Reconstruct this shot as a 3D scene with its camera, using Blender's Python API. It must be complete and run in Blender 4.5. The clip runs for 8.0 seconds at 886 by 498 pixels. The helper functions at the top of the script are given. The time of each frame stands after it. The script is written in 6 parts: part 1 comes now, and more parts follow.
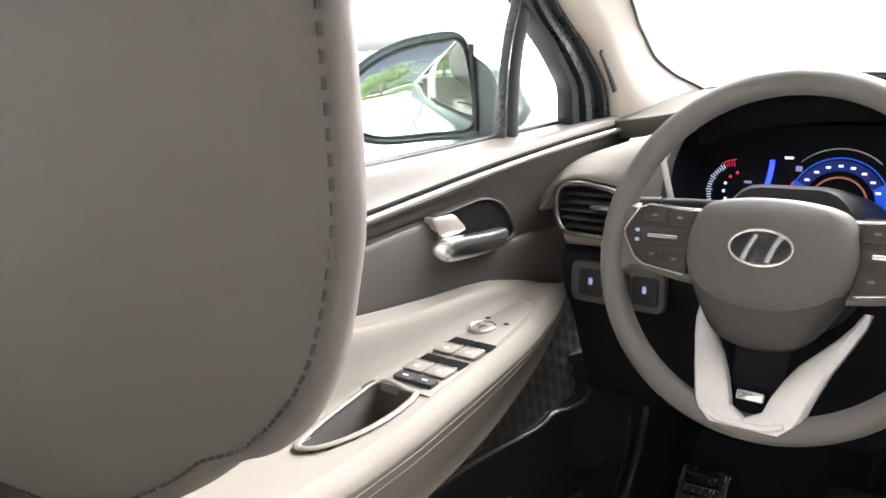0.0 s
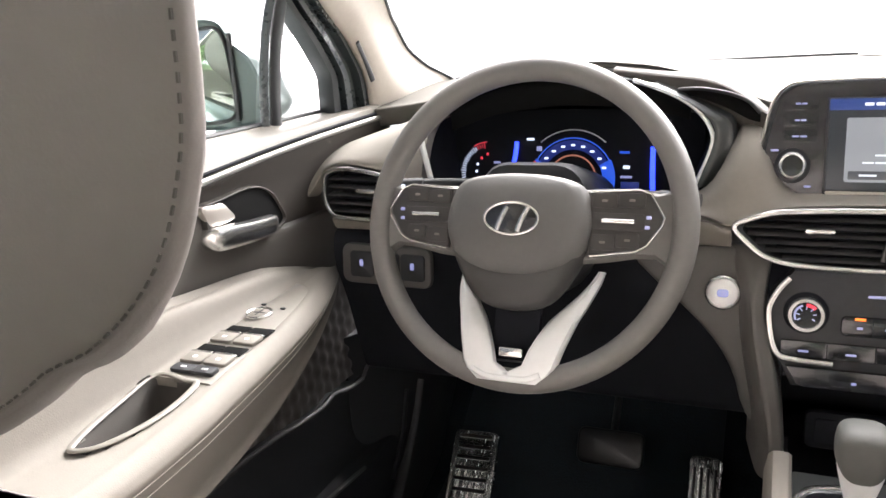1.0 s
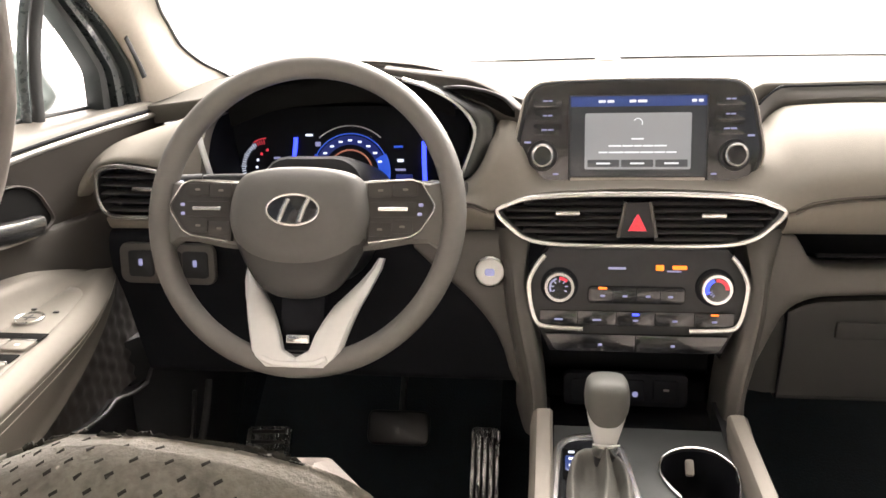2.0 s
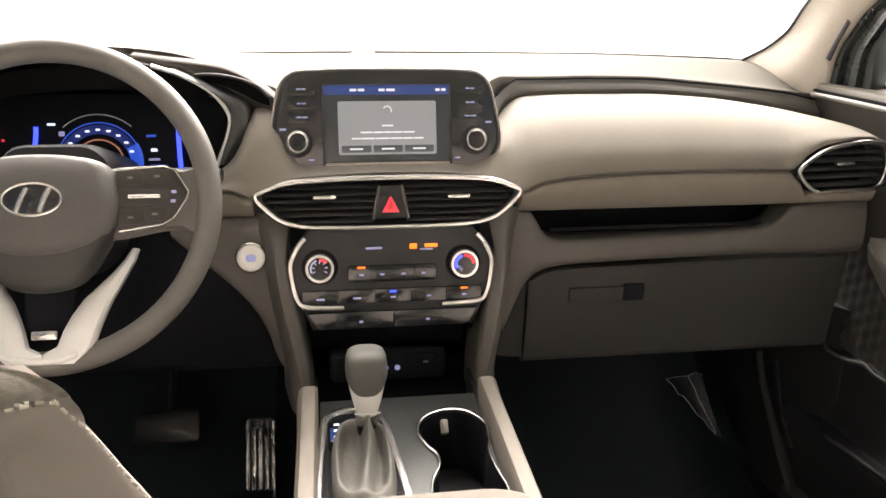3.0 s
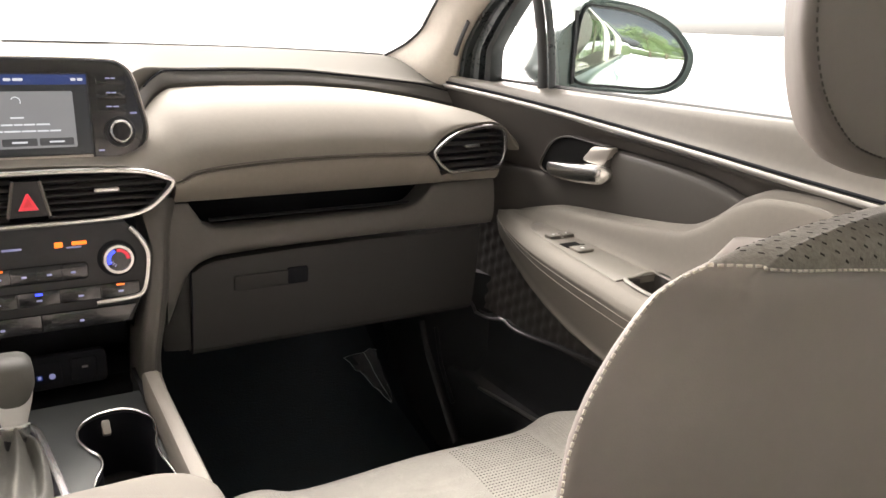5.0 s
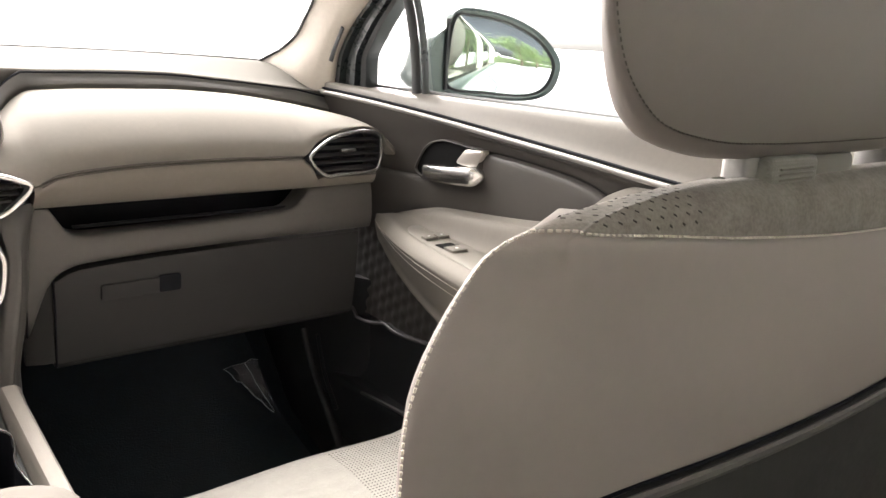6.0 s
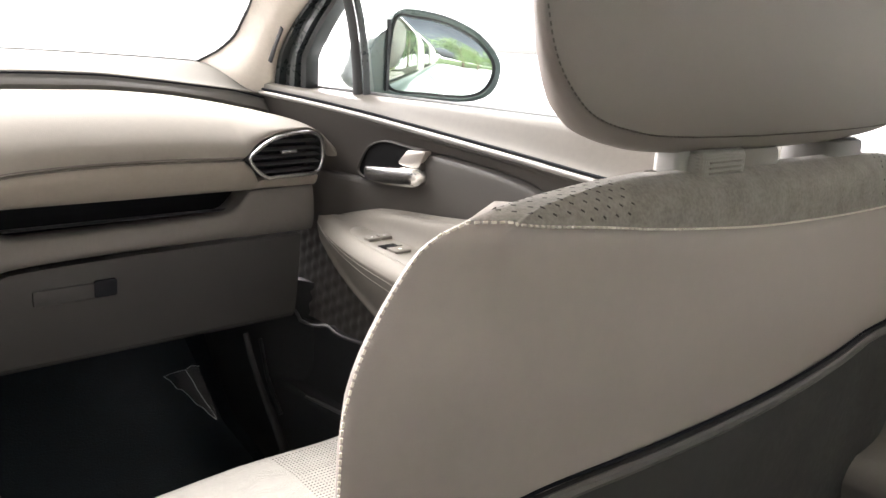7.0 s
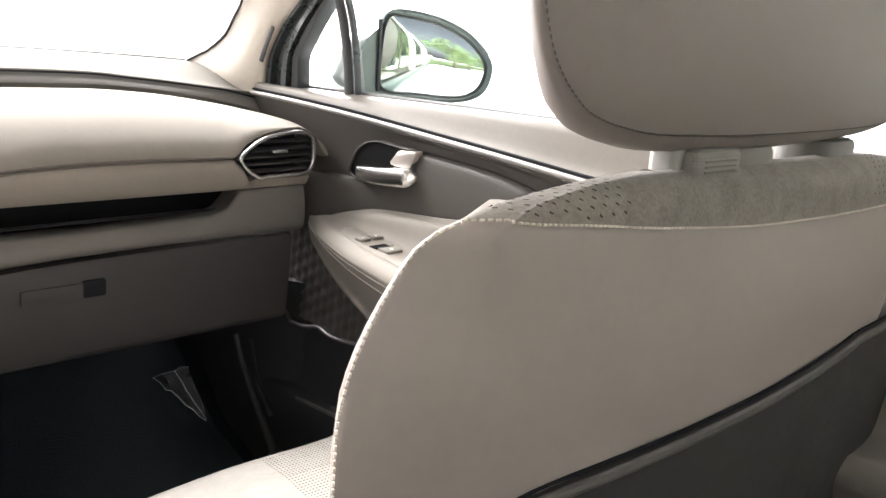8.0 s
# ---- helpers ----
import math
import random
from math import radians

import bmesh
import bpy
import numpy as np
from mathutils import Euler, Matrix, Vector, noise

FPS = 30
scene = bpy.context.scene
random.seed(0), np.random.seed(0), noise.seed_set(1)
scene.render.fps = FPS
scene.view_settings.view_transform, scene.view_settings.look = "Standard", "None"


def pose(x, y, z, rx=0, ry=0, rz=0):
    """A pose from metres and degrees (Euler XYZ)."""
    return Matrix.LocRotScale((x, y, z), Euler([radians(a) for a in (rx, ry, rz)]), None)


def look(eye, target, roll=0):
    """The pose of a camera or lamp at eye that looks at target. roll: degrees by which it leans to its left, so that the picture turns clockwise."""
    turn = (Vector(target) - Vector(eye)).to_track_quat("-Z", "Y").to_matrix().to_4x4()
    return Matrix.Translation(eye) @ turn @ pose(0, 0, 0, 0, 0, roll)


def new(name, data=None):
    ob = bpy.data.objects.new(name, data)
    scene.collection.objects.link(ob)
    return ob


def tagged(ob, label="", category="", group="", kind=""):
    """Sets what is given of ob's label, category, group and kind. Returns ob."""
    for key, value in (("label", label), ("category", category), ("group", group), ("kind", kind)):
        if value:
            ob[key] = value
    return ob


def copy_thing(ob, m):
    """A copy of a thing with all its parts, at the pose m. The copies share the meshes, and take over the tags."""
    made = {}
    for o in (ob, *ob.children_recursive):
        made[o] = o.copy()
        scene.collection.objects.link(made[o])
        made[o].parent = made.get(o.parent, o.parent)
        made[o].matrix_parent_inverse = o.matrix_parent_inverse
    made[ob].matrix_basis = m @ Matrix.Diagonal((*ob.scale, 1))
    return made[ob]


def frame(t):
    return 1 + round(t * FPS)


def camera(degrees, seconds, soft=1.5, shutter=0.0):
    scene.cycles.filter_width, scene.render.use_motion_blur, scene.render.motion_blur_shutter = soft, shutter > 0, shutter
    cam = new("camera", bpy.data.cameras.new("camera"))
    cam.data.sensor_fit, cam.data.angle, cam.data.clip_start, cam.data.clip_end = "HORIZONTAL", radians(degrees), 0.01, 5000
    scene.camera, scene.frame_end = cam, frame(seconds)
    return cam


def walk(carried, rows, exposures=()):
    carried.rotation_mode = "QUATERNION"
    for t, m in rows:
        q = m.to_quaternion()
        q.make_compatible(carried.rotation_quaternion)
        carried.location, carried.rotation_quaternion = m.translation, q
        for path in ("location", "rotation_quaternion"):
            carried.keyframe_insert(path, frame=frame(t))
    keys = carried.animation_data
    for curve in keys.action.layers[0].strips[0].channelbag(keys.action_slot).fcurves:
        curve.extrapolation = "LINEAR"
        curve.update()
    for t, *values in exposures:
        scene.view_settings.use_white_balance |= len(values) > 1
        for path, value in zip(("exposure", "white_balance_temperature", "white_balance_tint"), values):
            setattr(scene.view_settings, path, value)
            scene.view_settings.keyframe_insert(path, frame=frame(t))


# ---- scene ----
cam = camera(58.1, 8.0)
PATH = [
    (0, (-0.131, 0.104, 0.864), (-1.396, 1.572, 0.369), -4.3),
    (0.5, (-0.127, 0.092, 0.86), (-1.168, 1.716, 0.33), -3.9),
    (1, (-0.12, 0.072, 0.857), (-0.888, 1.838, 0.316), -3.4),
    (2.5, (-0.089, 0.009, 0.853), (-0.088, 1.928, 0.289), -0.5),
    (3, (-0.073, -0.01, 0.843), (0.204, 1.89, 0.283), 0.4),
    (3.5, (-0.063, -0.022, 0.834), (0.441, 1.833, 0.283), 1.2),
    (4, (-0.062, -0.033, 0.832), (0.618, 1.764, 0.278), 2.2),
    (4.5, (-0.054, -0.044, 0.832), (0.783, 1.686, 0.278), 2.0),
    (5, (-0.047, -0.062, 0.836), (0.943, 1.589, 0.291), 2.2),
    (6.5, (-0.038, -0.088, 0.822), (1.249, 1.364, 0.336), 3.3),
    (7, (-0.037, -0.088, 0.822), (1.287, 1.33, 0.336), 3.3),
    (7.5, (-0.034, -0.086, 0.821), (1.306, 1.315, 0.33), 3.4),
    (8, (-0.037, -0.085, 0.82), (1.306, 1.317, 0.339), 3.6),
]
walk(cam, [(t, look(eye, target, roll)) for t, eye, target, roll in PATH], exposures=[(0, 3.54, 5900, 8.2), (1, 3.63, 5950, 8.3), (2.5, 3.51, 6650, 8.6), (3.5, 3.31, 6580, 8.6), (4.5, 3.14, 6450, 8.6), (5.5, 3.32, 6350, 8.5), (6.5, 3.54, 6150, 8.4), (8, 3.76, 6050, 8.4)])

# ---- daylight ----
world = bpy.data.worlds.new("daylight")
scene.world = world
world.use_nodes = True
sky = world.node_tree.nodes.new("ShaderNodeTexSky")
sky.sky_type, sky.sun_disc = "NISHITA", False
sky.sun_elevation, sky.sun_rotation = radians(43), radians(6)
sky.air_density, sky.dust_density, sky.ozone_density = 0.02, 5.5, 0.0
back = world.node_tree.nodes["Background"]
back.inputs["Strength"].default_value = 0.15
world.node_tree.links.new(sky.outputs[0], back.inputs[0])
sun = new("sun", bpy.data.lights.new("sun", "SUN"))
sun.data.energy, sun.data.angle, sun.data.color = 0.2, radians(75), (1.0, 0.95, 0.88)
sun.matrix_world = look((0.076, 0.727, 0.682), (0, 0, 0))


# ---- materials ----
def material(name, colour, rough=0.5, metal=0.0, spec=0.5, grain=0.0, grain_size=0.001, vary=0.08, vary_size=0.05,
             wear=0.0, sheen=0.0, coat=0.0, glow=None, power=0.0, kind="noise"):
    """A painted, moulded, woven or cast surface with fine relief and blotches at two scales."""
    m = bpy.data.materials.new(name)
    m.use_nodes = True
    nt = m.node_tree
    bsdf = nt.nodes["Principled BSDF"]
    put = bsdf.inputs
    put["Roughness"].default_value, put["Metallic"].default_value = rough, metal
    put["Specular IOR Level"].default_value = spec
    put["Sheen Weight"].default_value, put["Coat Weight"].default_value = sheen, coat
    put["Base Color"].default_value = (*colour, 1)
    where = nt.nodes.new("ShaderNodeTexCoord")
    if vary > 0:
        big, small = nt.nodes.new("ShaderNodeTexNoise"), nt.nodes.new("ShaderNodeTexNoise")
        big.inputs["Scale"].default_value, small.inputs["Scale"].default_value = 1 / vary_size, 8 / vary_size
        big.inputs["Detail"].default_value = small.inputs["Detail"].default_value = 4
        add = nt.nodes.new("ShaderNodeMath")
        add.operation = "ADD"
        ramp = nt.nodes.new("ShaderNodeMapRange")
        ramp.inputs["From Min"].default_value, ramp.inputs["From Max"].default_value = 0.7, 1.3
        ramp.inputs["To Min"].default_value, ramp.inputs["To Max"].default_value = 1 - vary, 1 + vary
        mix = nt.nodes.new("ShaderNodeVectorMath")
        mix.operation = "SCALE"
        mix.inputs[0].default_value = colour
        for tex in (big, small):
            nt.links.new(where.outputs["Object"], tex.inputs["Vector"])
        nt.links.new(big.outputs["Fac"], add.inputs[0])
        nt.links.new(small.outputs["Fac"], add.inputs[1])
        nt.links.new(add.outputs[0], ramp.inputs["Value"])
        nt.links.new(ramp.outputs[0], mix.inputs["Scale"])
        nt.links.new(mix.outputs[0], put["Base Color"])
        rr = nt.nodes.new("ShaderNodeMapRange")
        rr.inputs["From Min"].default_value, rr.inputs["From Max"].default_value = 0.7, 1.3
        rr.inputs["To Min"].default_value = max(0.02, rough - 0.06 - wear)
        rr.inputs["To Max"].default_value = min(1, rough + 0.06 + wear)
        nt.links.new(add.outputs[0], rr.inputs["Value"])
        nt.links.new(rr.outputs[0], put["Roughness"])
    if grain > 0:
        bump = nt.nodes.new("ShaderNodeBump")
        bump.inputs["Strength"].default_value, bump.inputs["Distance"].default_value = grain, grain_size * 0.6
        if kind == "leather":
            tex = nt.nodes.new("ShaderNodeTexVoronoi")
            tex.feature = "DISTANCE_TO_EDGE"
            tex.inputs["Scale"].default_value = 1 / (grain_size * 2)
            nt.links.new(where.outputs["Object"], tex.inputs["Vector"])
            nt.links.new(tex.outputs["Distance"], bump.inputs["Height"])
        elif kind == "hex":
            tex = nt.nodes.new("ShaderNodeTexVoronoi")
            tex.feature = "DISTANCE_TO_EDGE"
            tex.inputs["Scale"].default_value, tex.inputs["Randomness"].default_value = 1 / grain_size, 0.15
            nt.links.new(where.outputs["Object"], tex.inputs["Vector"])
            nt.links.new(tex.outputs["Distance"], bump.inputs["Height"])
        elif kind == "weave":
            a, b = nt.nodes.new("ShaderNodeTexWave"), nt.nodes.new("ShaderNodeTexWave")
            a.bands_direction, b.bands_direction = "X", "Z"
            both = nt.nodes.new("ShaderNodeMath")
            both.operation = "MULTIPLY"
            for w, slot in ((a, 0), (b, 1)):
                w.inputs["Scale"].default_value, w.inputs["Distortion"].default_value = 0.314 / grain_size, 0.6
                nt.links.new(where.outputs["Object"], w.inputs["Vector"])
                nt.links.new(w.outputs["Fac"], both.inputs[slot])
            nt.links.new(both.outputs[0], bump.inputs["Height"])
        else:
            tex = nt.nodes.new("ShaderNodeTexNoise")
            tex.inputs["Scale"].default_value, tex.inputs["Detail"].default_value = 1 / grain_size, 3
            nt.links.new(where.outputs["Object"], tex.inputs["Vector"])
            nt.links.new(tex.outputs["Fac"], bump.inputs["Height"])
        nt.links.new(bump.outputs[0], put["Normal"])
    if glow:
        put["Emission Color"].default_value, put["Emission Strength"].default_value = (*glow, 1), power
    return m


def pane_glass(name, tint, gloss=0.015):
    """Thin tinted window glass: lets light and shadow rays through, with a faint sharp reflection."""
    m = bpy.data.materials.new(name)
    m.use_nodes = True
    nt = m.node_tree
    nt.nodes.remove(nt.nodes["Principled BSDF"])
    clear, shine, mix = (nt.nodes.new("ShaderNode" + k) for k in ("BsdfTransparent", "BsdfGlossy", "MixShader"))
    clear.inputs["Color"].default_value = (*tint, 1)
    shine.inputs["Roughness"].default_value = 0.02
    mix.inputs[0].default_value = gloss
    nt.links.new(clear.outputs[0], mix.inputs[1])
    nt.links.new(shine.outputs[0], mix.inputs[2])
    nt.links.new(mix.outputs[0], nt.nodes["Material Output"].inputs["Surface"])
    return m


BEIGE = material("beige_vinyl", (0.232, 0.217, 0.193), 0.72, spec=0.1, grain=0.25, grain_size=0.0011, kind="leather", vary=0.035)
# Same beige vinyl as the pad, darkened to offset strong window light.
ARMREST_DIM = material("armrest_vinyl_dim", (0.208, 0.194, 0.172), 0.7, spec=0.12, grain=0.25, grain_size=0.0011, kind="leather", vary=0.035)
# Beige vinyl again, with the console's shade put into its colour.
RAIL_SHADED = material("rail_vinyl_shaded", (0.205, 0.188, 0.166), 0.55, spec=0.2, grain=0.25, grain_size=0.0011, kind="leather", vary=0.035)
BEIGE_HARD = material("beige_plastic", (0.36, 0.335, 0.29), 0.5, grain=0.15, grain_size=0.0008, vary=0.03)
DOOR_TAUPE = material("door_insert_plastic", (0.074, 0.069, 0.063), 0.55, spec=0.35, grain=0.2, grain_size=0.0009, vary=0.05)
TOP = material("dash_top_plastic", (0.120, 0.114, 0.102), 0.85, spec=0.08, grain=0.25, grain_size=0.0010, vary=0.04)
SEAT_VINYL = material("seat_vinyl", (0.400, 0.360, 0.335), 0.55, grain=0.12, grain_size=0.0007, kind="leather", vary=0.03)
# The backrest's vinyl, its colour darkened against the stronger light at headrest height.
HEAD_VINYL_DIM = material("headrest_vinyl_dim", (0.245, 0.219, 0.204), 0.6, spec=0.3, grain=0.15, grain_size=0.0007, kind="leather", vary=0.03)
SEAT_CLOTH = material("seat_suede", (0.255, 0.238, 0.215), 0.92, spec=0.15, grain=0.5, grain_size=0.0009, vary=0.22, vary_size=0.016, sheen=0.15)
SEAT_LIGHT = material("seat_cloth_light", (0.285, 0.275, 0.252), 0.9, spec=0.2, grain=0.5, grain_size=0.0016, kind="weave", vary=0.08, vary_size=0.02, sheen=0.2)
TAUPE = material("taupe_plastic", (0.108, 0.103, 0.095), 0.5, grain=0.2, grain_size=0.0009, vary=0.05)
TAUPE_LIGHT = material("taupe_trim", (0.185, 0.172, 0.150), 0.5, grain=0.2, grain_size=0.0009, vary=0.05)
HOOD = material("hood_brown_vinyl", (0.072, 0.066, 0.060), 0.72, spec=0.15, grain=0.25, grain_size=0.0012, vary=0.08)
BROWN = material("dark_brown_trim", (0.052, 0.047, 0.042), 0.52, spec=0.3, grain=0.25, grain_size=0.0012, vary=0.08)
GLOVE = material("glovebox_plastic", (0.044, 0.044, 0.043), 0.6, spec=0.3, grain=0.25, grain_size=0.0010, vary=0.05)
DARK = material("black_plastic", (0.032, 0.033, 0.036), 0.45, spec=0.35, grain=0.2, grain_size=0.0009, vary=0.1)
MATT = material("black_matt", (0.012, 0.013, 0.017), 0.75, spec=0.15, vary=0.1)
SLAT = material("vent_slat_plastic", (0.075, 0.074, 0.073), 0.4, vary=0)
QUILT = material("quilted_door_panel", (0.062, 0.058, 0.053), 0.45, grain=0.2, grain_size=0.001, vary=0.06)
PIANO = material("glossy_black", (0.017, 0.018, 0.022), 0.16, vary=0, coat=0.4)
GREY_METAL = material("grey_console_plate", (0.078, 0.083, 0.083), 0.36, metal=0.5, grain=0.08, grain_size=0.001, vary=0.06)
CHROME = material("satin_chrome", (0.66, 0.66, 0.65), 0.26, metal=1.0, vary=0)
CHAMPAGNE = material("champagne_trim", (0.46, 0.43, 0.39), 0.38, metal=0.6, vary=0)
DULL = material("dull_silver", (0.30, 0.29, 0.275), 0.42, metal=0.4, vary=0)
DEEP = material("deep_black", (0.004, 0.004, 0.004), 0.9, spec=0.1, vary=0)
SILVER = material("silver_paint", (0.85, 0.86, 0.85), 0.34, metal=0.15, vary=0.02)
KNOB = material("gear_knob_vinyl", (0.105, 0.106, 0.099), 0.6, spec=0.3, grain=0.25, grain_size=0.0010, kind="leather", vary=0.05)
WHEEL = material("steering_vinyl", (0.165, 0.160, 0.150), 0.5, grain=0.25, grain_size=0.0010, kind="leather", vary=0.05)
HUB = material("airbag_cover", (0.120, 0.118, 0.112), 0.52, grain=0.25, grain_size=0.0008, vary=0.05)
DARK_HUB = material("hub_lower_plastic", (0.050, 0.049, 0.047), 0.5, grain=0.2, grain_size=0.0008, vary=0.05)
PILLAR = material("pillar_fabric", (0.58, 0.54, 0.48), 0.9, spec=0.15, grain=0.4, grain_size=0.0012, vary=0.04)
RUBBER = material("door_seal_rubber", (0.030, 0.033, 0.034), 0.5, vary=0.12)
FRAME = material("door_frame_paint", (0.045, 0.055, 0.058), 0.3, vary=0.06, coat=0.4)
CARPET = material("carpet", (0.016, 0.021, 0.027), 0.95, spec=0.1, grain=0.8, grain_size=0.003, vary=0.3, vary_size=0.03)
MAT = material("floor_mat", (0.013, 0.022, 0.031), 0.7, grain=0.6, grain_size=0.003, vary=0.3, vary_size=0.04)
PAINT = material("car_paint", (0.20, 0.245, 0.238), 0.32, metal=0.2, vary=0.03, coat=0.4)
PEDAL = material("pedal_rubber", (0.009, 0.009, 0.010), 0.35, vary=0.1)
THREAD = material("pale_thread", (0.80, 0.75, 0.67), 0.8, vary=0.1)
THREAD_DARK = material("dark_thread", (0.115, 0.103, 0.092), 0.8, vary=0.1)
ROLL = material("dash_roll_vinyl", (0.250, 0.231, 0.202), 0.65, spec=0.25, grain=0.2, grain_size=0.0010, kind="leather", vary=0.04)
POD = material("pod_plastic", (0.040, 0.037, 0.034), 0.42, grain=0.15, grain_size=0.0008, vary=0.05)
# Flush dashes in this dark tone carry the shade inside the perforations.
HOLE = material("perforation_shadow", (0.040, 0.036, 0.031), 0.95, vary=0.1)
MIRROR = material("mirror_silver", (0.70, 0.79, 0.76), 0.02, metal=1.0, vary=0)
WRAP = material("film_wrapped_metal", (0.62, 0.65, 0.64), 0.22, metal=0.8, coat=1.0, grain=0.9, grain_size=0.012, vary=0.3, vary_size=0.02)
for tex in [q for q in WRAP.node_tree.nodes if q.bl_idname == "ShaderNodeTexNoise"]:
    # creases of the film run along the pedal
    crease = WRAP.node_tree.nodes.new("ShaderNodeMapping")
    crease.inputs["Scale"].default_value = (1.4, 0.22, 0.22)
    WRAP.node_tree.links.new(tex.inputs["Vector"].links[0].from_socket, crease.inputs["Vector"])
    WRAP.node_tree.links.new(crease.outputs[0], tex.inputs["Vector"])
FILM_GLINT = material("film_glint_white", (0.80, 0.83, 0.85), 0.16, spec=1.0, coat=0.8, vary=0.1, vary_size=0.01)
FILM_GLINT.node_tree.nodes["Principled BSDF"].inputs["Transmission Weight"].default_value = 0.1
FILM_CLEAR = material("thin_clear_film", (0.8, 0.83, 0.85), 0.12, spec=1.0, coat=1.0, vary=0)
FILM_CLEAR.node_tree.nodes["Principled BSDF"].inputs["Alpha"].default_value = 0.22
GLASS = pane_glass("windscreen_glass", (0.975, 0.985, 0.98))
DOOR_GLASS = pane_glass("door_glass", (0.86, 0.88, 0.87))
GLASS_DARK = pane_glass("tinted_rear_glass", (0.93, 0.95, 0.945))
CONCRETE = material("concrete", (0.66, 0.67, 0.68), 0.85, grain=0.3, grain_size=0.02, vary=0.12, vary_size=1.2)
GRASS = material("grass", (0.10, 0.13, 0.06), 0.9, grain=0.8, grain_size=0.06, vary=0.4, vary_size=0.5)
BARK = material("bark", (0.12, 0.09, 0.07), 0.9, grain=0.8, grain_size=0.04, vary=0.3, vary_size=0.2)
LEAF = material("leaves", (0.12, 0.17, 0.065), 0.6, vary=0.4, vary_size=0.6)
LIT_WHITE = material("lit_white", (0.3, 0.3, 0.3), 0.4, glow=(0.75, 0.8, 1.0), power=0.12, vary=0)
LIT_DIM = material("lit_violet_legend", (0.2, 0.2, 0.25), 0.4, glow=(0.42, 0.42, 0.80), power=0.05, vary=0)
LIT_BLUE = material("lit_blue", (0.02, 0.03, 0.2), 0.4, glow=(0.03, 0.05, 1.0), power=0.35, vary=0)
LIT_CYAN = material("lit_pale_blue", (0.05, 0.1, 0.3), 0.4, glow=(0.012, 0.06, 0.50), power=0.10, vary=0)
LIT_RED = material("lit_red", (0.4, 0.02, 0.02), 0.4, glow=(1.0, 0.06, 0.10), power=0.07, vary=0)
LIT_ORANGE = material("lit_orange", (0.4, 0.1, 0.02), 0.4, glow=(1.0, 0.16, 0.01), power=0.22, vary=0)
LCD = material("screen_dark", (0.02, 0.02, 0.022), 0.25, glow=(0.10, 0.11, 0.12), power=0.02, vary=0)
LCD_BAR = material("screen_blue_bar", (0.02, 0.03, 0.08), 0.25, glow=(0.03, 0.06, 0.25), power=0.06, vary=0)
LCD_GREY = material("screen_grey_window", (0.1, 0.1, 0.1), 0.25, glow=(0.5, 0.5, 0.52), power=0.045, vary=0)
LCD_KEY = material("screen_dark_key", (0.04, 0.04, 0.04), 0.25, glow=(0.4, 0.4, 0.42), power=0.015, vary=0)
LCD_TEXT = material("screen_text", (0.3, 0.3, 0.3), 0.25, glow=(0.9, 0.92, 1.0), power=0.075, vary=0)


# ---- mesh tools ----
def thing(name, label, category, kind="", group="", at=None):
    ob = new(name)
    ob.empty_display_size = 0.05
    if at is not None:
        ob.matrix_basis = at
    return tagged(ob, label, category, group, kind)


def finish(bm, mat, name, sharp=38):
    bmesh.ops.recalc_face_normals(bm, faces=bm.faces)
    me = bpy.data.meshes.new(name)
    bm.to_mesh(me)
    bm.free()
    for p in me.polygons:
        p.use_smooth = True
    me.set_sharp_from_angle(angle=radians(sharp))
    me.materials.append(mat)
    return me


def part(name, bm, mat, parent=None, label="", sharp=38):
    ob = new(name, finish(bm, mat, name, sharp))
    if parent is not None:
        ob.parent = parent
    return tagged(ob, label) if label else ob


def hermite(keys):
    """A smooth function through rows of (s, value, value, ...)."""
    k = np.array(sorted(keys), float)
    s, v = k[:, 0], k[:, 1:]
    d = np.zeros_like(v)
    if len(s) > 1:
        slope = (v[1:] - v[:-1]) / (s[1:] - s[:-1])[:, None]
        d[0], d[-1] = slope[0], slope[-1]
        for i in range(1, len(s) - 1):
            a, b = slope[i - 1], slope[i]
            d[i] = np.where(a * b > 0, 2 * a * b / np.where(a + b == 0, 1, a + b), 0)

    def at(x):
        x = min(max(x, s[0]), s[-1])
        i = min(max(int(np.searchsorted(s, x)) - 1, 0), len(s) - 2)
        h = s[i + 1] - s[i]
        u = (x - s[i]) / h
        return (v[i] * (2 * u**3 - 3 * u**2 + 1) + v[i + 1] * (3 * u**2 - 2 * u**3)
                + h * d[i] * (u**3 - 2 * u**2 + u) + h * d[i + 1] * (u**3 - u**2))
    return at


def spline(pts, n=6, closed=False):
    """Points along a smooth curve through pts."""
    p = [Vector(q) for q in pts]
    m = len(p)
    out = []
    for i in range(m if closed else m - 1):
        a = p[(i - 1) % m] if closed or i else p[0] * 2 - p[1]
        b, c = p[i], p[(i + 1) % m]
        d = p[(i + 2) % m] if closed or i + 2 < m else p[-1] * 2 - p[-2]
        for j in range(n):
            u = j / n
            out.append(0.5 * (2 * b + (c - a) * u + (2 * a - 5 * b + 4 * c - d) * u**2 + (3 * b - a - 3 * c + d) * u**3))
    if not closed:
        out.append(p[-1].copy())
    return out


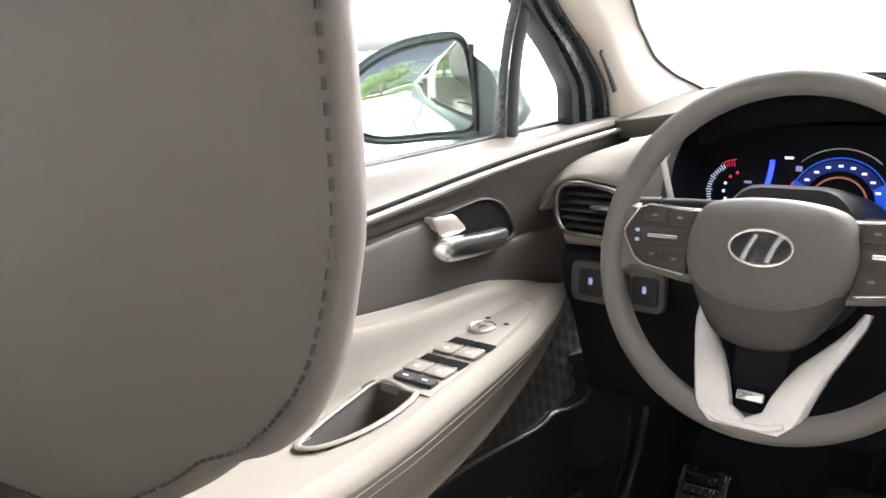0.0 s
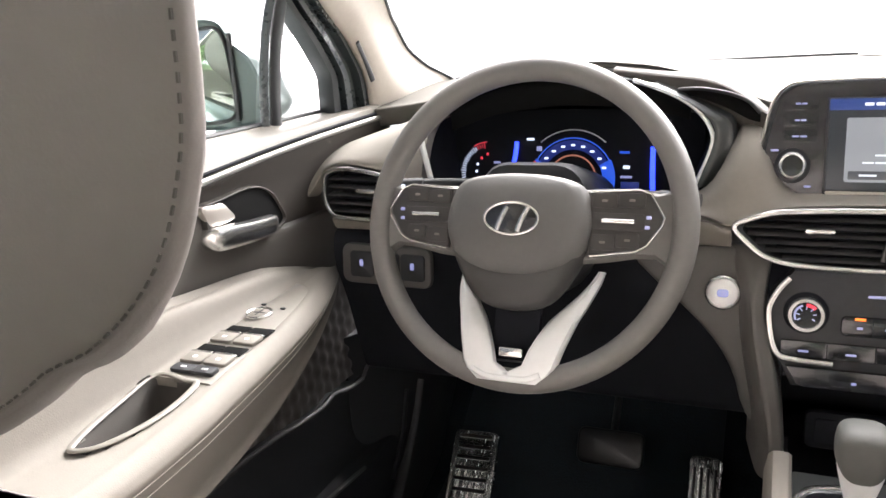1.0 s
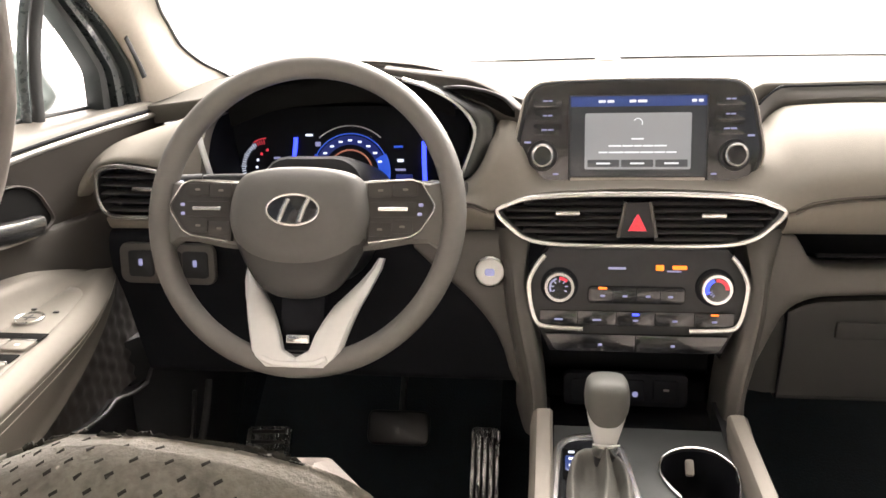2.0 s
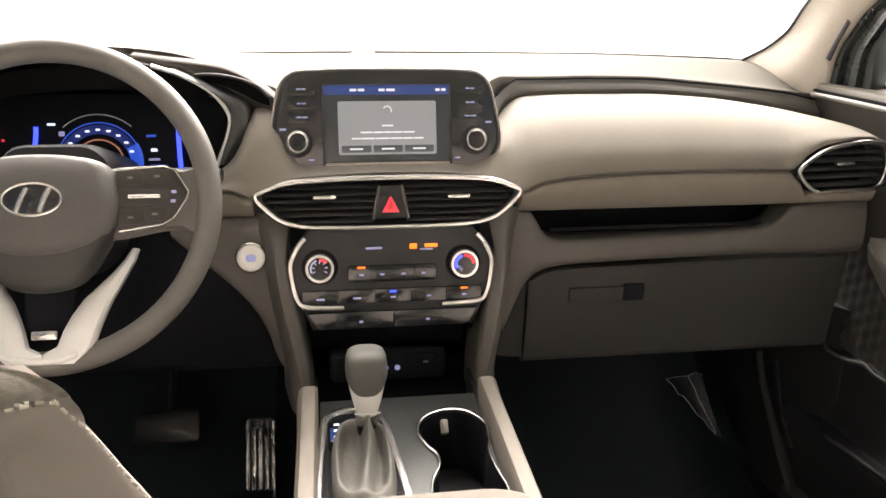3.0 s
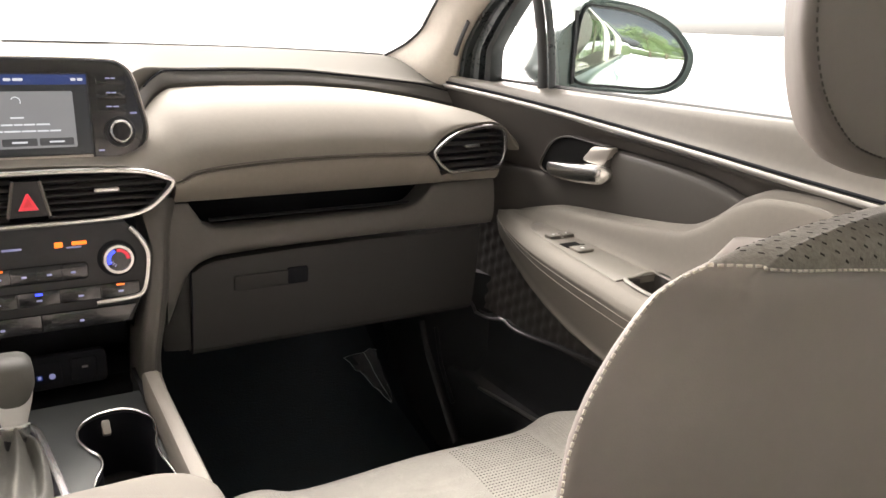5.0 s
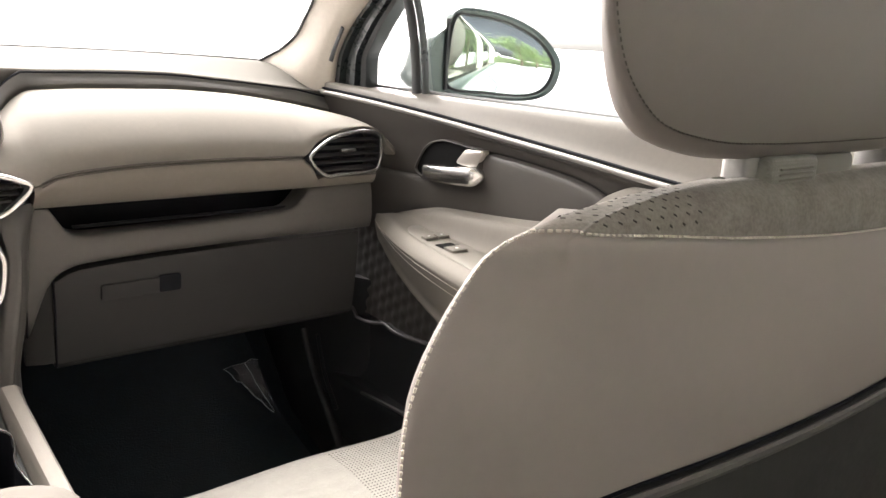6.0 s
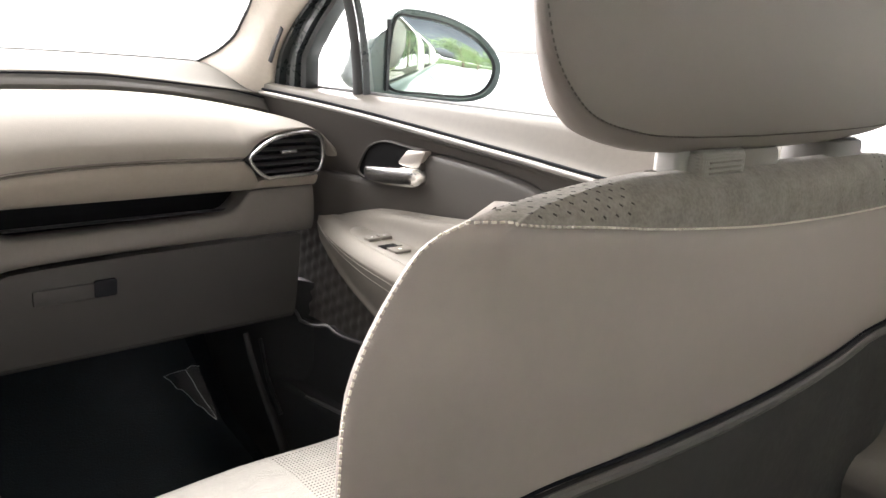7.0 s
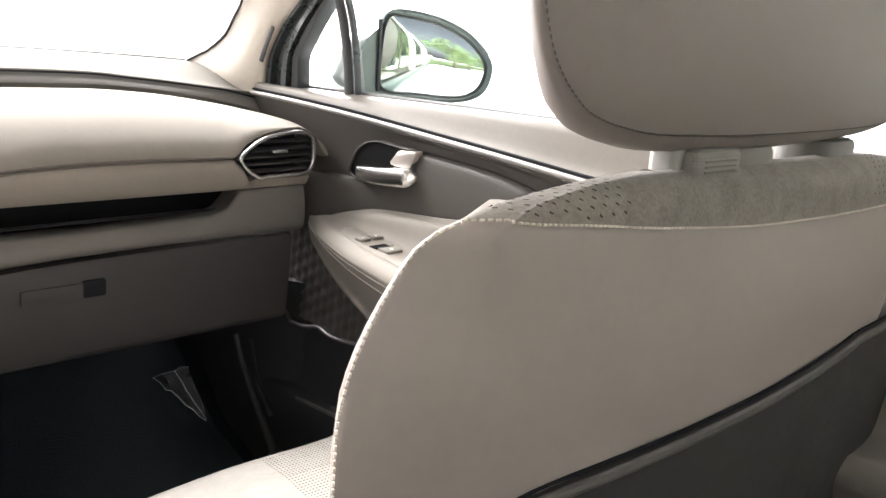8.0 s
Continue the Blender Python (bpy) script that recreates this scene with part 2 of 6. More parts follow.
def loft(rings, closed=True, cap=True, bm=None, wrap=False):
    bm = bm or bmesh.new()
    rows = [[bm.verts.new(p) for p in ring] for ring in rings]
    n = len(rows[0])
    for a, b in list(zip(rows, rows[1:])) + ([(rows[-1], rows[0])] if wrap else []):
        for i in range(n if closed else n - 1):
            j = (i + 1) % n
            bm.faces.new((a[i], a[j], b[j], b[i]))
    if cap and not wrap:
        bm.faces.new(rows[0][::-1])
        bm.faces.new(rows[-1])
    return bm


def skin(rings, depth, bm=None):
    """A sheet with thickness: each ring is an open line, backed by the same line moved by depth."""
    d = Vector(depth)
    return loft([[Vector(p) for p in r] + [Vector(p) + d for p in reversed(r)] for r in rings], bm=bm)


def sweep(path, w, h=None, closed=False, sides=10, up=(0, 0, 1), bm=None, power=2.0):
    """A rounded bar along a path: w across, h along up."""
    h = h or w
    path = [Vector(p) for p in path]
    up = Vector(up)
    rings = []
    for i, p in enumerate(path):
        a = path[i - 1] if i or closed else p
        b = path[(i + 1) % len(path)] if i + 1 < len(path) or closed else p
        t = (b - a).normalized()
        side = t.cross(up).normalized()
        top = side.cross(t).normalized()
        ring = []
        for k in range(sides):
            c, s = math.cos(2 * math.pi * k / sides), math.sin(2 * math.pi * k / sides)
            c, s = math.copysign(abs(c) ** (2 / power), c), math.copysign(abs(s) ** (2 / power), s)
            ring.append(p + side * (c * w / 2) + top * (s * h / 2))
        rings.append(ring)
    return loft(rings, wrap=closed, bm=bm)


def slab(outline, m, depth, bevel=0.002, bm=None):
    """A plate: an outline of (u, v) in the frame m (x right, y up, z towards the viewer), raised by depth with a rounded edge."""
    pts = [Vector((u, v)) for u, v in outline]
    c = sum(pts, Vector((0, 0))) / len(pts)
    n = len(pts)
    area = sum(pts[i].x * pts[(i + 1) % n].y - pts[(i + 1) % n].x * pts[i].y for i in range(n))
    turn = 1 if area > 0 else -1

    def inset(d):
        out = []
        for i in range(n):
            a, b, e = pts[i - 1], pts[i], pts[(i + 1) % n]
            t1, t2 = (b - a).normalized(), (e - b).normalized()
            n1, n2 = Vector((-t1.y, t1.x)) * turn, Vector((-t2.y, t2.x)) * turn
            q = n1 + n2
            q = q / max(q.dot(n1), 0.35) if q.length > 1e-6 else n1
            out.append(b + q * d)
        return out
    rings = []
    for d, z in ((0, 0), (0, depth - bevel), (bevel * 0.3, depth - bevel * 0.3), (bevel, depth)):
        rings.append([m @ Vector((p.x, p.y, z)) for p in inset(d)])
    return loft(rings, bm=bm)


def rounded(w, h, r, n=4, x=0, y=0):
    """A rectangle's outline with rounded corners, anticlockwise."""
    out = []
    for cx, cy, a in ((w / 2 - r, h / 2 - r, 0), (-w / 2 + r, h / 2 - r, 90), (-w / 2 + r, -h / 2 + r, 180), (w / 2 - r, -h / 2 + r, 270)):
        for k in range(n + 1):
            q = radians(a + 90 * k / n)
            out.append((x + cx + r * math.cos(q), y + cy + r * math.sin(q)))
    return out


def circle(r, n=32, x=0, y=0, ry=None):
    return [(x + r * math.cos(2 * math.pi * k / n), y + (ry or r) * math.sin(2 * math.pi * k / n)) for k in range(n)]


def smooth_outline(pts, n=5):
    return [(p.x, p.y) for p in spline([(*p, 0) for p in pts], n, True)]


def lathe(profile, m, n=32, bm=None):
    """Turns a profile of (radius, height) about the frame's z."""
    rings = [[m @ Vector((r * math.cos(2 * math.pi * k / n), r * math.sin(2 * math.pi * k / n), z)) for k in range(n)] for r, z in profile]
    return loft(rings, bm=bm)


def face_frame(x, y, z, tilt=0, yaw=0):
    """A frame on a surface that faces the rear of the car: x right, y up, z towards the seats; tilt leans its top forward."""
    return pose(x, y, z, 90 - tilt, 0, yaw)


def ring_of(outline, m, z=0):
    return [m @ Vector((u, v, z)) for u, v in outline]


def steps(a, b, n):
    return [a + (b - a) * i / n for i in range(n + 1)]


def bar(parent, name, mat, m, u, v, w, h, r=None, lift=0.0006, label=""):
    return part(name, slab(rounded(w, h, r or min(w, h) * 0.3, 2, u, v), m, lift, lift * 0.4), mat, parent, label)


def words(parent, name, mat, m, u, v, w, h, n):
    """A line of writing too small to read: n plain bars of uneven length."""
    rng = random.Random(int(1e5 * (abs(u) + 3 * abs(v) + w)))
    sizes = [rng.uniform(0.7, 1.4) for _ in range(n)]
    gap = h * 0.55
    scale = (w - gap * (n - 1)) / sum(sizes)
    x = u - w / 2
    for q in sizes:
        bar(parent, name, mat, m, x + q * scale / 2, v, q * scale, h, h * 0.3, 0.0002)
        x += q * scale + gap


# ---- the car's shell ----
floor = tagged(part("floor", skin([[(x, -1.6, 0.06), (x, -0.6, 0.06), (x, 0.2, 0.05), (x, 0.9, 0.05), (x, 1.08, 0.05), (x, 1.22, 0.10),
                                   (x, 1.42, 0.26), (x, 1.56, 0.48), (x, 1.60, 0.72)] for x in (-0.74, -0.4, 0.0, 0.4, 0.74)], (0, 0.02, -0.03)), CARPET),
               "black cut-pile carpet over the car's floor and toe board", "carpet", kind="structure")

roof_keys = hermite([(-1.7, 1.10), (-1.2, 1.20), (-0.4, 1.26), (0.3, 1.25), (0.62, 1.19), (0.80, 1.13)])


def roof_ring(y, drop=0.0):
    z = roof_keys(y)[0]
    w = 0.60 - 0.05 * max(0, (y - 0.2)) - 0.04 * max(0, -y - 0.8)
    return [Vector((w * math.sin(a), y, z - 0.09 * (1 - math.cos(a)) - drop)) for a in (radians(d) for d in range(-90, 91, 15))]


# Out of view; run forward over the windscreen top to shade the console.
ceiling = tagged(part("ceiling", skin([roof_ring(y) for y in steps(-1.7, 0.79, 11)], (0, 0, 0.03)), PILLAR),
                 "pale beige cloth headliner over the cabin", "headliner", kind="structure")
tagged(part("roof_panel", skin([roof_ring(y, -0.034) for y in steps(-1.7, 0.79, 11)], (0, 0, 0.006)), PAINT),
       "dark grey-green painted steel roof panel", "car roof", kind="structure")


def rail(name, pts, w, h, mat, label, kind="structure", power=2.6, n=8, up=(0, 0, 1), category="pillar trim"):
    return tagged(part(name, sweep(spline(pts, n), w, h, up=up, sides=14, power=power), mat), label, category, kind=kind)


for s, side in ((1, "passenger"), (-1, "driver")):
    # side structure behind the front doors: sill panel, rear pillars
    # its beige is made up, to throw warm light onto the seat backs
    tagged(part("wall_" + ("east" if s > 0 else "west"), skin([[(s * 0.74, y, -0.05), (s * 0.75, y, 0.4), (s * 0.73, y, 0.74)] for y in steps(-1.7, 0.16, 6)], (s * 0.03, 0, 0)), BEIGE_HARD),
           "rear side wall trim, beige to bounce warm light", "side trim", kind="structure")
    rail("trim_rear_pillar", [(s * 0.72, -1.45, 0.72), (s * 0.68, -1.5, 0.95), (s * 0.60, -1.55, 1.12)], 0.10, 0.30, PILLAR,
         "pale beige rear pillar trim", up=(0, 1, 0))
    rail("trim_centre_pillar", [(s * 0.73, -0.02, 0.05), (s * 0.735, -0.02, 0.4), (s * 0.72, -0.03, 0.74), (s * 0.67, -0.06, 1.0), (s * 0.60, -0.08, 1.18)], 0.04, 0.13, PILLAR,
         "pale beige centre pillar trim behind the front door", up=(0, 1, 0))
    # front pillar trim between the windscreen's edge and the door frame, from the dash up to the roof
    front_line = hermite([(0.0, 0.575, 1.262, 0.752), (0.08, 0.598, 1.235, 0.778), (0.14, 0.630, 1.215, 0.800), (0.22, 0.651, 1.190, 0.833), (0.29, 0.652, 1.160, 0.865), (0.36, 0.641, 1.120, 0.890), (0.60, 0.600, 0.95, 1.0), (0.85, 0.55, 0.72, 1.12), (1.0, 0.52, 0.58, 1.19)])
    rear_line = hermite([(0.0, 0.672, 1.128, 0.720), (0.08, 0.676, 1.124, 0.744), (0.18, 0.678, 1.118, 0.790), (0.28, 0.684, 1.085, 0.843), (0.36, 0.670, 1.005, 0.886), (0.60, 0.640, 0.86, 0.97), (0.85, 0.60, 0.65, 1.08), (1.0, 0.57, 0.50, 1.15)])
    rings = []
    for u in steps(0, 1, 40):
        c, a = Vector(front_line(u)), Vector(rear_line(u))
        rings.append([Vector((s * p.x, p.y, p.z)) for p in spline([c, c.lerp(a, 0.25) + Vector((-0.006, -0.006, 0)), c.lerp(a, 0.65) + Vector((-0.014, -0.016, 0)), a + Vector((-0.008, -0.006, 0)), a + Vector((0.008, 0, 0))], 4)])
    tagged(part("trim_front_pillar", skin(rings, (s * 0.03, 0.03, 0)), PILLAR), "pale beige woven front pillar trim beside the windscreen", "pillar trim", kind="structure")
    tagged(part("trim_pillar_clip", sweep(spline([Vector((s * 0.664, 1.108, 0.785)), Vector((s * 0.667, 1.098, 0.81)), Vector((s * 0.668, 1.078, 0.84))], 3), 0.004, 0.009), DARK),
           "small dark airbag slot in the front pillar trim", "trim clip", kind="structure")
    edge = []
    for u in steps(0.06, 1, 40):
        c = front_line(u)
        edge.append(Vector((s * (c[0] - 0.002), c[1], c[2])))
    tagged(part("windscreen_seal", sweep(edge, 0.005, 0.005, sides=8), RUBBER), "thin black seal round the windscreen", "window seal", kind="structure")

for s in (1, -1):
    tagged(part("body_side", skin([spline([(s * 0.775, y, 0.735), (s * 0.81, y, 0.70), (s * 0.865, y, 0.45), (s * 0.855, y, 0.10), (s * 0.80, y, -0.12)], 4) for y in steps(-1.8, -0.02, 10)], (s * -0.01, 0, 0)), PAINT),
           "dark grey-green painted body side behind the front door", "car body", kind="structure")
    pane = part("window_3" if s > 0 else "window_4", skin([[(s * 0.745, y, 0.74), (s * 0.715, y, 0.87), (s * 0.66, y, 1.0), (s * 0.605, y, 1.13)] for y in steps(-1.45, -0.10, 6)], (s * 0.004, 0, 0)), GLASS_DARK)
    tagged(pane, "tinted rear side window glass", "side window", kind="structure")

tagged(part("wall_north", skin([[(x, 1.56, 0.40), (x, 1.50, 0.62), (x, 1.42, 0.735)] for x in steps(-0.74, 0.74, 6)], (0, 0.03, 0)), MATT),
       "black bulkhead under the windscreen", "bulkhead", kind="structure")
# out of view; made beige as a warm reflector behind the seats
tagged(part("wall_south", skin([[(x, -1.72, -0.05), (x, -1.76, 0.4), (x, -1.72, 0.76)] for x in steps(-0.74, 0.74, 6)], (0, -0.04, 0)), BEIGE_HARD),
       "unseen tailgate trim, beige to bounce warm light", "tailgate trim", kind="structure")

# windscreen and rear window
screen_rings = []
for u in steps(0, 1, 10):
    y, z, w = 1.40 - 0.80 * u, 0.765 + 0.44 * u + 0.03 * math.sin(math.pi * u), 0.70 - 0.16 * u
    screen_rings.append([(w * k, y - 0.13 * k * k * (1 - 0.4 * u), z - 0.01 * k * k) for k in steps(-1, 1, 12)])
pane = part("window_1", skin(screen_rings, (0, 0.004, 0.004)), GLASS)
tagged(pane, "clear curved windscreen glass", "windscreen", kind="structure")
pane = part("window_2", skin([[(x, -1.72 + 0.12 * u, 0.77 + 0.33 * u) for u in (0, 0.5, 1)] for x in steps(-0.6, 0.6, 4)], (0, -0.004, 0)), GLASS)
tagged(pane, "clear tailgate window glass", "rear window", kind="structure")


# ---- front doors ----
strip_line = hermite([(0.02, 0.699, 0.652), (0.374, 0.693, 0.682), (0.46, 0.692, 0.688), (0.56, 0.690, 0.6965), (0.70, 0.690, 0.7065), (0.80, 0.688, 0.714), (0.88, 0.684, 0.720), (1.0, 0.673, 0.728), (1.12, 0.655, 0.735)])
split_line = hermite([(0.02, 0.62), (0.40, 0.635), (0.50, 0.650), (0.56, 0.667), (0.63, 0.675), (0.75, 0.680), (0.80, 0.66), (0.88, 0.626), (1.12, 0.624)])
arm_top = hermite([(0.02, 0.632), (0.374, 0.660), (0.43, 0.667), (0.476, 0.664), (0.513, 0.651), (0.564, 0.616), (0.594, 0.603), (0.692, 0.592), (0.825, 0.583), (0.885, 0.572), (0.918, 0.563), (0.938, 0.556), (0.950, 0.550)])
arm_in = hermite([(0.02, 0.574, 0.524), (0.48, 0.572, 0.528), (0.56, 0.572, 0.533), (0.615, 0.575, 0.538), (0.70, 0.583, 0.543), (0.76, 0.591, 0.546), (0.82, 0.604, 0.549), (0.86, 0.616, 0.551), (0.90, 0.631, 0.552), (0.925, 0.643, 0.551), (0.942, 0.650, 0.549), (0.950, 0.660, 0.547)])
arm_low = hermite([(0.02, 0.648, 0.385), (0.40, 0.645, 0.395), (0.594, 0.642, 0.405), (0.731, 0.640, 0.431), (0.83, 0.645, 0.463), (0.89, 0.650, 0.491), (0.925, 0.656, 0.511), (0.942, 0.661, 0.520), (0.950, 0.668, 0.528)])


POCKET = smooth_outline([(0.603, 0.005), (0.609, 0.022), (0.615, 0.052), (0.597, 0.062), (0.535, 0.056), (0.494, 0.046), (0.487, 0.036), (0.502, 0.019), (0.545, 0.005)], 4)


def inside(y, e, outline):
    hit = False
    for (a, b), (c, d) in zip(outline, outline[1:] + outline[:1]):
        if (b > e) != (d > e) and y < a + (c - a) * (e - b) / (d - b):
            hit = not hit
    return hit


def front_door(s, side):
    door = thing("door_" + ("1" if s < 0 else "2"),
                 f"closed front {side} door with taupe panels, beige armrest and silver lever", "car door", kind="structure")

    def v(x, y, z):
        return Vector((s * x, y, z))
    out = (s * 0.02, 0, 0)
    ys = steps(0.02, 1.14, 36)
    # top of the door under the glass
    rings = []
    for y in ys:
        sx, sz = strip_line(y)
        rings.append(spline([v(0.735, y, 0.735), v(0.722, y, 0.747), v(0.708, y, 0.746), v(sx + 0.010, y, sz + 0.016), v(sx + 0.004, y, sz + 0.004)], 3))
    part("sill_trim", skin(rings, (s * 0.012, 0, -0.02)), TAUPE_LIGHT, door)
    part("shadow_gap", sweep([v(*[strip_line(y)[0] + 0.0035, y, strip_line(y)[1] + 0.0052]) for y in ys], 0.004, 0.004, sides=8), MATT, door)
    part("silver_strip", sweep([v(strip_line(y)[0] - 0.0005, y, strip_line(y)[1] - 0.001) for y in ys], 0.0065, 0.0075, sides=10), DULL, door, "thin satin silver strip")
    # dark upper panel below the strip
    rings = []
    for y in ys:
        sx, sz = strip_line(y)
        lz = split_line(y)[0]
        rings.append(spline([v(sx + 0.004, y, sz - 0.003), v(sx + 0.002, y, sz - 0.008), v(sx + 0.009, y, sz * 0.55 + lz * 0.45), v(sx + 0.013, y, lz + 0.004), v(sx + 0.017, y, lz)], 4))
    part("upper_panel", skin(rings, out), BROWN, door, "dark brown grained upper door panel")
    # insert panel round the lever
    rings = []
    for y in ys:
        sx, _ = strip_line(y)
        lz = split_line(y)[0]
        low = min(arm_top(min(y, 0.950))[0], lz) - 0.03
        rings.append(spline([v(sx + 0.020, y, lz), v(sx + 0.012, y, lz - 0.002), v(sx + 0.006, y, lz - 0.010), v(sx + 0.008, y, lz * 0.4 + low * 0.6), v(sx + 0.016, y, low)], 4))
    part("insert_panel", skin(rings, out), DOOR_TAUPE, door, "taupe moulded insert panel")
    # quilted lower panel, then the pocket
    rings = []
    for y in steps(0.30, 1.14, 185):
        ring = []
        for q in steps(0.0, 1.0, 46):
            z = 0.56 - 0.20 * q
            puff = sum(math.cos((y * math.cos(a) + z * math.sin(a)) * 2 * math.pi / 0.0205) for a in (0.0, 1.0472, 2.0944))
            ring.append(v(0.706 - 0.015 * max(0.0, q - 0.3) - 0.00075 * puff, y, z))
        rings.append(ring)
    part("lower_panel", skin(rings, out), QUILT, door, "dark quilted lower door panel")
    line = hermite([(0.02, 0.392), (0.66, 0.381), (0.80, 0.371), (0.928, 0.358), (0.949, 0.364), (1.0, 0.352), (1.041, 0.350), (1.054, 0.365)])
    part("pocket_rim", sweep([v(0.684, y, line(y)[0]) for y in steps(0.02, 1.054, 60)], 0.006, 0.006, sides=8), SLAT, door, "slim black rim of the door pocket")
    rings = [spline([v(0.690, y, line(y)[0]), v(0.700, y, line(y)[0] - 0.01), v(0.700, y, 0.27), v(0.690, y, 0.235), v(0.668, y, 0.232), v(0.664, y, 0.20), v(0.672, y, 0.06)], 3) for y in ys]
    part("door_pocket", skin(rings, out), DARK, door, "black plastic door pocket")
    part("pocket_lip", sweep([v(0.668, y, 0.229 + 0.088 * (0.983 - y)) for y in steps(0.3, 0.99, 20)], 0.008, 0.006, sides=8), SLAT, door, "raised lip low on the door")
    # outer skin and glass
    rings = [spline([v(0.745, y, 0.735), v(0.80, y, 0.70), v(0.86, y, 0.45), v(0.85, y, 0.10), v(0.80, y, -0.12)], 4) for y in steps(0.0, 1.5, 12)]
    part("outer_skin", skin(rings, (s * -0.01, 0, 0)), PAINT, door, "dark grey-green painted outer door skin")
    rings = [[v(0.738 - 0.0 * y, y, 0.73), v(0.715, y, 0.86), v(0.665, y, 1.00), v(0.60, y, 1.14)] for y in steps(0.02, 0.915, 6)]
    g = part("window_pane", skin(rings, (s * 0.003, 0, 0)), DOOR_GLASS, door)
    # painted door frame with its seals, in front of the fixed quarter window
    a_line = hermite([(0.0, 0.682, 1.125, 0.735), (0.2, 0.684, 1.116, 0.79), (0.4, 0.690, 1.085, 0.843), (0.55, 0.674, 1.005, 0.886), (0.75, 0.640, 0.86, 0.97), (1.0, 0.60, 0.60, 1.10)])
    b_line = hermite([(0.0, 0.708, 1.052, 0.742), (0.2, 0.706, 1.050, 0.79), (0.33, 0.703, 1.022, 0.826), (0.55, 0.694, 0.950, 0.885), (0.75, 0.660, 0.83, 0.96), (1.0, 0.61, 0.55, 1.11)])
    rings = []
    for u in steps(0, 1, 36):
        a, b = Vector(a_line(u)), Vector(b_line(u))
        prof = ((0.0, 0.010), (0.03, -0.004), (0.18, -0.008), (0.24, 0.006), (0.36, 0.007), (0.44, -0.004), (0.60, -0.006), (0.66, 0.004), (0.74, 0.004))
        rings.append([v(p.x, p.y, p.z) for p in (a.lerp(b, k) + Vector((d, d * 0.6, 0)) for k, d in prof)])
    part("door_frame", skin(rings, (s * 0.03, 0.01, 0)), FRAME, door, "dark grey-green ridged door frame")
    rings = []
    for u in steps(0, 1, 36):
        a, b = Vector(a_line(u)), Vector(b_line(u))
        rings.append([v(p.x, p.y, p.z) for p in (a.lerp(b, k) + Vector((d, d * 0.6, 0)) for k, d in ((0.74, 0.004), (0.76, -0.004), (0.80, -0.008), (0.94, -0.008), (1.0, -0.002)))])
    part("quarter_frame", skin(rings, (s * 0.02, 0.006, 0)), RUBBER, door, "black frame round the quarter window")
    post = [v(0.713, 0.928, 0.742), v(0.709, 0.930, 0.80), v(0.697, 0.933, 0.87), v(0.665, 0.935, 0.96)]
    part("window_post", sweep(spline(post, 5), 0.012, 0.020, sides=12, up=(0, 1, 0)), RUBBER, door, "black post between the two panes")
    part("window_post", sweep(spline([p + Vector((s * 0.004, -0.018, 0)) for p in post], 5), 0.012, 0.010, sides=12, up=(0, 1, 0)), FRAME, door)
    part("belt_seal", sweep([v(0.727, y, 0.7485) for y in steps(0.02, 1.08, 12)], 0.010, 0.007, sides=8), RUBBER, door)
    # armrest
    ys2 = steps(0.03, 0.42, 14) + steps(0.425, 0.64, 60) + steps(0.645, 0.90, 16) + [0.910, 0.920, 0.930, 0.938, 0.944, 0.948, 0.950]
    rings = []
    for y in ys2:
        zt = arm_top(y)[0]
        ix, iz = arm_in(y)
        lx, lz = arm_low(y)
        dish = max(0.0, min(1.0, (0.90 - y) / 0.10))
        zi = iz + 0.004
        mid = min(zt, zi + 0.006)
        taper = max(0.0, min(1.0, (0.950 - y) / 0.05)) ** 0.5
        bx = 0.70
        rings.append(spline([v(bx, y, zt - 0.008), v(bx - 0.012, y, zt), v(bx - 0.022 * taper - 0.002, y, zt - 0.004), v(0.668, y, mid * 0.75 + zt * 0.25 + 0.001),
                             v(max(0.655, ix + 0.006), y, mid), v(ix + 0.030 * taper, y, mid - 0.001 * dish), v(ix + 0.014 * taper, y, zi + 0.005), v(ix + 0.002, y, zi - 0.008 * taper),
                             v(ix * 0.85 + lx * 0.15 - 0.001, y, zi * 0.79 + lz * 0.21), v(lx - 0.006, y, lz + 0.022 * taper), v(lx, y, lz), v(bx, y, lz - 0.003)], 6, True))
    nose = list(rings[-1])
    mid_ = sum(nose, Vector()) / len(nose)
    for k, dy in ((0.93, 0.0030), (0.78, 0.0058), (0.55, 0.0078), (0.25, 0.0088)):
        rings.append([mid_.lerp(p, k) + Vector((0, dy, 0)) for p in nose])
    bm = loft(rings)
    cut = []
    for f in bm.faces:
        c = f.calc_center_median()
        ix, iz = arm_in(min(c.y, 0.9))
        if c.z > iz + 0.002 and 0.44 < c.y < 0.64 and inside(0.54 + (c.y - 0.54) / 0.97, 0.032 + (abs(c.x) - ix - 0.062) / 0.95, POCKET):
            cut.append(f)
    bmesh.ops.delete(bm, geom=cut, context="FACES")
    part("armrest", bm, ARMREST_DIM, door, "padded beige vinyl armrest")
    for k in (47, 49):
        part("armrest_seam", sweep([r[k] for r in rings[20:-8]], 0.0014, 0.0012, sides=6), BEIGE_HARD, door)
    return door, v


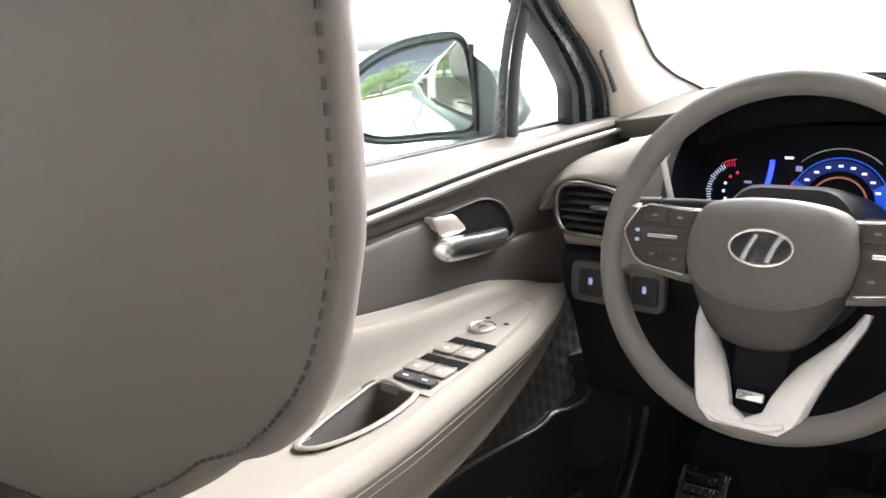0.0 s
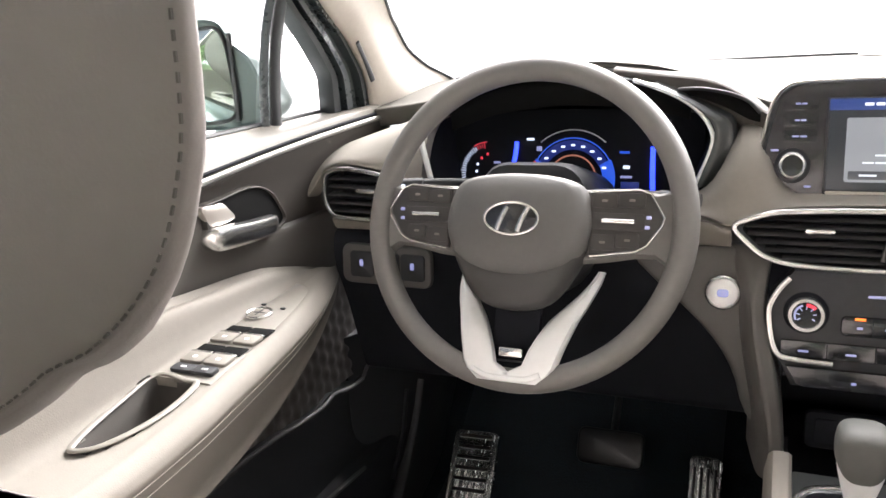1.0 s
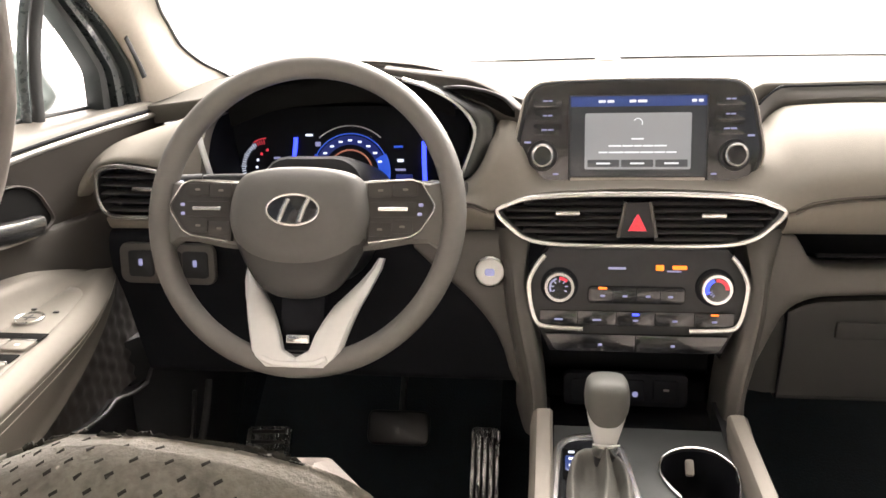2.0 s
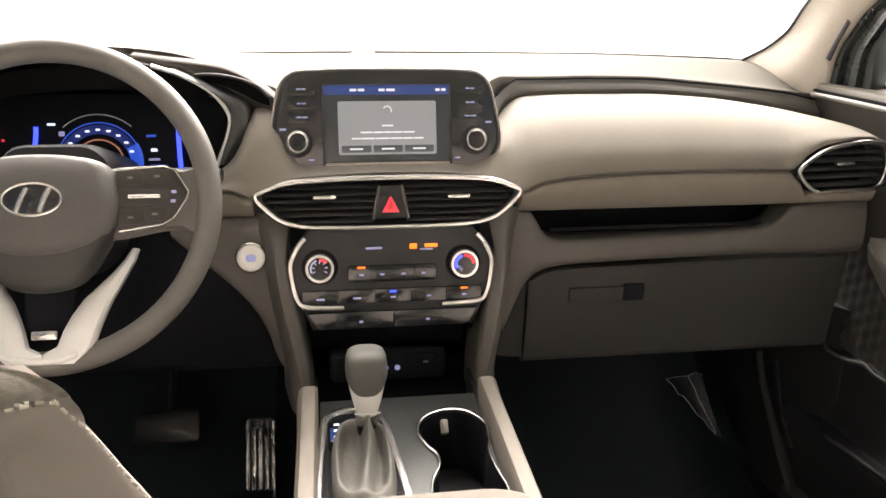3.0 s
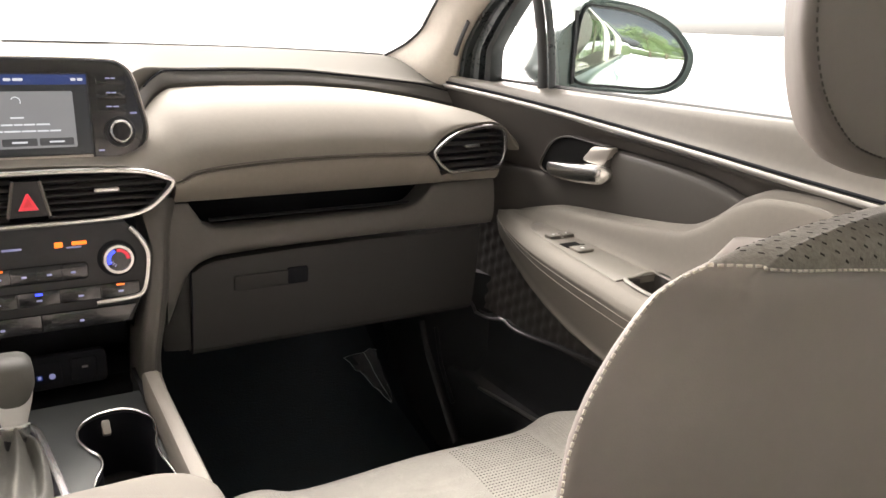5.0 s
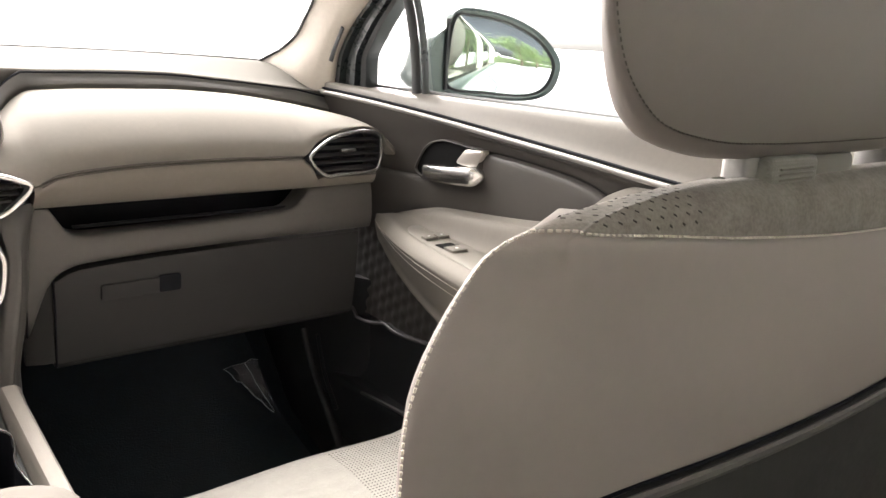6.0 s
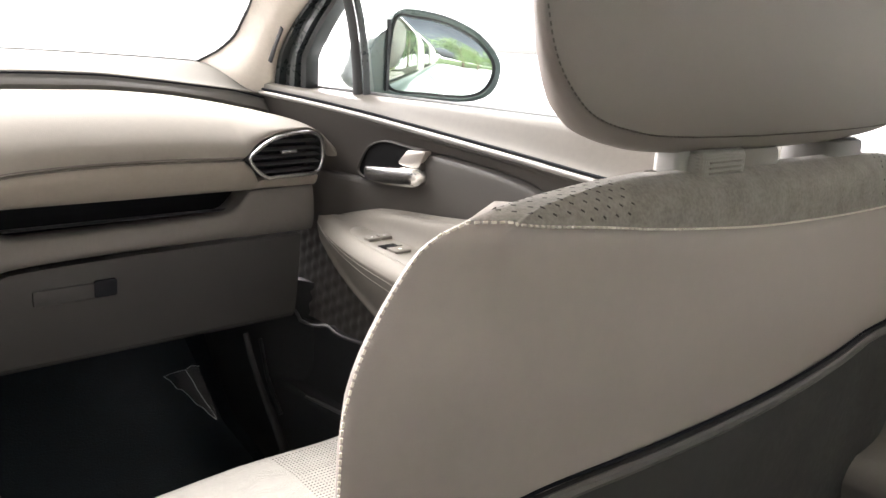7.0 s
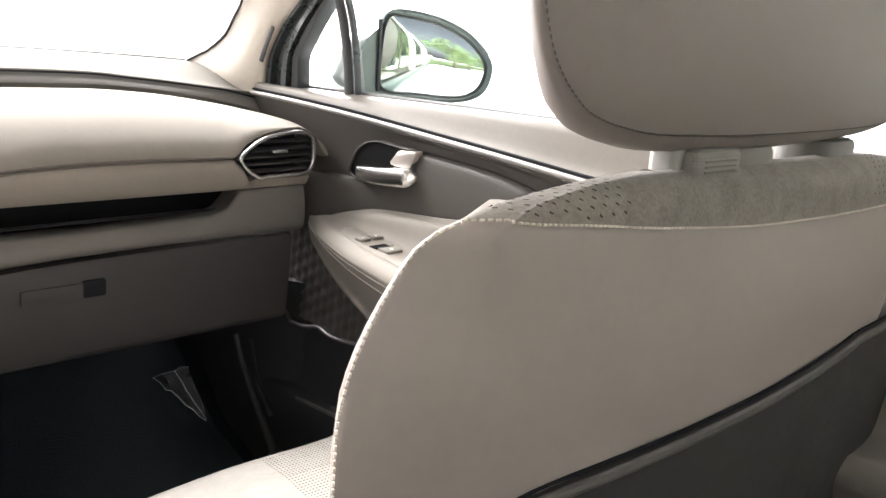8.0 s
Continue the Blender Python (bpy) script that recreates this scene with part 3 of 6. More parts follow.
def switch_plate(door, v, s, driver):
    """The switches and the pull pocket let into the armrest's top."""
    def frame_at(y, x):
        z = arm_in(y)[1] + 0.0114
        slope = math.degrees(math.atan2(arm_in(y + 0.05)[1] - arm_in(y - 0.05)[1], 0.1))
        return pose(s * x, y, z, slope, 0, 0)
    plate_y = (0.609, 0.856) if driver else (0.609, 0.840)
    rings = []
    for y in [plate_y[0]] + steps(plate_y[0] + 0.001, plate_y[1] - 0.030, 12) + [plate_y[1] - d for d in (0.024, 0.018, 0.012, 0.007, 0.003, 0.0005)]:
        ix, iz = arm_in(y)
        e = (1 - (1 - max(0.0, min(1.0, (plate_y[1] - y) / 0.030))) ** 2) ** 0.5
        a, b = ix + 0.022, max(0.664, ix + 0.062)
        a, b = (a + b) / 2 - (b - a) / 2 * e, (a + b) / 2 + (b - a) / 2 * e
        z = iz + 0.0100
        rings.append([v(a, y, z - 0.008), v(a, y, z), v(a + 0.003 * e, y, z + 0.001), v(b - 0.003 * e, y, z + 0.001), v(b, y, z), v(b, y, z - 0.008)])
    part("switch_plate", loft(rings), TAUPE_LIGHT, door, "grey-beige switch plate")
    if driver:
        m = frame_at(0.760, 0.647) @ Matrix.Translation((0, 0, -0.0015))
        part("mirror_knob", lathe([(0.0128, 0), (0.0128, 0.0032), (0.010, 0.0040), (0.003, 0.0042)], m, 24), TAUPE_LIGHT, door, "round grey mirror adjuster")
        part("mirror_knob_ring", lathe([(0.0155, 0), (0.0155, 0.0040), (0.0145, 0.0050), (0.0133, 0.0040), (0.0130, 0)], m, 24), CHROME, door)
        for w_, h_ in ((0.015, 0.0022), (0.0022, 0.015)):
            bar(door, "mirror_knob_mark", DARK, m @ Matrix.Translation((0, 0, 0.0042 if w_ > h_ else 0.0045)), 0, 0, w_, h_, lift=0.0003)
        for dx, dy in ((-0.026, 0.004), (0.018, 0.018), (-0.012, 0.024)):
            bar(door, "mirror_switch", DARK, frame_at(0.762, 0.647), dx * -s, dy, 0.006, 0.004, lift=0.0016)
        rows_y = (0.698, 0.651)
    else:
        rows_y = (0.715,)
    for y0 in rows_y:
        for k, dx in enumerate((-0.0142, 0.0142)) if driver else ((0, 0.0),):
            m = frame_at(y0, 0.631)
            w = 0.0275 if driver else 0.028
            part("window_switch", slab(rounded(w - 0.001, 0.020, 0.003, 3, dx, -0.002), m, 0.0034, 0.0014), TAUPE_LIGHT, door, "grey-beige window switch")
            part("switch_edge", slab(rounded(w - 0.001, 0.003, 0.001, 2, dx, 0.0085), m, 0.0038, 0.001), CHROME, door, "bright front edge of the switch")
            # no hollow here: a flat near-black plate gives the well's shade
            part("switch_well_shade", slab(rounded(w, 0.019, 0.002, 3, dx, 0.0195), m, 0.0006, 0.0002), DEEP, door, "near-black patch for the shade in the finger well")
            part("switch_legend", slab(rounded(0.005, 0.004, 0.001, 2, dx, -0.003), m, 0.0037, 0.0002), SILVER, door)
    if driver:
        for dx in (-0.012, 0.013):
            m = frame_at(0.626, 0.629)
            part("lock_switch", slab(rounded(0.025, 0.013, 0.002, 3, dx, 0), m, 0.004, 0.001), DARK, door, "black lock switch")
            bar(door, "switch_legend", SILVER, m, dx, 0, 0.008, 0.004, lift=0.0048)
    else:
        for dx in (-0.011, 0.011):
            m = frame_at(0.772, 0.640)
            part("lock_switch", slab(rounded(0.019, 0.015, 0.002, 3, dx, 0), m, 0.004, 0.001), TAUPE_LIGHT, door, "grey-beige lock switch")
            bar(door, "switch_edge", SILVER, m, dx, 0.0, 0.005, 0.003, lift=0.0046)
    # pull pocket let into the armrest
    def place(y, e, dz):
        return v(arm_in(min(y, 0.9))[0] + 0.030 + e, y, arm_in(min(y, 0.9))[1] + 0.0105 + dz)
    cy, ce = sum(p[0] for p in POCKET) / len(POCKET), sum(p[1] for p in POCKET) / len(POCKET)
    part("pocket_frame", sweep([place(y, e, 0.0006) for y, e in POCKET], 0.007, 0.0038, closed=True, sides=10), TAUPE_LIGHT, door, "raised rim of the pull pocket")
    inner = [[place(cy + (y - cy) * k, ce + (e - ce) * k, dz) for y, e in POCKET] for k, dz in ((1.0, 0.0), (0.95, -0.003), (0.93, -0.030), (0.90, -0.040), (0.82, -0.044), (0.4, -0.045))]
    bm = loft(inner, cap=False)
    bm.faces.new([q for q in bm.verts][-len(POCKET):])
    part("pull_pocket", bm, DOOR_TAUPE, door, "deep taupe pull pocket in the armrest")


def door_lever(door, v, s):
    """The recessed cup and the silver lever."""
    def w(x, y, z):
        return v(x, y, z)
    ring = [(0.896, 0.633), (0.886, 0.655), (0.873, 0.672), (0.852, 0.684), (0.825, 0.689), (0.795, 0.688), (0.765, 0.686), (0.740, 0.684), (0.742, 0.665), (0.745, 0.640), (0.770, 0.629), (0.82, 0.626), (0.87, 0.624)]
    path = [w(0.6925, y, z) for y, z in smooth_outline(ring, 4)]
    cy, cz = 0.818, 0.656
    rings = [[w(x, cy + (p.y - cy) * k, cz + (p.z - cz) * k) for p in path] for x, k in ((0.6965, 0.99), (0.6885, 0.97), (0.6880, 0.93), (0.6925, 0.89))]
    part("lever_bezel", loft(rings, cap=False), BROWN, door, "dark moulded rim of the lever cup")
    rings = [[w(x, cy + (p.y - cy) * k, cz + (p.z - cz) * k) for p in path] for x, k in ((0.6925, 0.92), (0.691, 0.91), (0.6905, 0.5))]
    part("lever_cup", loft(rings), DEEP, door, "black cup behind the lever")
    lever_keys = hermite([(0.738, 0.646, 0.008, 0.692), (0.742, 0.646, 0.020, 0.684), (0.750, 0.645, 0.026, 0.676), (0.775, 0.643, 0.026, 0.672), (0.81, 0.640, 0.024, 0.670), (0.845, 0.638, 0.0215, 0.672), (0.858, 0.6375, 0.019, 0.676), (0.866, 0.637, 0.012, 0.684)])
    rings = []
    for y in steps(0.738, 0.866, 28):
        zc, h, x = lever_keys(y)
        rings.append([w(x + dx, y, zc + k * h) for dx, k in ((0.016, 0.5), (0.006, 0.52), (0.002, 0.46), (0.0, 0.30), (0.0, 0.0), (0.001, -0.36), (0.004, -0.50), (0.016, -0.50))])
    part("lever", loft(rings), CHROME, door, "satin silver door lever")
    block = smooth_outline([(0.792, 0.6585), (0.783, 0.672), (0.773, 0.6805), (0.755, 0.682), (0.737, 0.683), (0.741, 0.672), (0.752, 0.6585)], 3)
    rings = [[w(x, 0.764 + (y - 0.764) * k, 0.670 + (z - 0.670) * k) for y, z in block] for x, k in ((0.700, 1.0), (0.690, 1.0), (0.6880, 0.96), (0.6872, 0.85))]
    part("lever_pivot", loft(rings), CHAMPAGNE, door, "pale silver lever pivot")


def door_mirror(s, side):
    mirror = thing("door_mirror", f"dark grey-green {side} door mirror with bright reflecting glass", "door mirror")

    def v(x, y, z):
        # the whole head is turned inwards about its hinge, so its outer end stands further back
        k = 1.3433 / (1.02 + 0.38 * (x + 0.08))
        return Vector((s * (-0.08 + (x + 0.08) * k), y - 1.02 * (1 - k), 0.84 + (z - 0.84) * k))
    shape = smooth_outline([(0.772, 0.752), (0.766, 0.80), (0.778, 0.868), (0.82, 0.874), (0.90, 0.866), (0.975, 0.842), (1.022, 0.806), (1.026, 0.778), (1.005, 0.750), (0.955, 0.737), (0.86, 0.742)], 5)
    hull = smooth_outline([(0.728, 0.750), (0.727, 0.80), (0.742, 0.832), (0.768, 0.852), (0.784, 0.876), (0.82, 0.882), (0.90, 0.874), (0.975, 0.850), (1.028, 0.810), (1.034, 0.778), (1.012, 0.746), (0.955, 0.732), (0.86, 0.737)], 5)
    c = (0.895, 0.805)
    rings = []
    for k, y in ((0.93, 0.936), (0.985, 0.930), (1.0, 0.938), (1.0, 0.965), (0.94, 1.01), (0.75, 1.05), (0.4, 1.07)):
        rings.append([v(c[0] + (x - c[0]) * k, y, c[1] + (z - c[1]) * k) for x, z in hull])
    part("housing", loft(rings), PAINT, mirror, "dark grey-green painted housing")
    m = [v(c[0] + (x - c[0]) * 0.93, 0.9335, c[1] + (z - c[1]) * 0.93) for x, z in shape]
    part("glass_surround", sweep(m, 0.0045, 0.008, closed=True, sides=8, up=(0, 1, 0)), RUBBER, mirror, "thin dark edge of the glass")
    rings = [[v(c[0] + (x - c[0]) * k, 0.9325 + d, c[1] + (z - c[1]) * k) for x, z in shape] for k, d in ((0.90, 0.006), (0.90, 0.001), (0.75, -0.0012), (0.60, -0.0026), (0.45, -0.0036), (0.30, -0.0043), (0.15, -0.0047))]
    part("mirror_glass", loft(rings), MIRROR, mirror, "reflecting mirror glass", sharp=50)
    groove = [v(0.7725, 0.9325, z) for z in steps(0.752, 0.862, 8)]
    part("groove", sweep(groove, 0.008, 0.006, sides=8, up=(0, 1, 0)), DARK, mirror, "dark groove beside the glass")
    stalk = spline([v(0.80, 0.965, 0.745), v(0.80, 0.96, 0.72), v(0.79, 0.95, 0.695)], 4)
    part("foot", sweep(stalk, 0.05, 0.06, sides=14, power=3, up=(0, 1, 0)), PAINT, mirror, "painted mirror foot")
    return mirror


for s, side in ((-1, "driver's"), (1, "passenger's")):
    door, v = front_door(s, side)
    switch_plate(door, v, s, s < 0)
    door_lever(door, v, s)
    door_mirror(s, side)


# ---- dashboard ----
dash = thing("dashboard", "beige and taupe padded dashboard with chrome-rimmed vents under the windscreen", "dashboard")
top_edge = hermite([(-0.70, 1.17, 0.755), (-0.62, 1.235, 0.772), (-0.50, 1.29, 0.776), (-0.25, 1.325, 0.783), (0.0, 1.33, 0.785), (0.34, 1.32, 0.783), (0.50, 1.29, 0.780), (0.614, 1.236, 0.776), (0.66, 1.19, 0.765), (0.70, 1.15, 0.755)])
lip = hermite([(-0.70, 1.10, 0.742), (-0.60, 1.10, 0.752), (-0.52, 1.07, 0.768), (-0.43, 1.04, 0.795), (-0.34, 1.02, 0.803), (-0.27, 1.02, 0.798), (-0.21, 1.03, 0.783), (-0.165, 1.04, 0.764), (-0.12, 1.03, 0.752),
               (0.0, 1.03, 0.752), (0.10, 1.03, 0.752), (0.135, 1.045, 0.757), (0.165, 1.09, 0.763), (0.21, 1.12, 0.761), (0.30, 1.12, 0.762), (0.38, 1.12, 0.761), (0.472, 1.12, 0.754), (0.572, 1.12, 0.744), (0.651, 1.12, 0.735), (0.70, 1.12, 0.727)])
rings = []
for x in steps(-0.69, 0.69, 92):
    (ty, tz), (ly, lz) = top_edge(x), lip(x)
    rings.append(spline([(x, ty + 0.07, tz - 0.03), (x, ty, tz), (x, ty * 0.6 + ly * 0.4, tz * 0.6 + lz * 0.4 + 0.004), (x, ly + 0.02, lz + 0.0025), (x, ly + 0.004, lz), (x, ly + 0.002, lz - 0.006)], 4))
part("top_panel", skin(rings, (0, 0.01, -0.02)), TOP, dash, "greyish beige grained top panel")
part("windscreen_seal", sweep([(x, top_edge(x)[0] + 0.004, top_edge(x)[1] + 0.001) for x in steps(-0.63, 0.625, 50)], 0.006, 0.006, sides=8), RUBBER, dash, "thin black seal along the windscreen")
part("sun_sensor", lathe([(0.020, -0.003), (0.019, 0.001), (0.014, 0.003), (0.004, 0.0036)], pose(-0.012, 1.31, 0.7855), 24), BEIGE_HARD, dash, "small pale light sensor")

band_low = hermite([(0.145, 1.04, 0.708), (0.160, 1.06, 0.716), (0.175, 1.085, 0.727), (0.20, 1.10, 0.737), (0.28, 1.10, 0.740), (0.37, 1.10, 0.740), (0.464, 1.10, 0.735), (0.563, 1.10, 0.722), (0.653, 1.10, 0.704), (0.70, 1.10, 0.692)])
rings = []
for x in steps(0.145, 0.69, 40):
    (ly, lz), (by, bz) = lip(x), band_low(x)
    lz2 = min(lz, bz + 0.026)
    rings.append(spline([(x, ly + 0.010, lz2 - 0.003), (x, ly - 0.001, lz2 - 0.004), (x, ly - 0.004, lz2 - 0.009), (x, by + 0.008, bz + 0.004), (x, by + 0.014, bz - 0.006)], 3))
part("trim_band", skin(rings, (0, 0.012, -0.004)), TAUPE, dash, "taupe band under the top panel's lip")
part("lip_seam", sweep([(x, lip(x)[0] - 0.001, min(lip(x)[1], band_low(x)[1] + 0.026) - 0.003) for x in steps(0.16, 0.69, 50)], 0.003, 0.003, sides=6), MATT, dash)

# beige pad; its lower edge follows the vents and the stitched line
pad_low = hermite([(-0.70, 0.640), (-0.682, 0.655), (-0.656, 0.684), (-0.629, 0.692), (-0.573, 0.685), (-0.542, 0.671), (-0.523, 0.652), (-0.45, 0.648), (-0.235, 0.645), (-0.19, 0.642), (-0.166, 0.634), (-0.13, 0.650), (-0.09, 0.656), (0.0, 0.6595),
                   (0.09, 0.656), (0.13, 0.650), (0.166, 0.634), (0.19, 0.644), (0.235, 0.650), (0.312, 0.654), (0.394, 0.655), (0.523, 0.653), (0.542, 0.671), (0.573, 0.685), (0.629, 0.692), (0.656, 0.684), (0.682, 0.655), (0.70, 0.640)])
pad_back = hermite([(-0.70, 1.08, 0.700), (-0.62, 1.08, 0.724), (-0.53, 1.03, 0.745), (-0.215, 0.985, 0.655), (-0.20, 0.985, 0.664), (-0.186, 0.988, 0.678), (-0.172, 0.995, 0.707), (-0.162, 1.01, 0.734), (-0.15, 1.02, 0.738), (-0.136, 1.025, 0.734), (-0.122, 1.02, 0.700), (-0.10, 1.02, 0.674), (0.10, 1.02, 0.674), (0.136, 1.03, 0.695), (0.145, 1.04, 0.706), (0.160, 1.06, 0.714), (0.175, 1.085, 0.725), (0.20, 1.103, 0.735), (0.28, 1.105, 0.738), (0.37, 1.105, 0.738), (0.464, 1.105, 0.733), (0.563, 1.105, 0.720), (0.653, 1.105, 0.702), (0.70, 1.10, 0.690)])


def pad_ring(x):
    by, bz = pad_back(x)
    z4 = pad_low(x)[0]
    belly = min(1.0, max(0.0, (abs(x) - 0.12) / 0.12))
    edge = max(0.0, (abs(x) - 0.52) / 0.18)
    fy = 0.936 + 0.012 * edge
    h = bz - z4
    return spline([(x, by, bz), (x, by * 0.62 + fy * 0.38, z4 + h * (0.90 + 0.05 * belly)), (x, by * 0.30 + fy * 0.70, z4 + h * (0.66 + 0.06 * belly)), (x, fy + 0.010 - 0.002 * belly, z4 + h * 0.33), (x, fy, z4 + 0.004), (x, fy + 0.004, z4)], 4)


part("pad", skin([pad_ring(x) for x in steps(-0.206, 0.69, 96)], (0, 0.02, -0.004)), BEIGE, dash, "padded beige vinyl upholstery")
part("pad", skin([pad_ring(x) for x in steps(-0.69, -0.522, 30)], (0, 0.02, -0.004)), BEIGE, dash, "padded beige vinyl upholstery")


# taupe lower roll under the stitched line
def roll_ring(x):
    z4 = pad_low(x)[0] - max(0.0, min(1.0, (abs(x) - 0.520) / 0.028)) * (pad_low(x)[0] - 0.622)
    low = 0.600 if abs(x) > 0.16 else 0.592
    back_ = 0.020 * max(0.0, min(1.0, (abs(x) - 0.535) / 0.030))
    return spline([(x, y + back_, z) for y, z in ((0.944, z4 + 0.002), (0.9355, z4 - 0.003), (0.9365, z4 * 0.7 + low * 0.3), (0.950 - back_ * 0.4, z4 * 0.3 + low * 0.7), (0.970 - back_ * 0.8, low + 0.002), (0.995, low + 0.002))], 4)


part("lower_roll", skin([roll_ring(x) for x in steps(0.164, 0.66, 124)], (0, 0.02, 0)), ROLL, dash, "taupe lower roll of the dashboard")
part("lower_roll", skin([roll_ring(x) for x in steps(-0.66, -0.164, 124)], (0, 0.02, 0)), ROLL, dash, "taupe lower roll of the dashboard")
for dz in (0.0015, -0.0035):
    part("stitch_seam", sweep([(x, 0.9335, pad_low(x)[0] - dz) for x in steps(0.172, 0.522, 60)], 0.0016, 0.0016, sides=6), THREAD_DARK, dash, "dark stitched seam")
    part("stitch_seam", sweep([(x, 0.9335, pad_low(x)[0] - dz) for x in steps(-0.215, -0.172, 10)], 0.0016, 0.0016, sides=6), THREAD_DARK, dash, "dark stitched seam")

# tray slot, mid panel and glovebox
mid_top = hermite([(0.150, 0.600), (0.182, 0.600), (0.194, 0.584), (0.206, 0.567), (0.232, 0.562), (0.372, 0.564), (0.49, 0.568), (0.520, 0.574), (0.538, 0.590), (0.548, 0.600), (0.66, 0.604)])
mid_low = hermite([(0.150, 0.440), (0.163, 0.470), (0.171, 0.492), (0.181, 0.508), (0.196, 0.519), (0.223, 0.5255), (0.344, 0.530), (0.518, 0.532), (0.66, 0.532)])
rings = [spline([(x, 1.00, mid_top(x)[0] + 0.001), (x, 0.972, mid_top(x)[0] + 0.001), (x, 0.962, mid_top(x)[0] - 0.004), (x, 0.957, mid_top(x)[0] * 0.4 + mid_low(x)[0] * 0.6), (x, 0.962, mid_low(x)[0] + 0.003), (x, 0.976, mid_low(x)[0])], 4) for x in steps(0.150, 0.655, 60)]
part("mid_panel", skin(rings, (0, 0.012, -0.004)), TAUPE, dash, "taupe panel below the open tray")
part("tray", skin([[(x, 0.97, 0.612), (x, 1.07, 0.61), (x, 1.07, 0.55), (x, 0.975, 0.552)] for x in steps(0.15, 0.60, 6)], (0, 0.012, 0)), MATT, dash, "black open storage tray")
part("tray_liner", sweep([(x, 0.985, 0.5705 + 0.004 * x) for x in steps(0.215, 0.53, 10)], 0.012, 0.004, sides=8), DARK, dash)

glove_rings = []
for x in steps(0.186, 0.640, 30):
    z0 = mid_low(x)[0] - 0.006
    glove_rings.append(spline([(x, 0.990, z0), (x, 0.975, z0 - 0.002), (x, 0.971, z0 - 0.008), (x, 0.976, 0.46), (x, 0.985, 0.396), (x, 0.992, 0.383), (x, 1.01, 0.379), (x, 1.12, 0.395)], 4))
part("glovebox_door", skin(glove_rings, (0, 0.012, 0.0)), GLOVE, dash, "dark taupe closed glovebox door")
gm = face_frame(0.296, 0.9735, 0.482, -6)
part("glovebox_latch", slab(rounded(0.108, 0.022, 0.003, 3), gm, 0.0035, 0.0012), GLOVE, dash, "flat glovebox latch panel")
# raised flat plate; the recess's shade is in its black colour
part("latch_recess_shade", slab(rounded(0.030, 0.024, 0.003, 3, 0.037, 0.002), gm, 0.0042, 0.0004), MATT, dash, "flat black patch for the shaded finger recess")
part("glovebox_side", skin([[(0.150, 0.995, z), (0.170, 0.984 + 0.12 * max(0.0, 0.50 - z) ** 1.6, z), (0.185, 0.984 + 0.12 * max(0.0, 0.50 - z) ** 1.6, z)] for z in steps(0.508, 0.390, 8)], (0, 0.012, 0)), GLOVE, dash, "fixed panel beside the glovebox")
part("glovebox_gap", sweep([(0.1855, 0.974, 0.512), (0.1855, 0.976, 0.46), (0.1855, 0.990, 0.383)], 0.003, 0.006, sides=6, up=(0, 1, 0)), MATT, dash)
part("footwell_panel", skin([[(x, 1.02, 0.385), (x, 1.2, 0.42), (x, 1.5, 0.5)] for x in steps(-0.66, 0.66, 8)], (0, 0, 0.02)), MATT, dash, "black panel over the footwell")

# side columns that run down to the console
for s in (-1, 1):
    rings = []
    col = hermite([(0.37, 0.128, 0.100, 0.885), (0.41, 0.128, 0.102, 0.886), (0.47, 0.138, 0.110, 0.891), (0.52, 0.148, 0.121, 0.903), (0.56, 0.153, 0.127, 0.917), (0.59, 0.162, 0.124, 0.933), (0.612, 0.172, 0.120, 0.950)])
    for z in steps(0.37, 0.612, 22):
        o, i, y = col(z)
        rings.append([Vector((s * a, b, z)) for a, b in [(p.x, p.y) for p in spline([(i, y + 0.09, 0), (i - 0.001, y + 0.014, 0), (i + 0.006, y + 0.001, 0), ((o + i) / 2, y - 0.003, 0), (o - 0.008, y + 0.006, 0), (o, y + 0.022, 0), (o + 0.012, y + 0.09, 0)], 3)]])
    part("side_column", loft(rings), TAUPE, dash, "taupe column beside the controls")


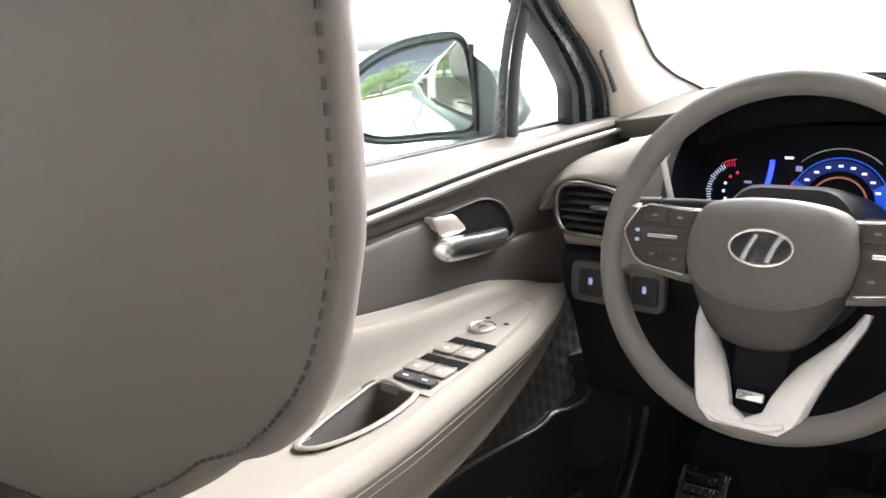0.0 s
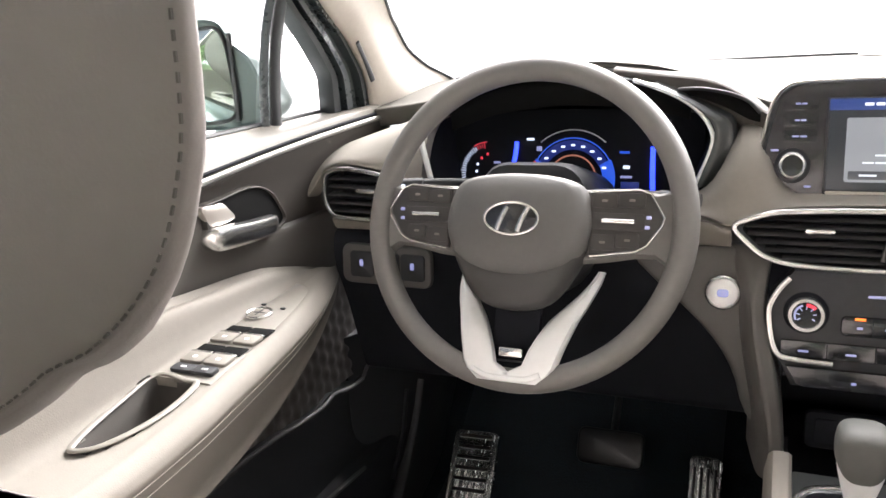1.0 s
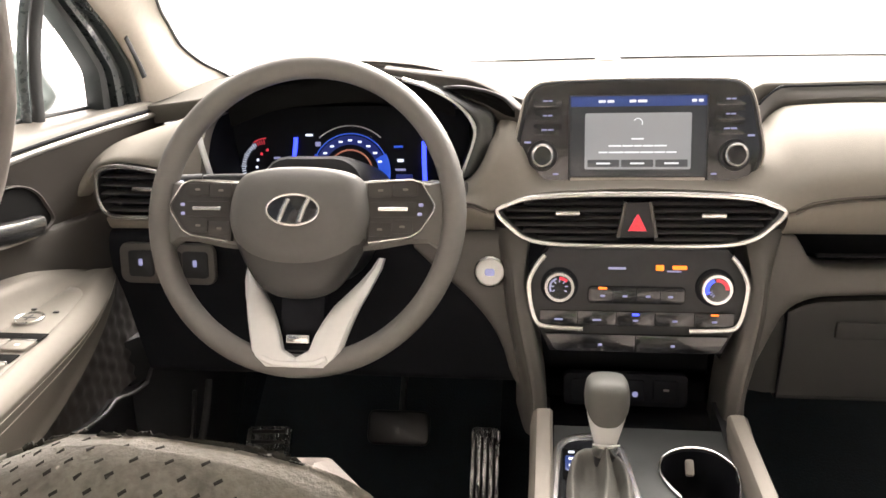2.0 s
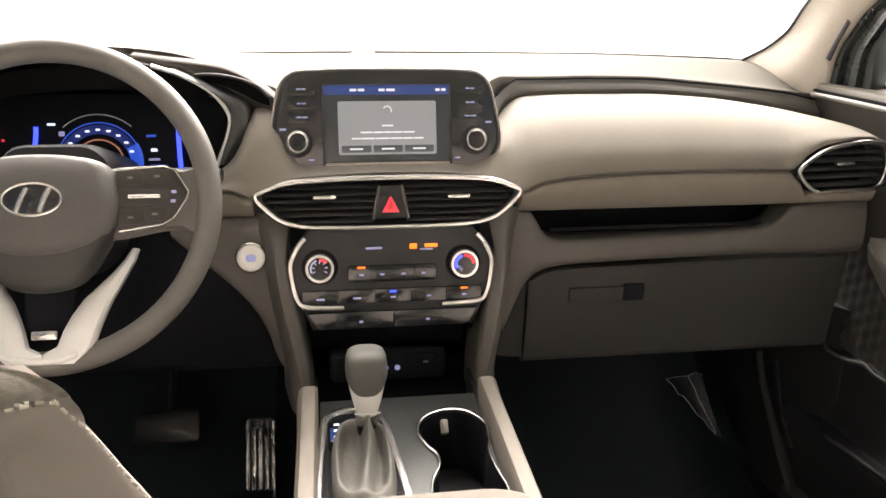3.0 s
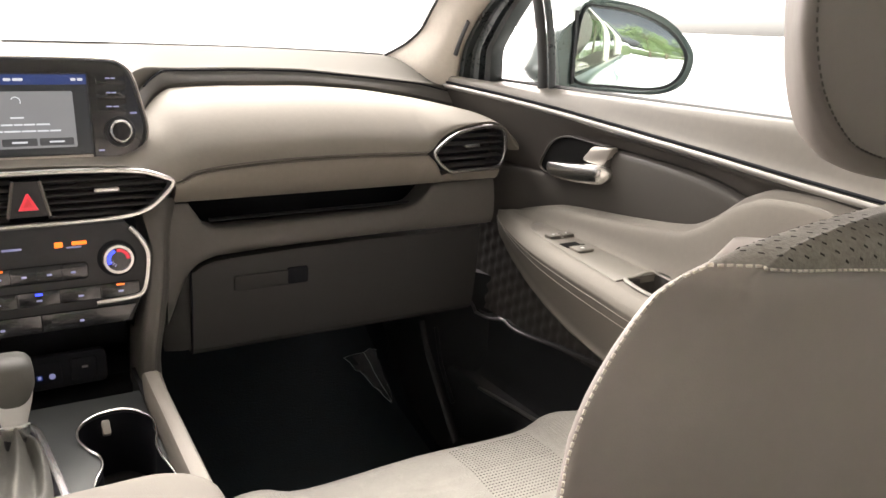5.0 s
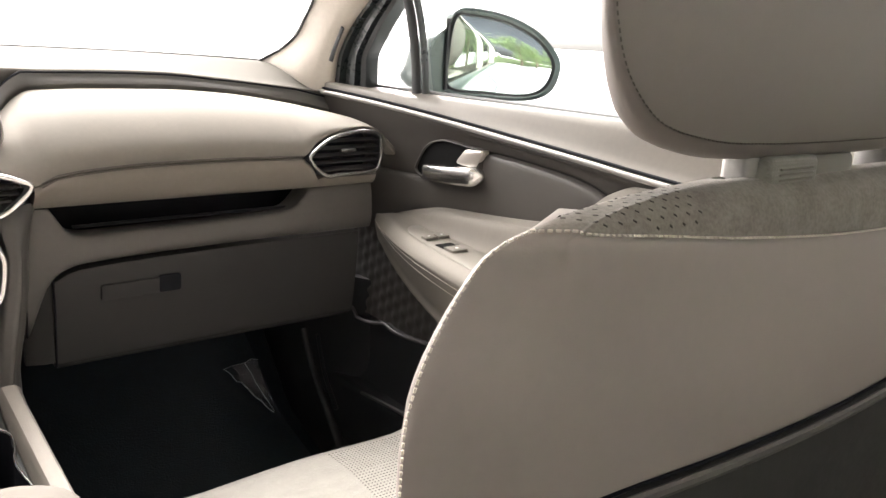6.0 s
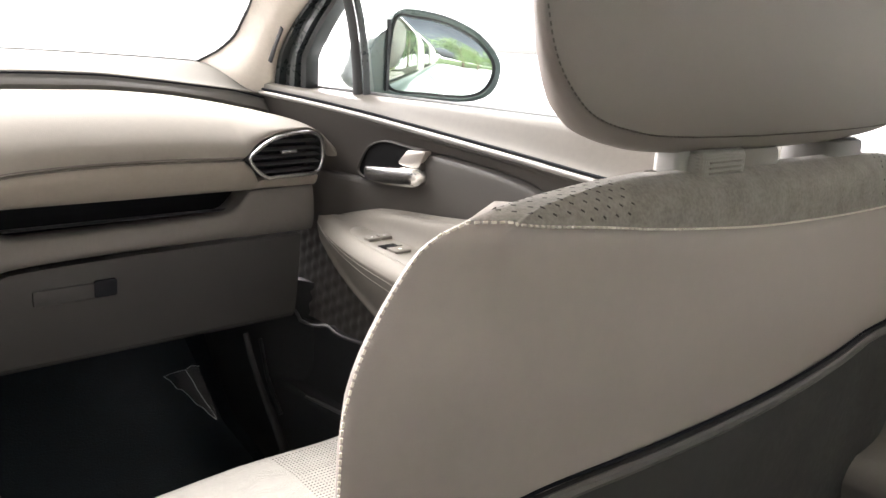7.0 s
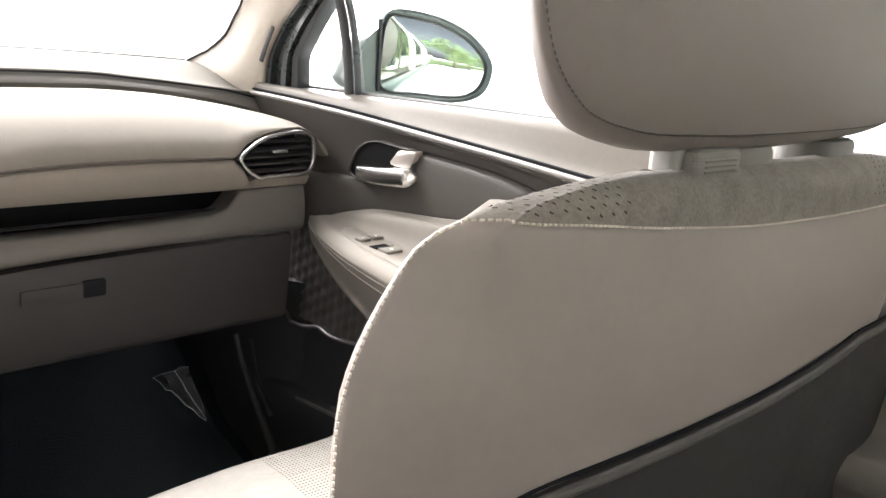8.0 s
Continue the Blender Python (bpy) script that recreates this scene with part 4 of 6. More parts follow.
# ---- vents ----
def vent(outline, m, depth, slats, lo, hi, tabs, parent, label, x0, x1):
    v = thing("air_vent", label, "air vent")
    out = smooth_outline(outline, 5)
    c = (sum(p[0] for p in out) / len(out), sum(p[1] for p in out) / len(out))
    rings = [[m @ Vector((c[0] + (a - c[0]) * k, c[1] + (b - c[1]) * k, z)) for a, b in out] for k, z in ((1.0, -0.02), (1.0, 0.004), (0.97, 0.008), (0.94, 0.006), (0.92, -0.02))]
    part("bezel", loft(rings, cap=False), DARK, v, "black bezel")
    part("chrome_rim", sweep(ring_of([(c[0] + (a - c[0]) * 0.985, c[1] + (b - c[1]) * 0.985) for a, b in out], m, 0.0065), 0.0062, 0.0050, closed=True, sides=8, up=m.to_3x3() @ Vector((0, 0, 1))), CHROME, v, "satin chrome rim")
    part("duct", slab([(c[0] + (a - c[0]) * 0.95, c[1] + (b - c[1]) * 0.95) for a, b in out], m @ Matrix.Translation((0, 0, -0.035)), 0.004, 0.001), MATT, v, "black duct behind the slats")
    inner = [(c[0] + (a - c[0]) * 0.93, c[1] + (b - c[1]) * 0.90) for a, b in out]
    for k in range(slats):
        y = lo + (hi - lo) * (k + 0.5) / slats
        xs = []
        for (a, b), (e, f) in zip(inner, inner[1:] + inner[:1]):
            if (b - y) * (f - y) < 0:
                xs.append(a + (e - a) * (y - b) / (f - b))
        if len(xs) < 2:
            continue
        a, b = min(xs), max(xs)
        spans = [(a, b)] if x0 is None else [(a, x0 - (hi - y) * 0.14 - 0.002), (x1 + (hi - y) * 0.14 + 0.002, b)]
        for p, q in spans:
            if q - p > 0.01:
                part("slat", sweep([m @ Vector((u, y, -0.004)) for u in steps(p, q, 4)], 0.016, 0.0022, sides=8, up=m.to_3x3() @ Vector((0, 1, 0.25))), SLAT, v)
    for tx, ty in tabs:
        part("tab", slab(rounded(0.028, 0.0055, 0.002, 3, tx, ty), m @ Matrix.Translation((0, 0, 0.002)), 0.006, 0.0015), CHROME, v, "chrome adjusting tab")
    return v


m = face_frame(0, 0.938, 0.626, 4)
cv = vent([(-0.163, 0.010), (-0.150, 0.018), (-0.120, 0.0265), (-0.06, 0.030), (0, 0.0305), (0.06, 0.030), (0.120, 0.0265), (0.150, 0.018), (0.163, 0.010), (0.150, -0.006), (0.130, -0.021), (0.100, -0.028), (0.05, -0.030), (0, -0.030), (-0.05, -0.030), (-0.100, -0.028), (-0.130, -0.021), (-0.150, -0.006)],
          m, 0.03, 6, -0.026, 0.024, [(-0.079, 0.008), (0.084, 0.006)], dash, "wide black centre air vent with chrome rim and hazard switch", -0.012, 0.012)
part("hazard_block", slab([(-0.013, 0.021), (0.013, 0.021), (0.021, -0.020), (-0.021, -0.020)][::-1], m @ Matrix.Translation((0, 0, -0.012)), 0.018, 0.002), DARK, cv, "black block between the vent halves")
part("block_edge", sweep([m @ Vector(p) for p in ((-0.0135, 0.021, 0.005), (-0.0215, -0.020, 0.005))], 0.004, 0.004, sides=8, up=(0, 1, 0)), TAUPE, cv)
part("block_edge", sweep([m @ Vector(p) for p in ((0.0135, 0.021, 0.005), (0.0215, -0.020, 0.005))], 0.004, 0.004, sides=8, up=(0, 1, 0)), TAUPE, cv)
part("hazard_switch", slab([(-0.0105, -0.012), (0.0105, -0.012), (0.001, 0.007), (-0.001, 0.007)], m @ Matrix.Translation((0, 0, 0.006)), 0.0015, 0.0006), LIT_RED, cv, "glowing red hazard triangle")
part("hazard_inner", slab([(-0.0055, -0.0085), (0.0055, -0.0085), (0.0005, 0.002), (-0.0005, 0.002)], m @ Matrix.Translation((0, 0, 0.0077)), 0.0004, 0.0002), material("hazard_red", (0.30, 0.03, 0.03), 0.4, glow=(1.0, 0.03, 0.04), power=0.05, vary=0), cv, "dim red centre")

for s in (1, -1):
    m = face_frame(s * 0.598, 0.943, 0.655, 3, s * 6)
    out = [(-0.072, -0.004), (-0.056, 0.013), (-0.030, 0.026), (0.0, 0.032), (0.035, 0.034), (0.058, 0.027), (0.063, 0.010), (0.062, -0.012), (0.050, -0.028), (0.02, -0.030), (-0.02, -0.030), (-0.046, -0.029)]
    vent([(s * a, b) for a, b in out][::s], m, 0.03, 5, -0.026, 0.026, [(s * -0.002, 0.006)], dash, "angular black side air vent with satin chrome rim", None, None)


# ---- touchscreen unit ----
unit = thing("touchscreen_unit", "black upright touchscreen with chrome-ringed knobs on the dashboard", "touchscreen")
m = face_frame(0, 0.975, 0.7195, 11) @ Matrix.Diagonal((1, 1.06, 1, 1))
shape = smooth_outline([(-0.141, -0.020), (-0.136, 0.010), (-0.129, 0.038), (-0.118, 0.052), (-0.095, 0.0575), (0, 0.059), (0.095, 0.0575), (0.118, 0.052), (0.129, 0.038), (0.136, 0.010), (0.141, -0.020), (0.135, -0.040), (0.122, -0.053), (0.100, -0.058), (0, -0.059), (-0.100, -0.058), (-0.122, -0.053), (-0.135, -0.040)], 4)
rings = [[m @ Vector((a * k, b * k, z)) for a, b in shape] for k, z in ((0.90, -0.06), (1.0, -0.016), (1.0, -0.004), (0.995, 0.001), (0.985, 0.003))]
part("housing", loft(rings), DARK, unit, "black moulded housing")
part("face_plate", slab([(a * 0.965, b * 0.955) for a, b in shape], m @ Matrix.Translation((0, 0, 0.0015)), 0.003, 0.001), PIANO, unit, "satin black face plate")
top = [m @ Vector((a * 1.004, b * 1.012, -0.002)) for a, b in shape if b > -0.045]
top.sort(key=lambda p: math.atan2(p.x, p.z - 0.66))
part("chrome_trim", sweep(top, 0.0040, 0.006, sides=8, up=(0, 1, 0)), CHAMPAGNE, unit, "satin silver trim round the top edge")
mf = m @ Matrix.Translation((0, 0, 0.0045))
part("display_frame", slab(rounded(0.158, 0.094, 0.003, 3, 0, -0.005), mf, 0.0012, 0.0004), DARK, unit)
md = m @ Matrix.Translation((0, 0, 0.0058))
part("display", slab(rounded(0.153, 0.087, 0.002, 2, 0.0, -0.003), md, 0.0006, 0.0002), LCD, unit, "lit display")
ms = m @ Matrix.Translation((0, 0, 0.0065))
bar(unit, "status_bar", LCD_BAR, ms, 0, 0.0345, 0.153, 0.011, 0.001, 0.0003, "blue status bar")
part("dialog", slab(rounded(0.120, 0.061, 0.002, 2, 0.0, -0.0085), ms, 0.0003, 0.0001), LCD_GREY, unit, "grey dialog window")
mt = m @ Matrix.Translation((0, 0, 0.0069))
for u, w in ((-0.036, 0.018), (0.0, 0.020), (0.066, 0.013)):
    words(unit, "text_line", LCD_TEXT, mt, u, 0.0345, w, 0.0030, 2)
for u, v_, w in ((0.0, -0.006, 0.014), (0.0, -0.0135, 0.066), (0.0, -0.0205, 0.088)):
    words(unit, "text_line", LCD_TEXT, mt, u, v_, w, 0.0018, max(1, round(w / 0.014)))
for u in (-0.0385, 0.0, 0.0385):
    bar(unit, "screen_key", LCD_KEY, mt, u, -0.0325, 0.036, 0.008, 0.001, 0.0002, "dark on-screen key")
    bar(unit, "text_line", LCD_TEXT, m @ Matrix.Translation((0, 0, 0.0072)), u, -0.0325, 0.016, 0.0020, 0.0006, 0.0002)
part("busy_ring", sweep([mt @ Vector((0.005 * math.cos(a), 0.011 + 0.005 * math.sin(a), 0.0003)) for a in steps(-0.4, 2.6, 10)], 0.0012, 0.0006, sides=6, up=(0, 1, 0)), LCD_TEXT, unit)
bar(unit, "lower_ledge", CHAMPAGNE, mf, 0, -0.0495, 0.153, 0.0035, 0.0015, 0.0016, "narrow bright ledge")
for s in (-1, 1):
    mk = m @ Matrix.Translation((s * 0.1085, -0.024, 0.0035))
    knob = part("knob", lathe([(0.0140, 0), (0.0138, 0.011), (0.0128, 0.0128), (0.0118, 0.0130)], mk, 32), DARK, unit, "black knob with a chrome ring")
    part("knob_ring", lathe([(0.0128, 0.0120), (0.0126, 0.0136), (0.0116, 0.0144), (0.0102, 0.0138), (0.0100, 0.0120)], mk, 32), CHROME, knob, "thin chrome ring")
    part("knob_face", lathe([(0.0104, 0.011), (0.0100, 0.0132), (0.003, 0.0136)], mk, 24), PIANO, knob)
    part("knob_collar", lathe([(0.0175, 0), (0.0172, 0.003), (0.0150, 0.004)], mk, 32), DARK, unit)
    for b, w in ((0.036, 0.014), (0.020, 0.014), (0.0045, 0.018)):
        bar(unit, "key", PIANO, mf, s * 0.103, b, 0.033, 0.0135, 0.003, 0.0006)
        words(unit, "legend", LIT_DIM, mf @ Matrix.Translation((0, 0, 0.0008)), s * 0.103, b, w * 0.8, 0.0017, 2)
    bar(unit, "legend", LIT_DIM, mf, s * 0.126, -0.006 + 0.003 * s, 0.008, 0.0022, 0.0008, 0.0003)
    bar(unit, "legend", LIT_DIM, mf, s * 0.093 if s < 0 else 0.086, -0.044, 0.007, 0.0020, 0.0008, 0.0003)

# ---- climate controls ----
clim = thing("climate_panel", "black climate control panel with chrome brackets and two dials", "climate panel")
m = face_frame(0, 0.915, 0.530, 8)
part("panel", slab([(-0.100, 0.066), (0.100, 0.066), (0.122, 0.040), (0.124, 0.018), (0.114, -0.022), (0.098, -0.056), (-0.098, -0.056), (-0.114, -0.022), (-0.124, 0.018), (-0.122, 0.040)][::-1], m @ Matrix.Translation((0, 0, -0.03)), 0.030, 0.003), DARK, clim, "black moulded panel")
for s in (-1, 1):
    pts = [(0.104, 0.058), (0.113, 0.047), (0.1215, 0.030), (0.1225, 0.016), (0.119, -0.006), (0.114, -0.020), (0.106, -0.0255), (0.085, -0.0275), (0.060, -0.0285)]
    part("chrome_bracket", sweep(spline([m @ Vector((s * a, b, 0.003)) for a, b in pts], 4), 0.0062, 0.006, sides=10, up=m.to_3x3() @ Vector((0, 0, 1)), power=3), CHROME, clim, "satin chrome bracket")
    mk = m @ Matrix.Translation((s * 0.0875, 0.022, 0.0)) @ Matrix.Scale(0.86, 4)
    part("dial_well", lathe([(0.0255, 0), (0.0250, 0.002), (0.0225, 0.0022)], mk, 36), MATT, clim)
    dial = part("dial", lathe([(0.0215, 0.0), (0.0210, 0.014), (0.0195, 0.0165), (0.0160, 0.0165), (0.0150, 0.0150)], mk, 40), CHROME, clim, "satin chrome dial")
    part("dial_face", lathe([(0.0155, 0.012), (0.0152, 0.0152), (0.004, 0.0156)], mk, 32), PIANO, dial)
    mk2 = mk @ Matrix.Translation((0, 0, 0.0158))
    arc = [mk2 @ Vector((0.0125 * math.cos(a), 0.0125 * math.sin(a), 0)) for a in (steps(0.0, 1.7, 10) if s > 0 else steps(0.7, 1.6, 8))]
    part("scale", sweep(arc, 0.0038, 0.0006, sides=6, up=(0, 1, 0)), LIT_RED, dial, "red end of the scale")
    arc = [mk2 @ Vector((0.0125 * math.cos(a), 0.0125 * math.sin(a), 0)) for a in steps(1.9, 3.6, 10)]
    part("scale", sweep(arc, 0.0038 if s > 0 else 0.002, 0.0006, sides=6, up=(0, 1, 0)), LIT_BLUE if s > 0 else LIT_DIM, dial, "blue end of the scale")
    for k in range(7 if s < 0 else 3):
        a = radians(-30 + 40 * k) if s < 0 else radians(200 + 20 * k)
        bar(dial, "tick", LIT_DIM, mk2 @ pose(0.0092 * math.cos(a), 0.0092 * math.sin(a), 0, 0, 0, math.degrees(a)), 0, 0, 0.0042, 0.0013, 0.0004, 0.0003)
mp = m @ Matrix.Translation((0, 0, -0.0005))
pod_out = rounded(0.110, 0.0205, 0.0055, 4, 0, 0.0122)
part("mode_key_pod", slab(pod_out, mp, 0.006, 0.0025), PIANO, clim, "rounded black pod of four keys")
for u in (-0.0265, 0.0, 0.0265):
    bar(clim, "key_gap", MATT, m @ Matrix.Translation((0, 0, 0.0051)), u, 0.0122, 0.0006, 0.019, 0.0002, 0.0006)
for k, u in enumerate((-0.038, -0.013, 0.013, 0.038)):
    bar(clim, "legend", LIT_DIM, m @ Matrix.Translation((0, 0, 0.0056)), u, 0.0115, 0.0055, 0.0024, 0.0008, 0.0003)
bar(clim, "lamp", LIT_ORANGE, m @ Matrix.Translation((0, 0, 0.0056)), -0.038, 0.0205, 0.010, 0.0025, 0.001, 0.0003, "orange indicator")
bar(clim, "legend", LIT_DIM, m, -0.022, 0.043, 0.020, 0.0028, 0.001, 0.0004)
bar(clim, "airbag_lamp", LIT_ORANGE, m, 0.026, 0.044, 0.009, 0.0065, 0.001, 0.0004, "orange warning lamp")
bar(clim, "airbag_lamp", LIT_ORANGE, m, 0.048, 0.0445, 0.016, 0.0045, 0.001, 0.0004, "orange warning legend")
bar(clim, "airbag_legend", LIT_DIM, m, 0.042, 0.040, 0.016, 0.002, 0.0006, 0.0004)
for k in range(5):
    u = -0.088 + 0.044 * k
    part("key", slab(rounded(0.0436, 0.0172, 0.0015, 3, u, -0.0155), mp, 0.0036, 0.0008), PIANO, clim, "wide black key")
    bar(clim, "legend", LIT_DIM, m @ Matrix.Translation((0, 0, 0.0031)), u, -0.0175, 0.010 if k < 2 else 0.006, 0.0022, 0.0008, 0.0003)
bar(clim, "lamp", LIT_BLUE, m @ Matrix.Translation((0, 0, 0.0031)), 0.0, -0.0105, 0.008, 0.003, 0.001, 0.0003, "blue indicator")
bar(clim, "lamp", LIT_ORANGE, m @ Matrix.Translation((0, 0, 0.0031)), 0.088, -0.0095, 0.009, 0.0022, 0.001, 0.0003, "orange indicator")
for s in (-1, 1):
    outline = [(s * a, b) for a, b in ((0.0003, -0.034), (0.104, -0.034), (0.093, -0.052), (0.085, -0.0545), (0.0003, -0.0545))]
    part("seat_heater_key", slab(outline[::-1] if s > 0 else outline, mp, 0.007, 0.0012), PIANO, clim, "wide black heater key")
for u in (-0.040, 0.042):
    bar(clim, "legend", LIT_DIM, m @ Matrix.Translation((0, 0, 0.0066)), u, -0.046, 0.005, 0.0028, 0.001, 0.0003)

# ---- open bin and sockets under the climate panel ----
binbox = thing("storage_bin", "black open bin with sockets behind the gear lever", "storage bin")
part("liner", skin([[(x, 0.93, 0.475), (x, 1.02, 0.47), (x, 1.02, 0.36), (x, 0.84, 0.375)] for x in steps(-0.106, 0.106, 4)], (0, 0.012, -0.004)), MATT, binbox, "matt black liner")
ms = face_frame(-0.005, 0.955, 0.407, 6)
part("socket_panel", slab(rounded(0.150, 0.042, 0.008, 4), ms, 0.012, 0.002), MATT, binbox, "glossy black socket panel")
for u, w in ((0.005, 0.036), (0.048, 0.030), (-0.050, 0.030)):
    part("socket", slab(rounded(w, 0.028, 0.004, 3, u, 0), ms @ Matrix.Translation((0, 0, 0.011)), 0.003, 0.001), MATT, binbox, "round-cornered black socket cover")
mo = ms @ Matrix.Translation((0, 0, 0.014))
bar(binbox, "legend", LCD_BAR, mo, -0.002, -0.004, 0.0062, 0.0062, 0.001, 0.0003)
bar(binbox, "legend", LIT_DIM, mo @ Matrix.Translation((0, 0, 0.0003)), -0.002, -0.004, 0.0035, 0.0040, 0.001, 0.0003)
part("legend", lathe([(0.0036, 0.0), (0.0036, 0.0004), (0.0026, 0.0004)], mo @ Matrix.Translation((0.0118, -0.004, 0)), 20), LIT_DIM, binbox)
bar(binbox, "legend", DULL, mo, 0.049, 0.002, 0.007, 0.003, 0.001, 0.0003)

# ---- centre console ----
console = thing("centre_console", "grey and black centre console with beige side rails", "centre console")
body_rings = []
for y in steps(0.10, 0.93, 14):
    zt = 0.388 + 0.018 * max(0, (y - 0.62) / 0.25)
    body_rings.append([(-0.118, y, 0.05), (-0.118, y, zt - 0.02), (-0.108, y, zt - 0.006), (-0.096, y, zt - 0.008), (-0.096, y, 0.28), (0.096, y, 0.28), (0.096, y, zt - 0.008), (0.108, y, zt - 0.006), (0.118, y, zt - 0.02), (0.118, y, 0.05)])
part("body", loft(body_rings), DARK, console, "black moulded console body")
for s in (-1, 1):
    rings = []
    for y in steps(0.36, 0.842, 14):
        z = 0.420 + 0.012 * (y - 0.64) / 0.2
        e = min(1.0, (0.845 - y) / 0.02) ** 0.5
        rings.append([Vector((s * x, y, z + dz * e)) for x, dz in ((0.094, -0.05), (0.094, -0.006), (0.097, 0.0), (0.104, 0.002), (0.111, 0.0), (0.1155, -0.010), (0.119, -0.06))])
    part("side_rail", loft(rings), RAIL_SHADED, console, "padded beige side rail")


def punched(outer, holes, m, depth):
    """A flat plate with holes cut through it."""
    bm = bmesh.new()
    edges = []
    for loop in (outer, *holes):
        vs = [bm.verts.new((u, v, 0)) for u, v in loop]
        edges += [bm.edges.new((a, b)) for a, b in zip(vs, vs[1:] + vs[:1])]
    bmesh.ops.triangle_fill(bm, edges=edges, use_beauty=True)
    made = bmesh.ops.extrude_face_region(bm, geom=bm.faces[:])
    bmesh.ops.translate(bm, vec=(0, 0, depth), verts=[g for g in made["geom"] if isinstance(g, bmesh.types.BMVert)])
    bm.transform(m)
    return bm


cup_outline = smooth_outline([(0.040, 0.052), (0.022, 0.078), (-0.004, 0.082), (-0.028, 0.068), (-0.037, 0.042), (-0.030, 0.016), (-0.021, -0.002), (-0.022, -0.022), (-0.032, -0.046), (-0.034, -0.080), (-0.016, -0.110), (0.014, -0.116), (0.036, -0.098), (0.042, -0.066), (0.036, -0.026), (0.035, 0.000), (0.040, 0.024)], 4)
mz = pose(0, 0.70, 0.386, 5)
plate = [(0.092, 0.155), (0.094, -0.10), (0.094, -0.18), (-0.094, -0.18), (-0.094, -0.10), (-0.092, 0.155)]
part("top_plate", punched(plate, [[(u + 0.052, v + 0.035) for u, v in cup_outline]], mz, 0.006), GREY_METAL, console, "satin grey top plate")

# gear lever
lever = thing("gear_lever", "taupe gear knob with chrome collar on a wrinkled leather boot", "gear lever")
mb = pose(-0.052, 0.755, 0.3955, 5)
frame_out = smooth_outline([(-0.036, -0.13), (-0.037, 0.03), (-0.030, 0.066), (-0.010, 0.078), (0.012, 0.078), (0.028, 0.060), (0.036, 0.02), (0.042, -0.13)], 5)
frame_path = [mb @ Vector((a, b, 0.002)) for a, b in frame_out]
part("frame", sweep(frame_path, 0.0095, 0.006, closed=True, sides=8), CHROME, lever, "chrome frame round the gear gate")
part("gate", slab([(a * 0.96, b * 0.98) for a, b in frame_out], mb @ Matrix.Translation((0, 0, -0.001)), 0.004, 0.001), PIANO, lever, "glossy black gate")
part("position_panel", slab(rounded(0.019, 0.052, 0.003, 3, -0.022, 0.026), mb, 0.0042, 0.0006), DEEP, lever)
bar(lever, "legend_field", LCD_BAR, mb @ Matrix.Translation((0, 0, 0.0042)), -0.022, 0.026, 0.014, 0.026, 0.002, 0.0002)
for k in range(4):
    bar(lever, "legend", LIT_WHITE, mb @ Matrix.Translation((0, 0, 0.0045)), -0.022, 0.045 - 0.0115 * k, 0.0065, 0.0042, 0.001, 0.0003)
rings = []
for q in steps(1.0, 0.03, 44):
    ring = []
    for j in range(112):
        a = 2 * math.pi * j / 112
        x, y = 0.004 + 0.0335 * q * math.copysign(abs(math.cos(a)) ** 0.75, math.cos(a)), -0.036 + 0.084 * q * math.copysign(abs(math.sin(a)) ** 0.75, math.sin(a))
        s_ = max(0.0, min(1.0, (0.021 - y) / 0.135))
        # ridge from the lever to the front, hollows beside it, a puffed roll round the rim
        off = x - (0.0115 - 0.008 * s_ + 0.002 * math.sin(5 * s_))
        ridge = (0.017 * (1 - s_) ** 1.0 + 0.013) * math.exp(-(off / (0.0058 + 0.006 * s_ ** 2)) ** 2) * (1 if y < 0.021 else math.exp(-((y - 0.021) / 0.012) ** 2))
        roll = (0.0145 + 0.003 * math.sin(3 * a + 0.6)) * math.exp(-((q - 0.80) / 0.15) ** 2)
        pleat = 0.0009 * math.sin(9 * a + 5 * q) * math.exp(-((q - 0.65) / 0.25) ** 2)
        z = max(ridge, roll) + 0.35 * min(ridge, roll) + pleat + 0.0055
        ring.append(mb @ Vector((x, y, z * min(1.0, (1.0 - q) / 0.07 + 0.05))))
    rings.append(ring)
part("boot", loft(rings), material("boot_leather", (0.175, 0.173, 0.160), 0.75, spec=0.2, grain=0.35, grain_size=0.0015, kind="leather", vary=0.1), lever, "wrinkled taupe leather boot")
mk = pose(-0.0405, 0.777, 0.4165, -4)
part("neck", sweep([mk @ Vector((0, 0, -0.022)), mk @ Vector((0, 0, 0.004))], 0.023, 0.023, sides=16), DARK, lever, "black neck under the collar")
part("collar", lathe([(0.0125, 0.0), (0.0135, 0.004), (0.0135, 0.012), (0.0115, 0.014)], mk, 28), CHROME, lever, "chrome collar")
shape = [(0.0, 0.010, 0.010, 0.0), (0.010, 0.0125, 0.013, 0.0), (0.022, 0.0155, 0.017, -0.001), (0.040, 0.019, 0.022, -0.003), (0.058, 0.0205, 0.024, -0.005), (0.070, 0.0195, 0.0225, -0.006), (0.077, 0.016, 0.018, -0.006), (0.0805, 0.008, 0.009, -0.006)]


def knob_ring(z, w, d, dy, grow=1.0):
    out = []
    for j in range(28):
        a = 2 * math.pi * j / 28
        c, q = math.cos(a), math.sin(a)
        out.append(mk @ Vector((math.copysign(abs(c) ** 0.7, c) * w * grow, dy + math.copysign(abs(q) ** 0.7, q) * d * grow, 0.008 + z)))
    return out


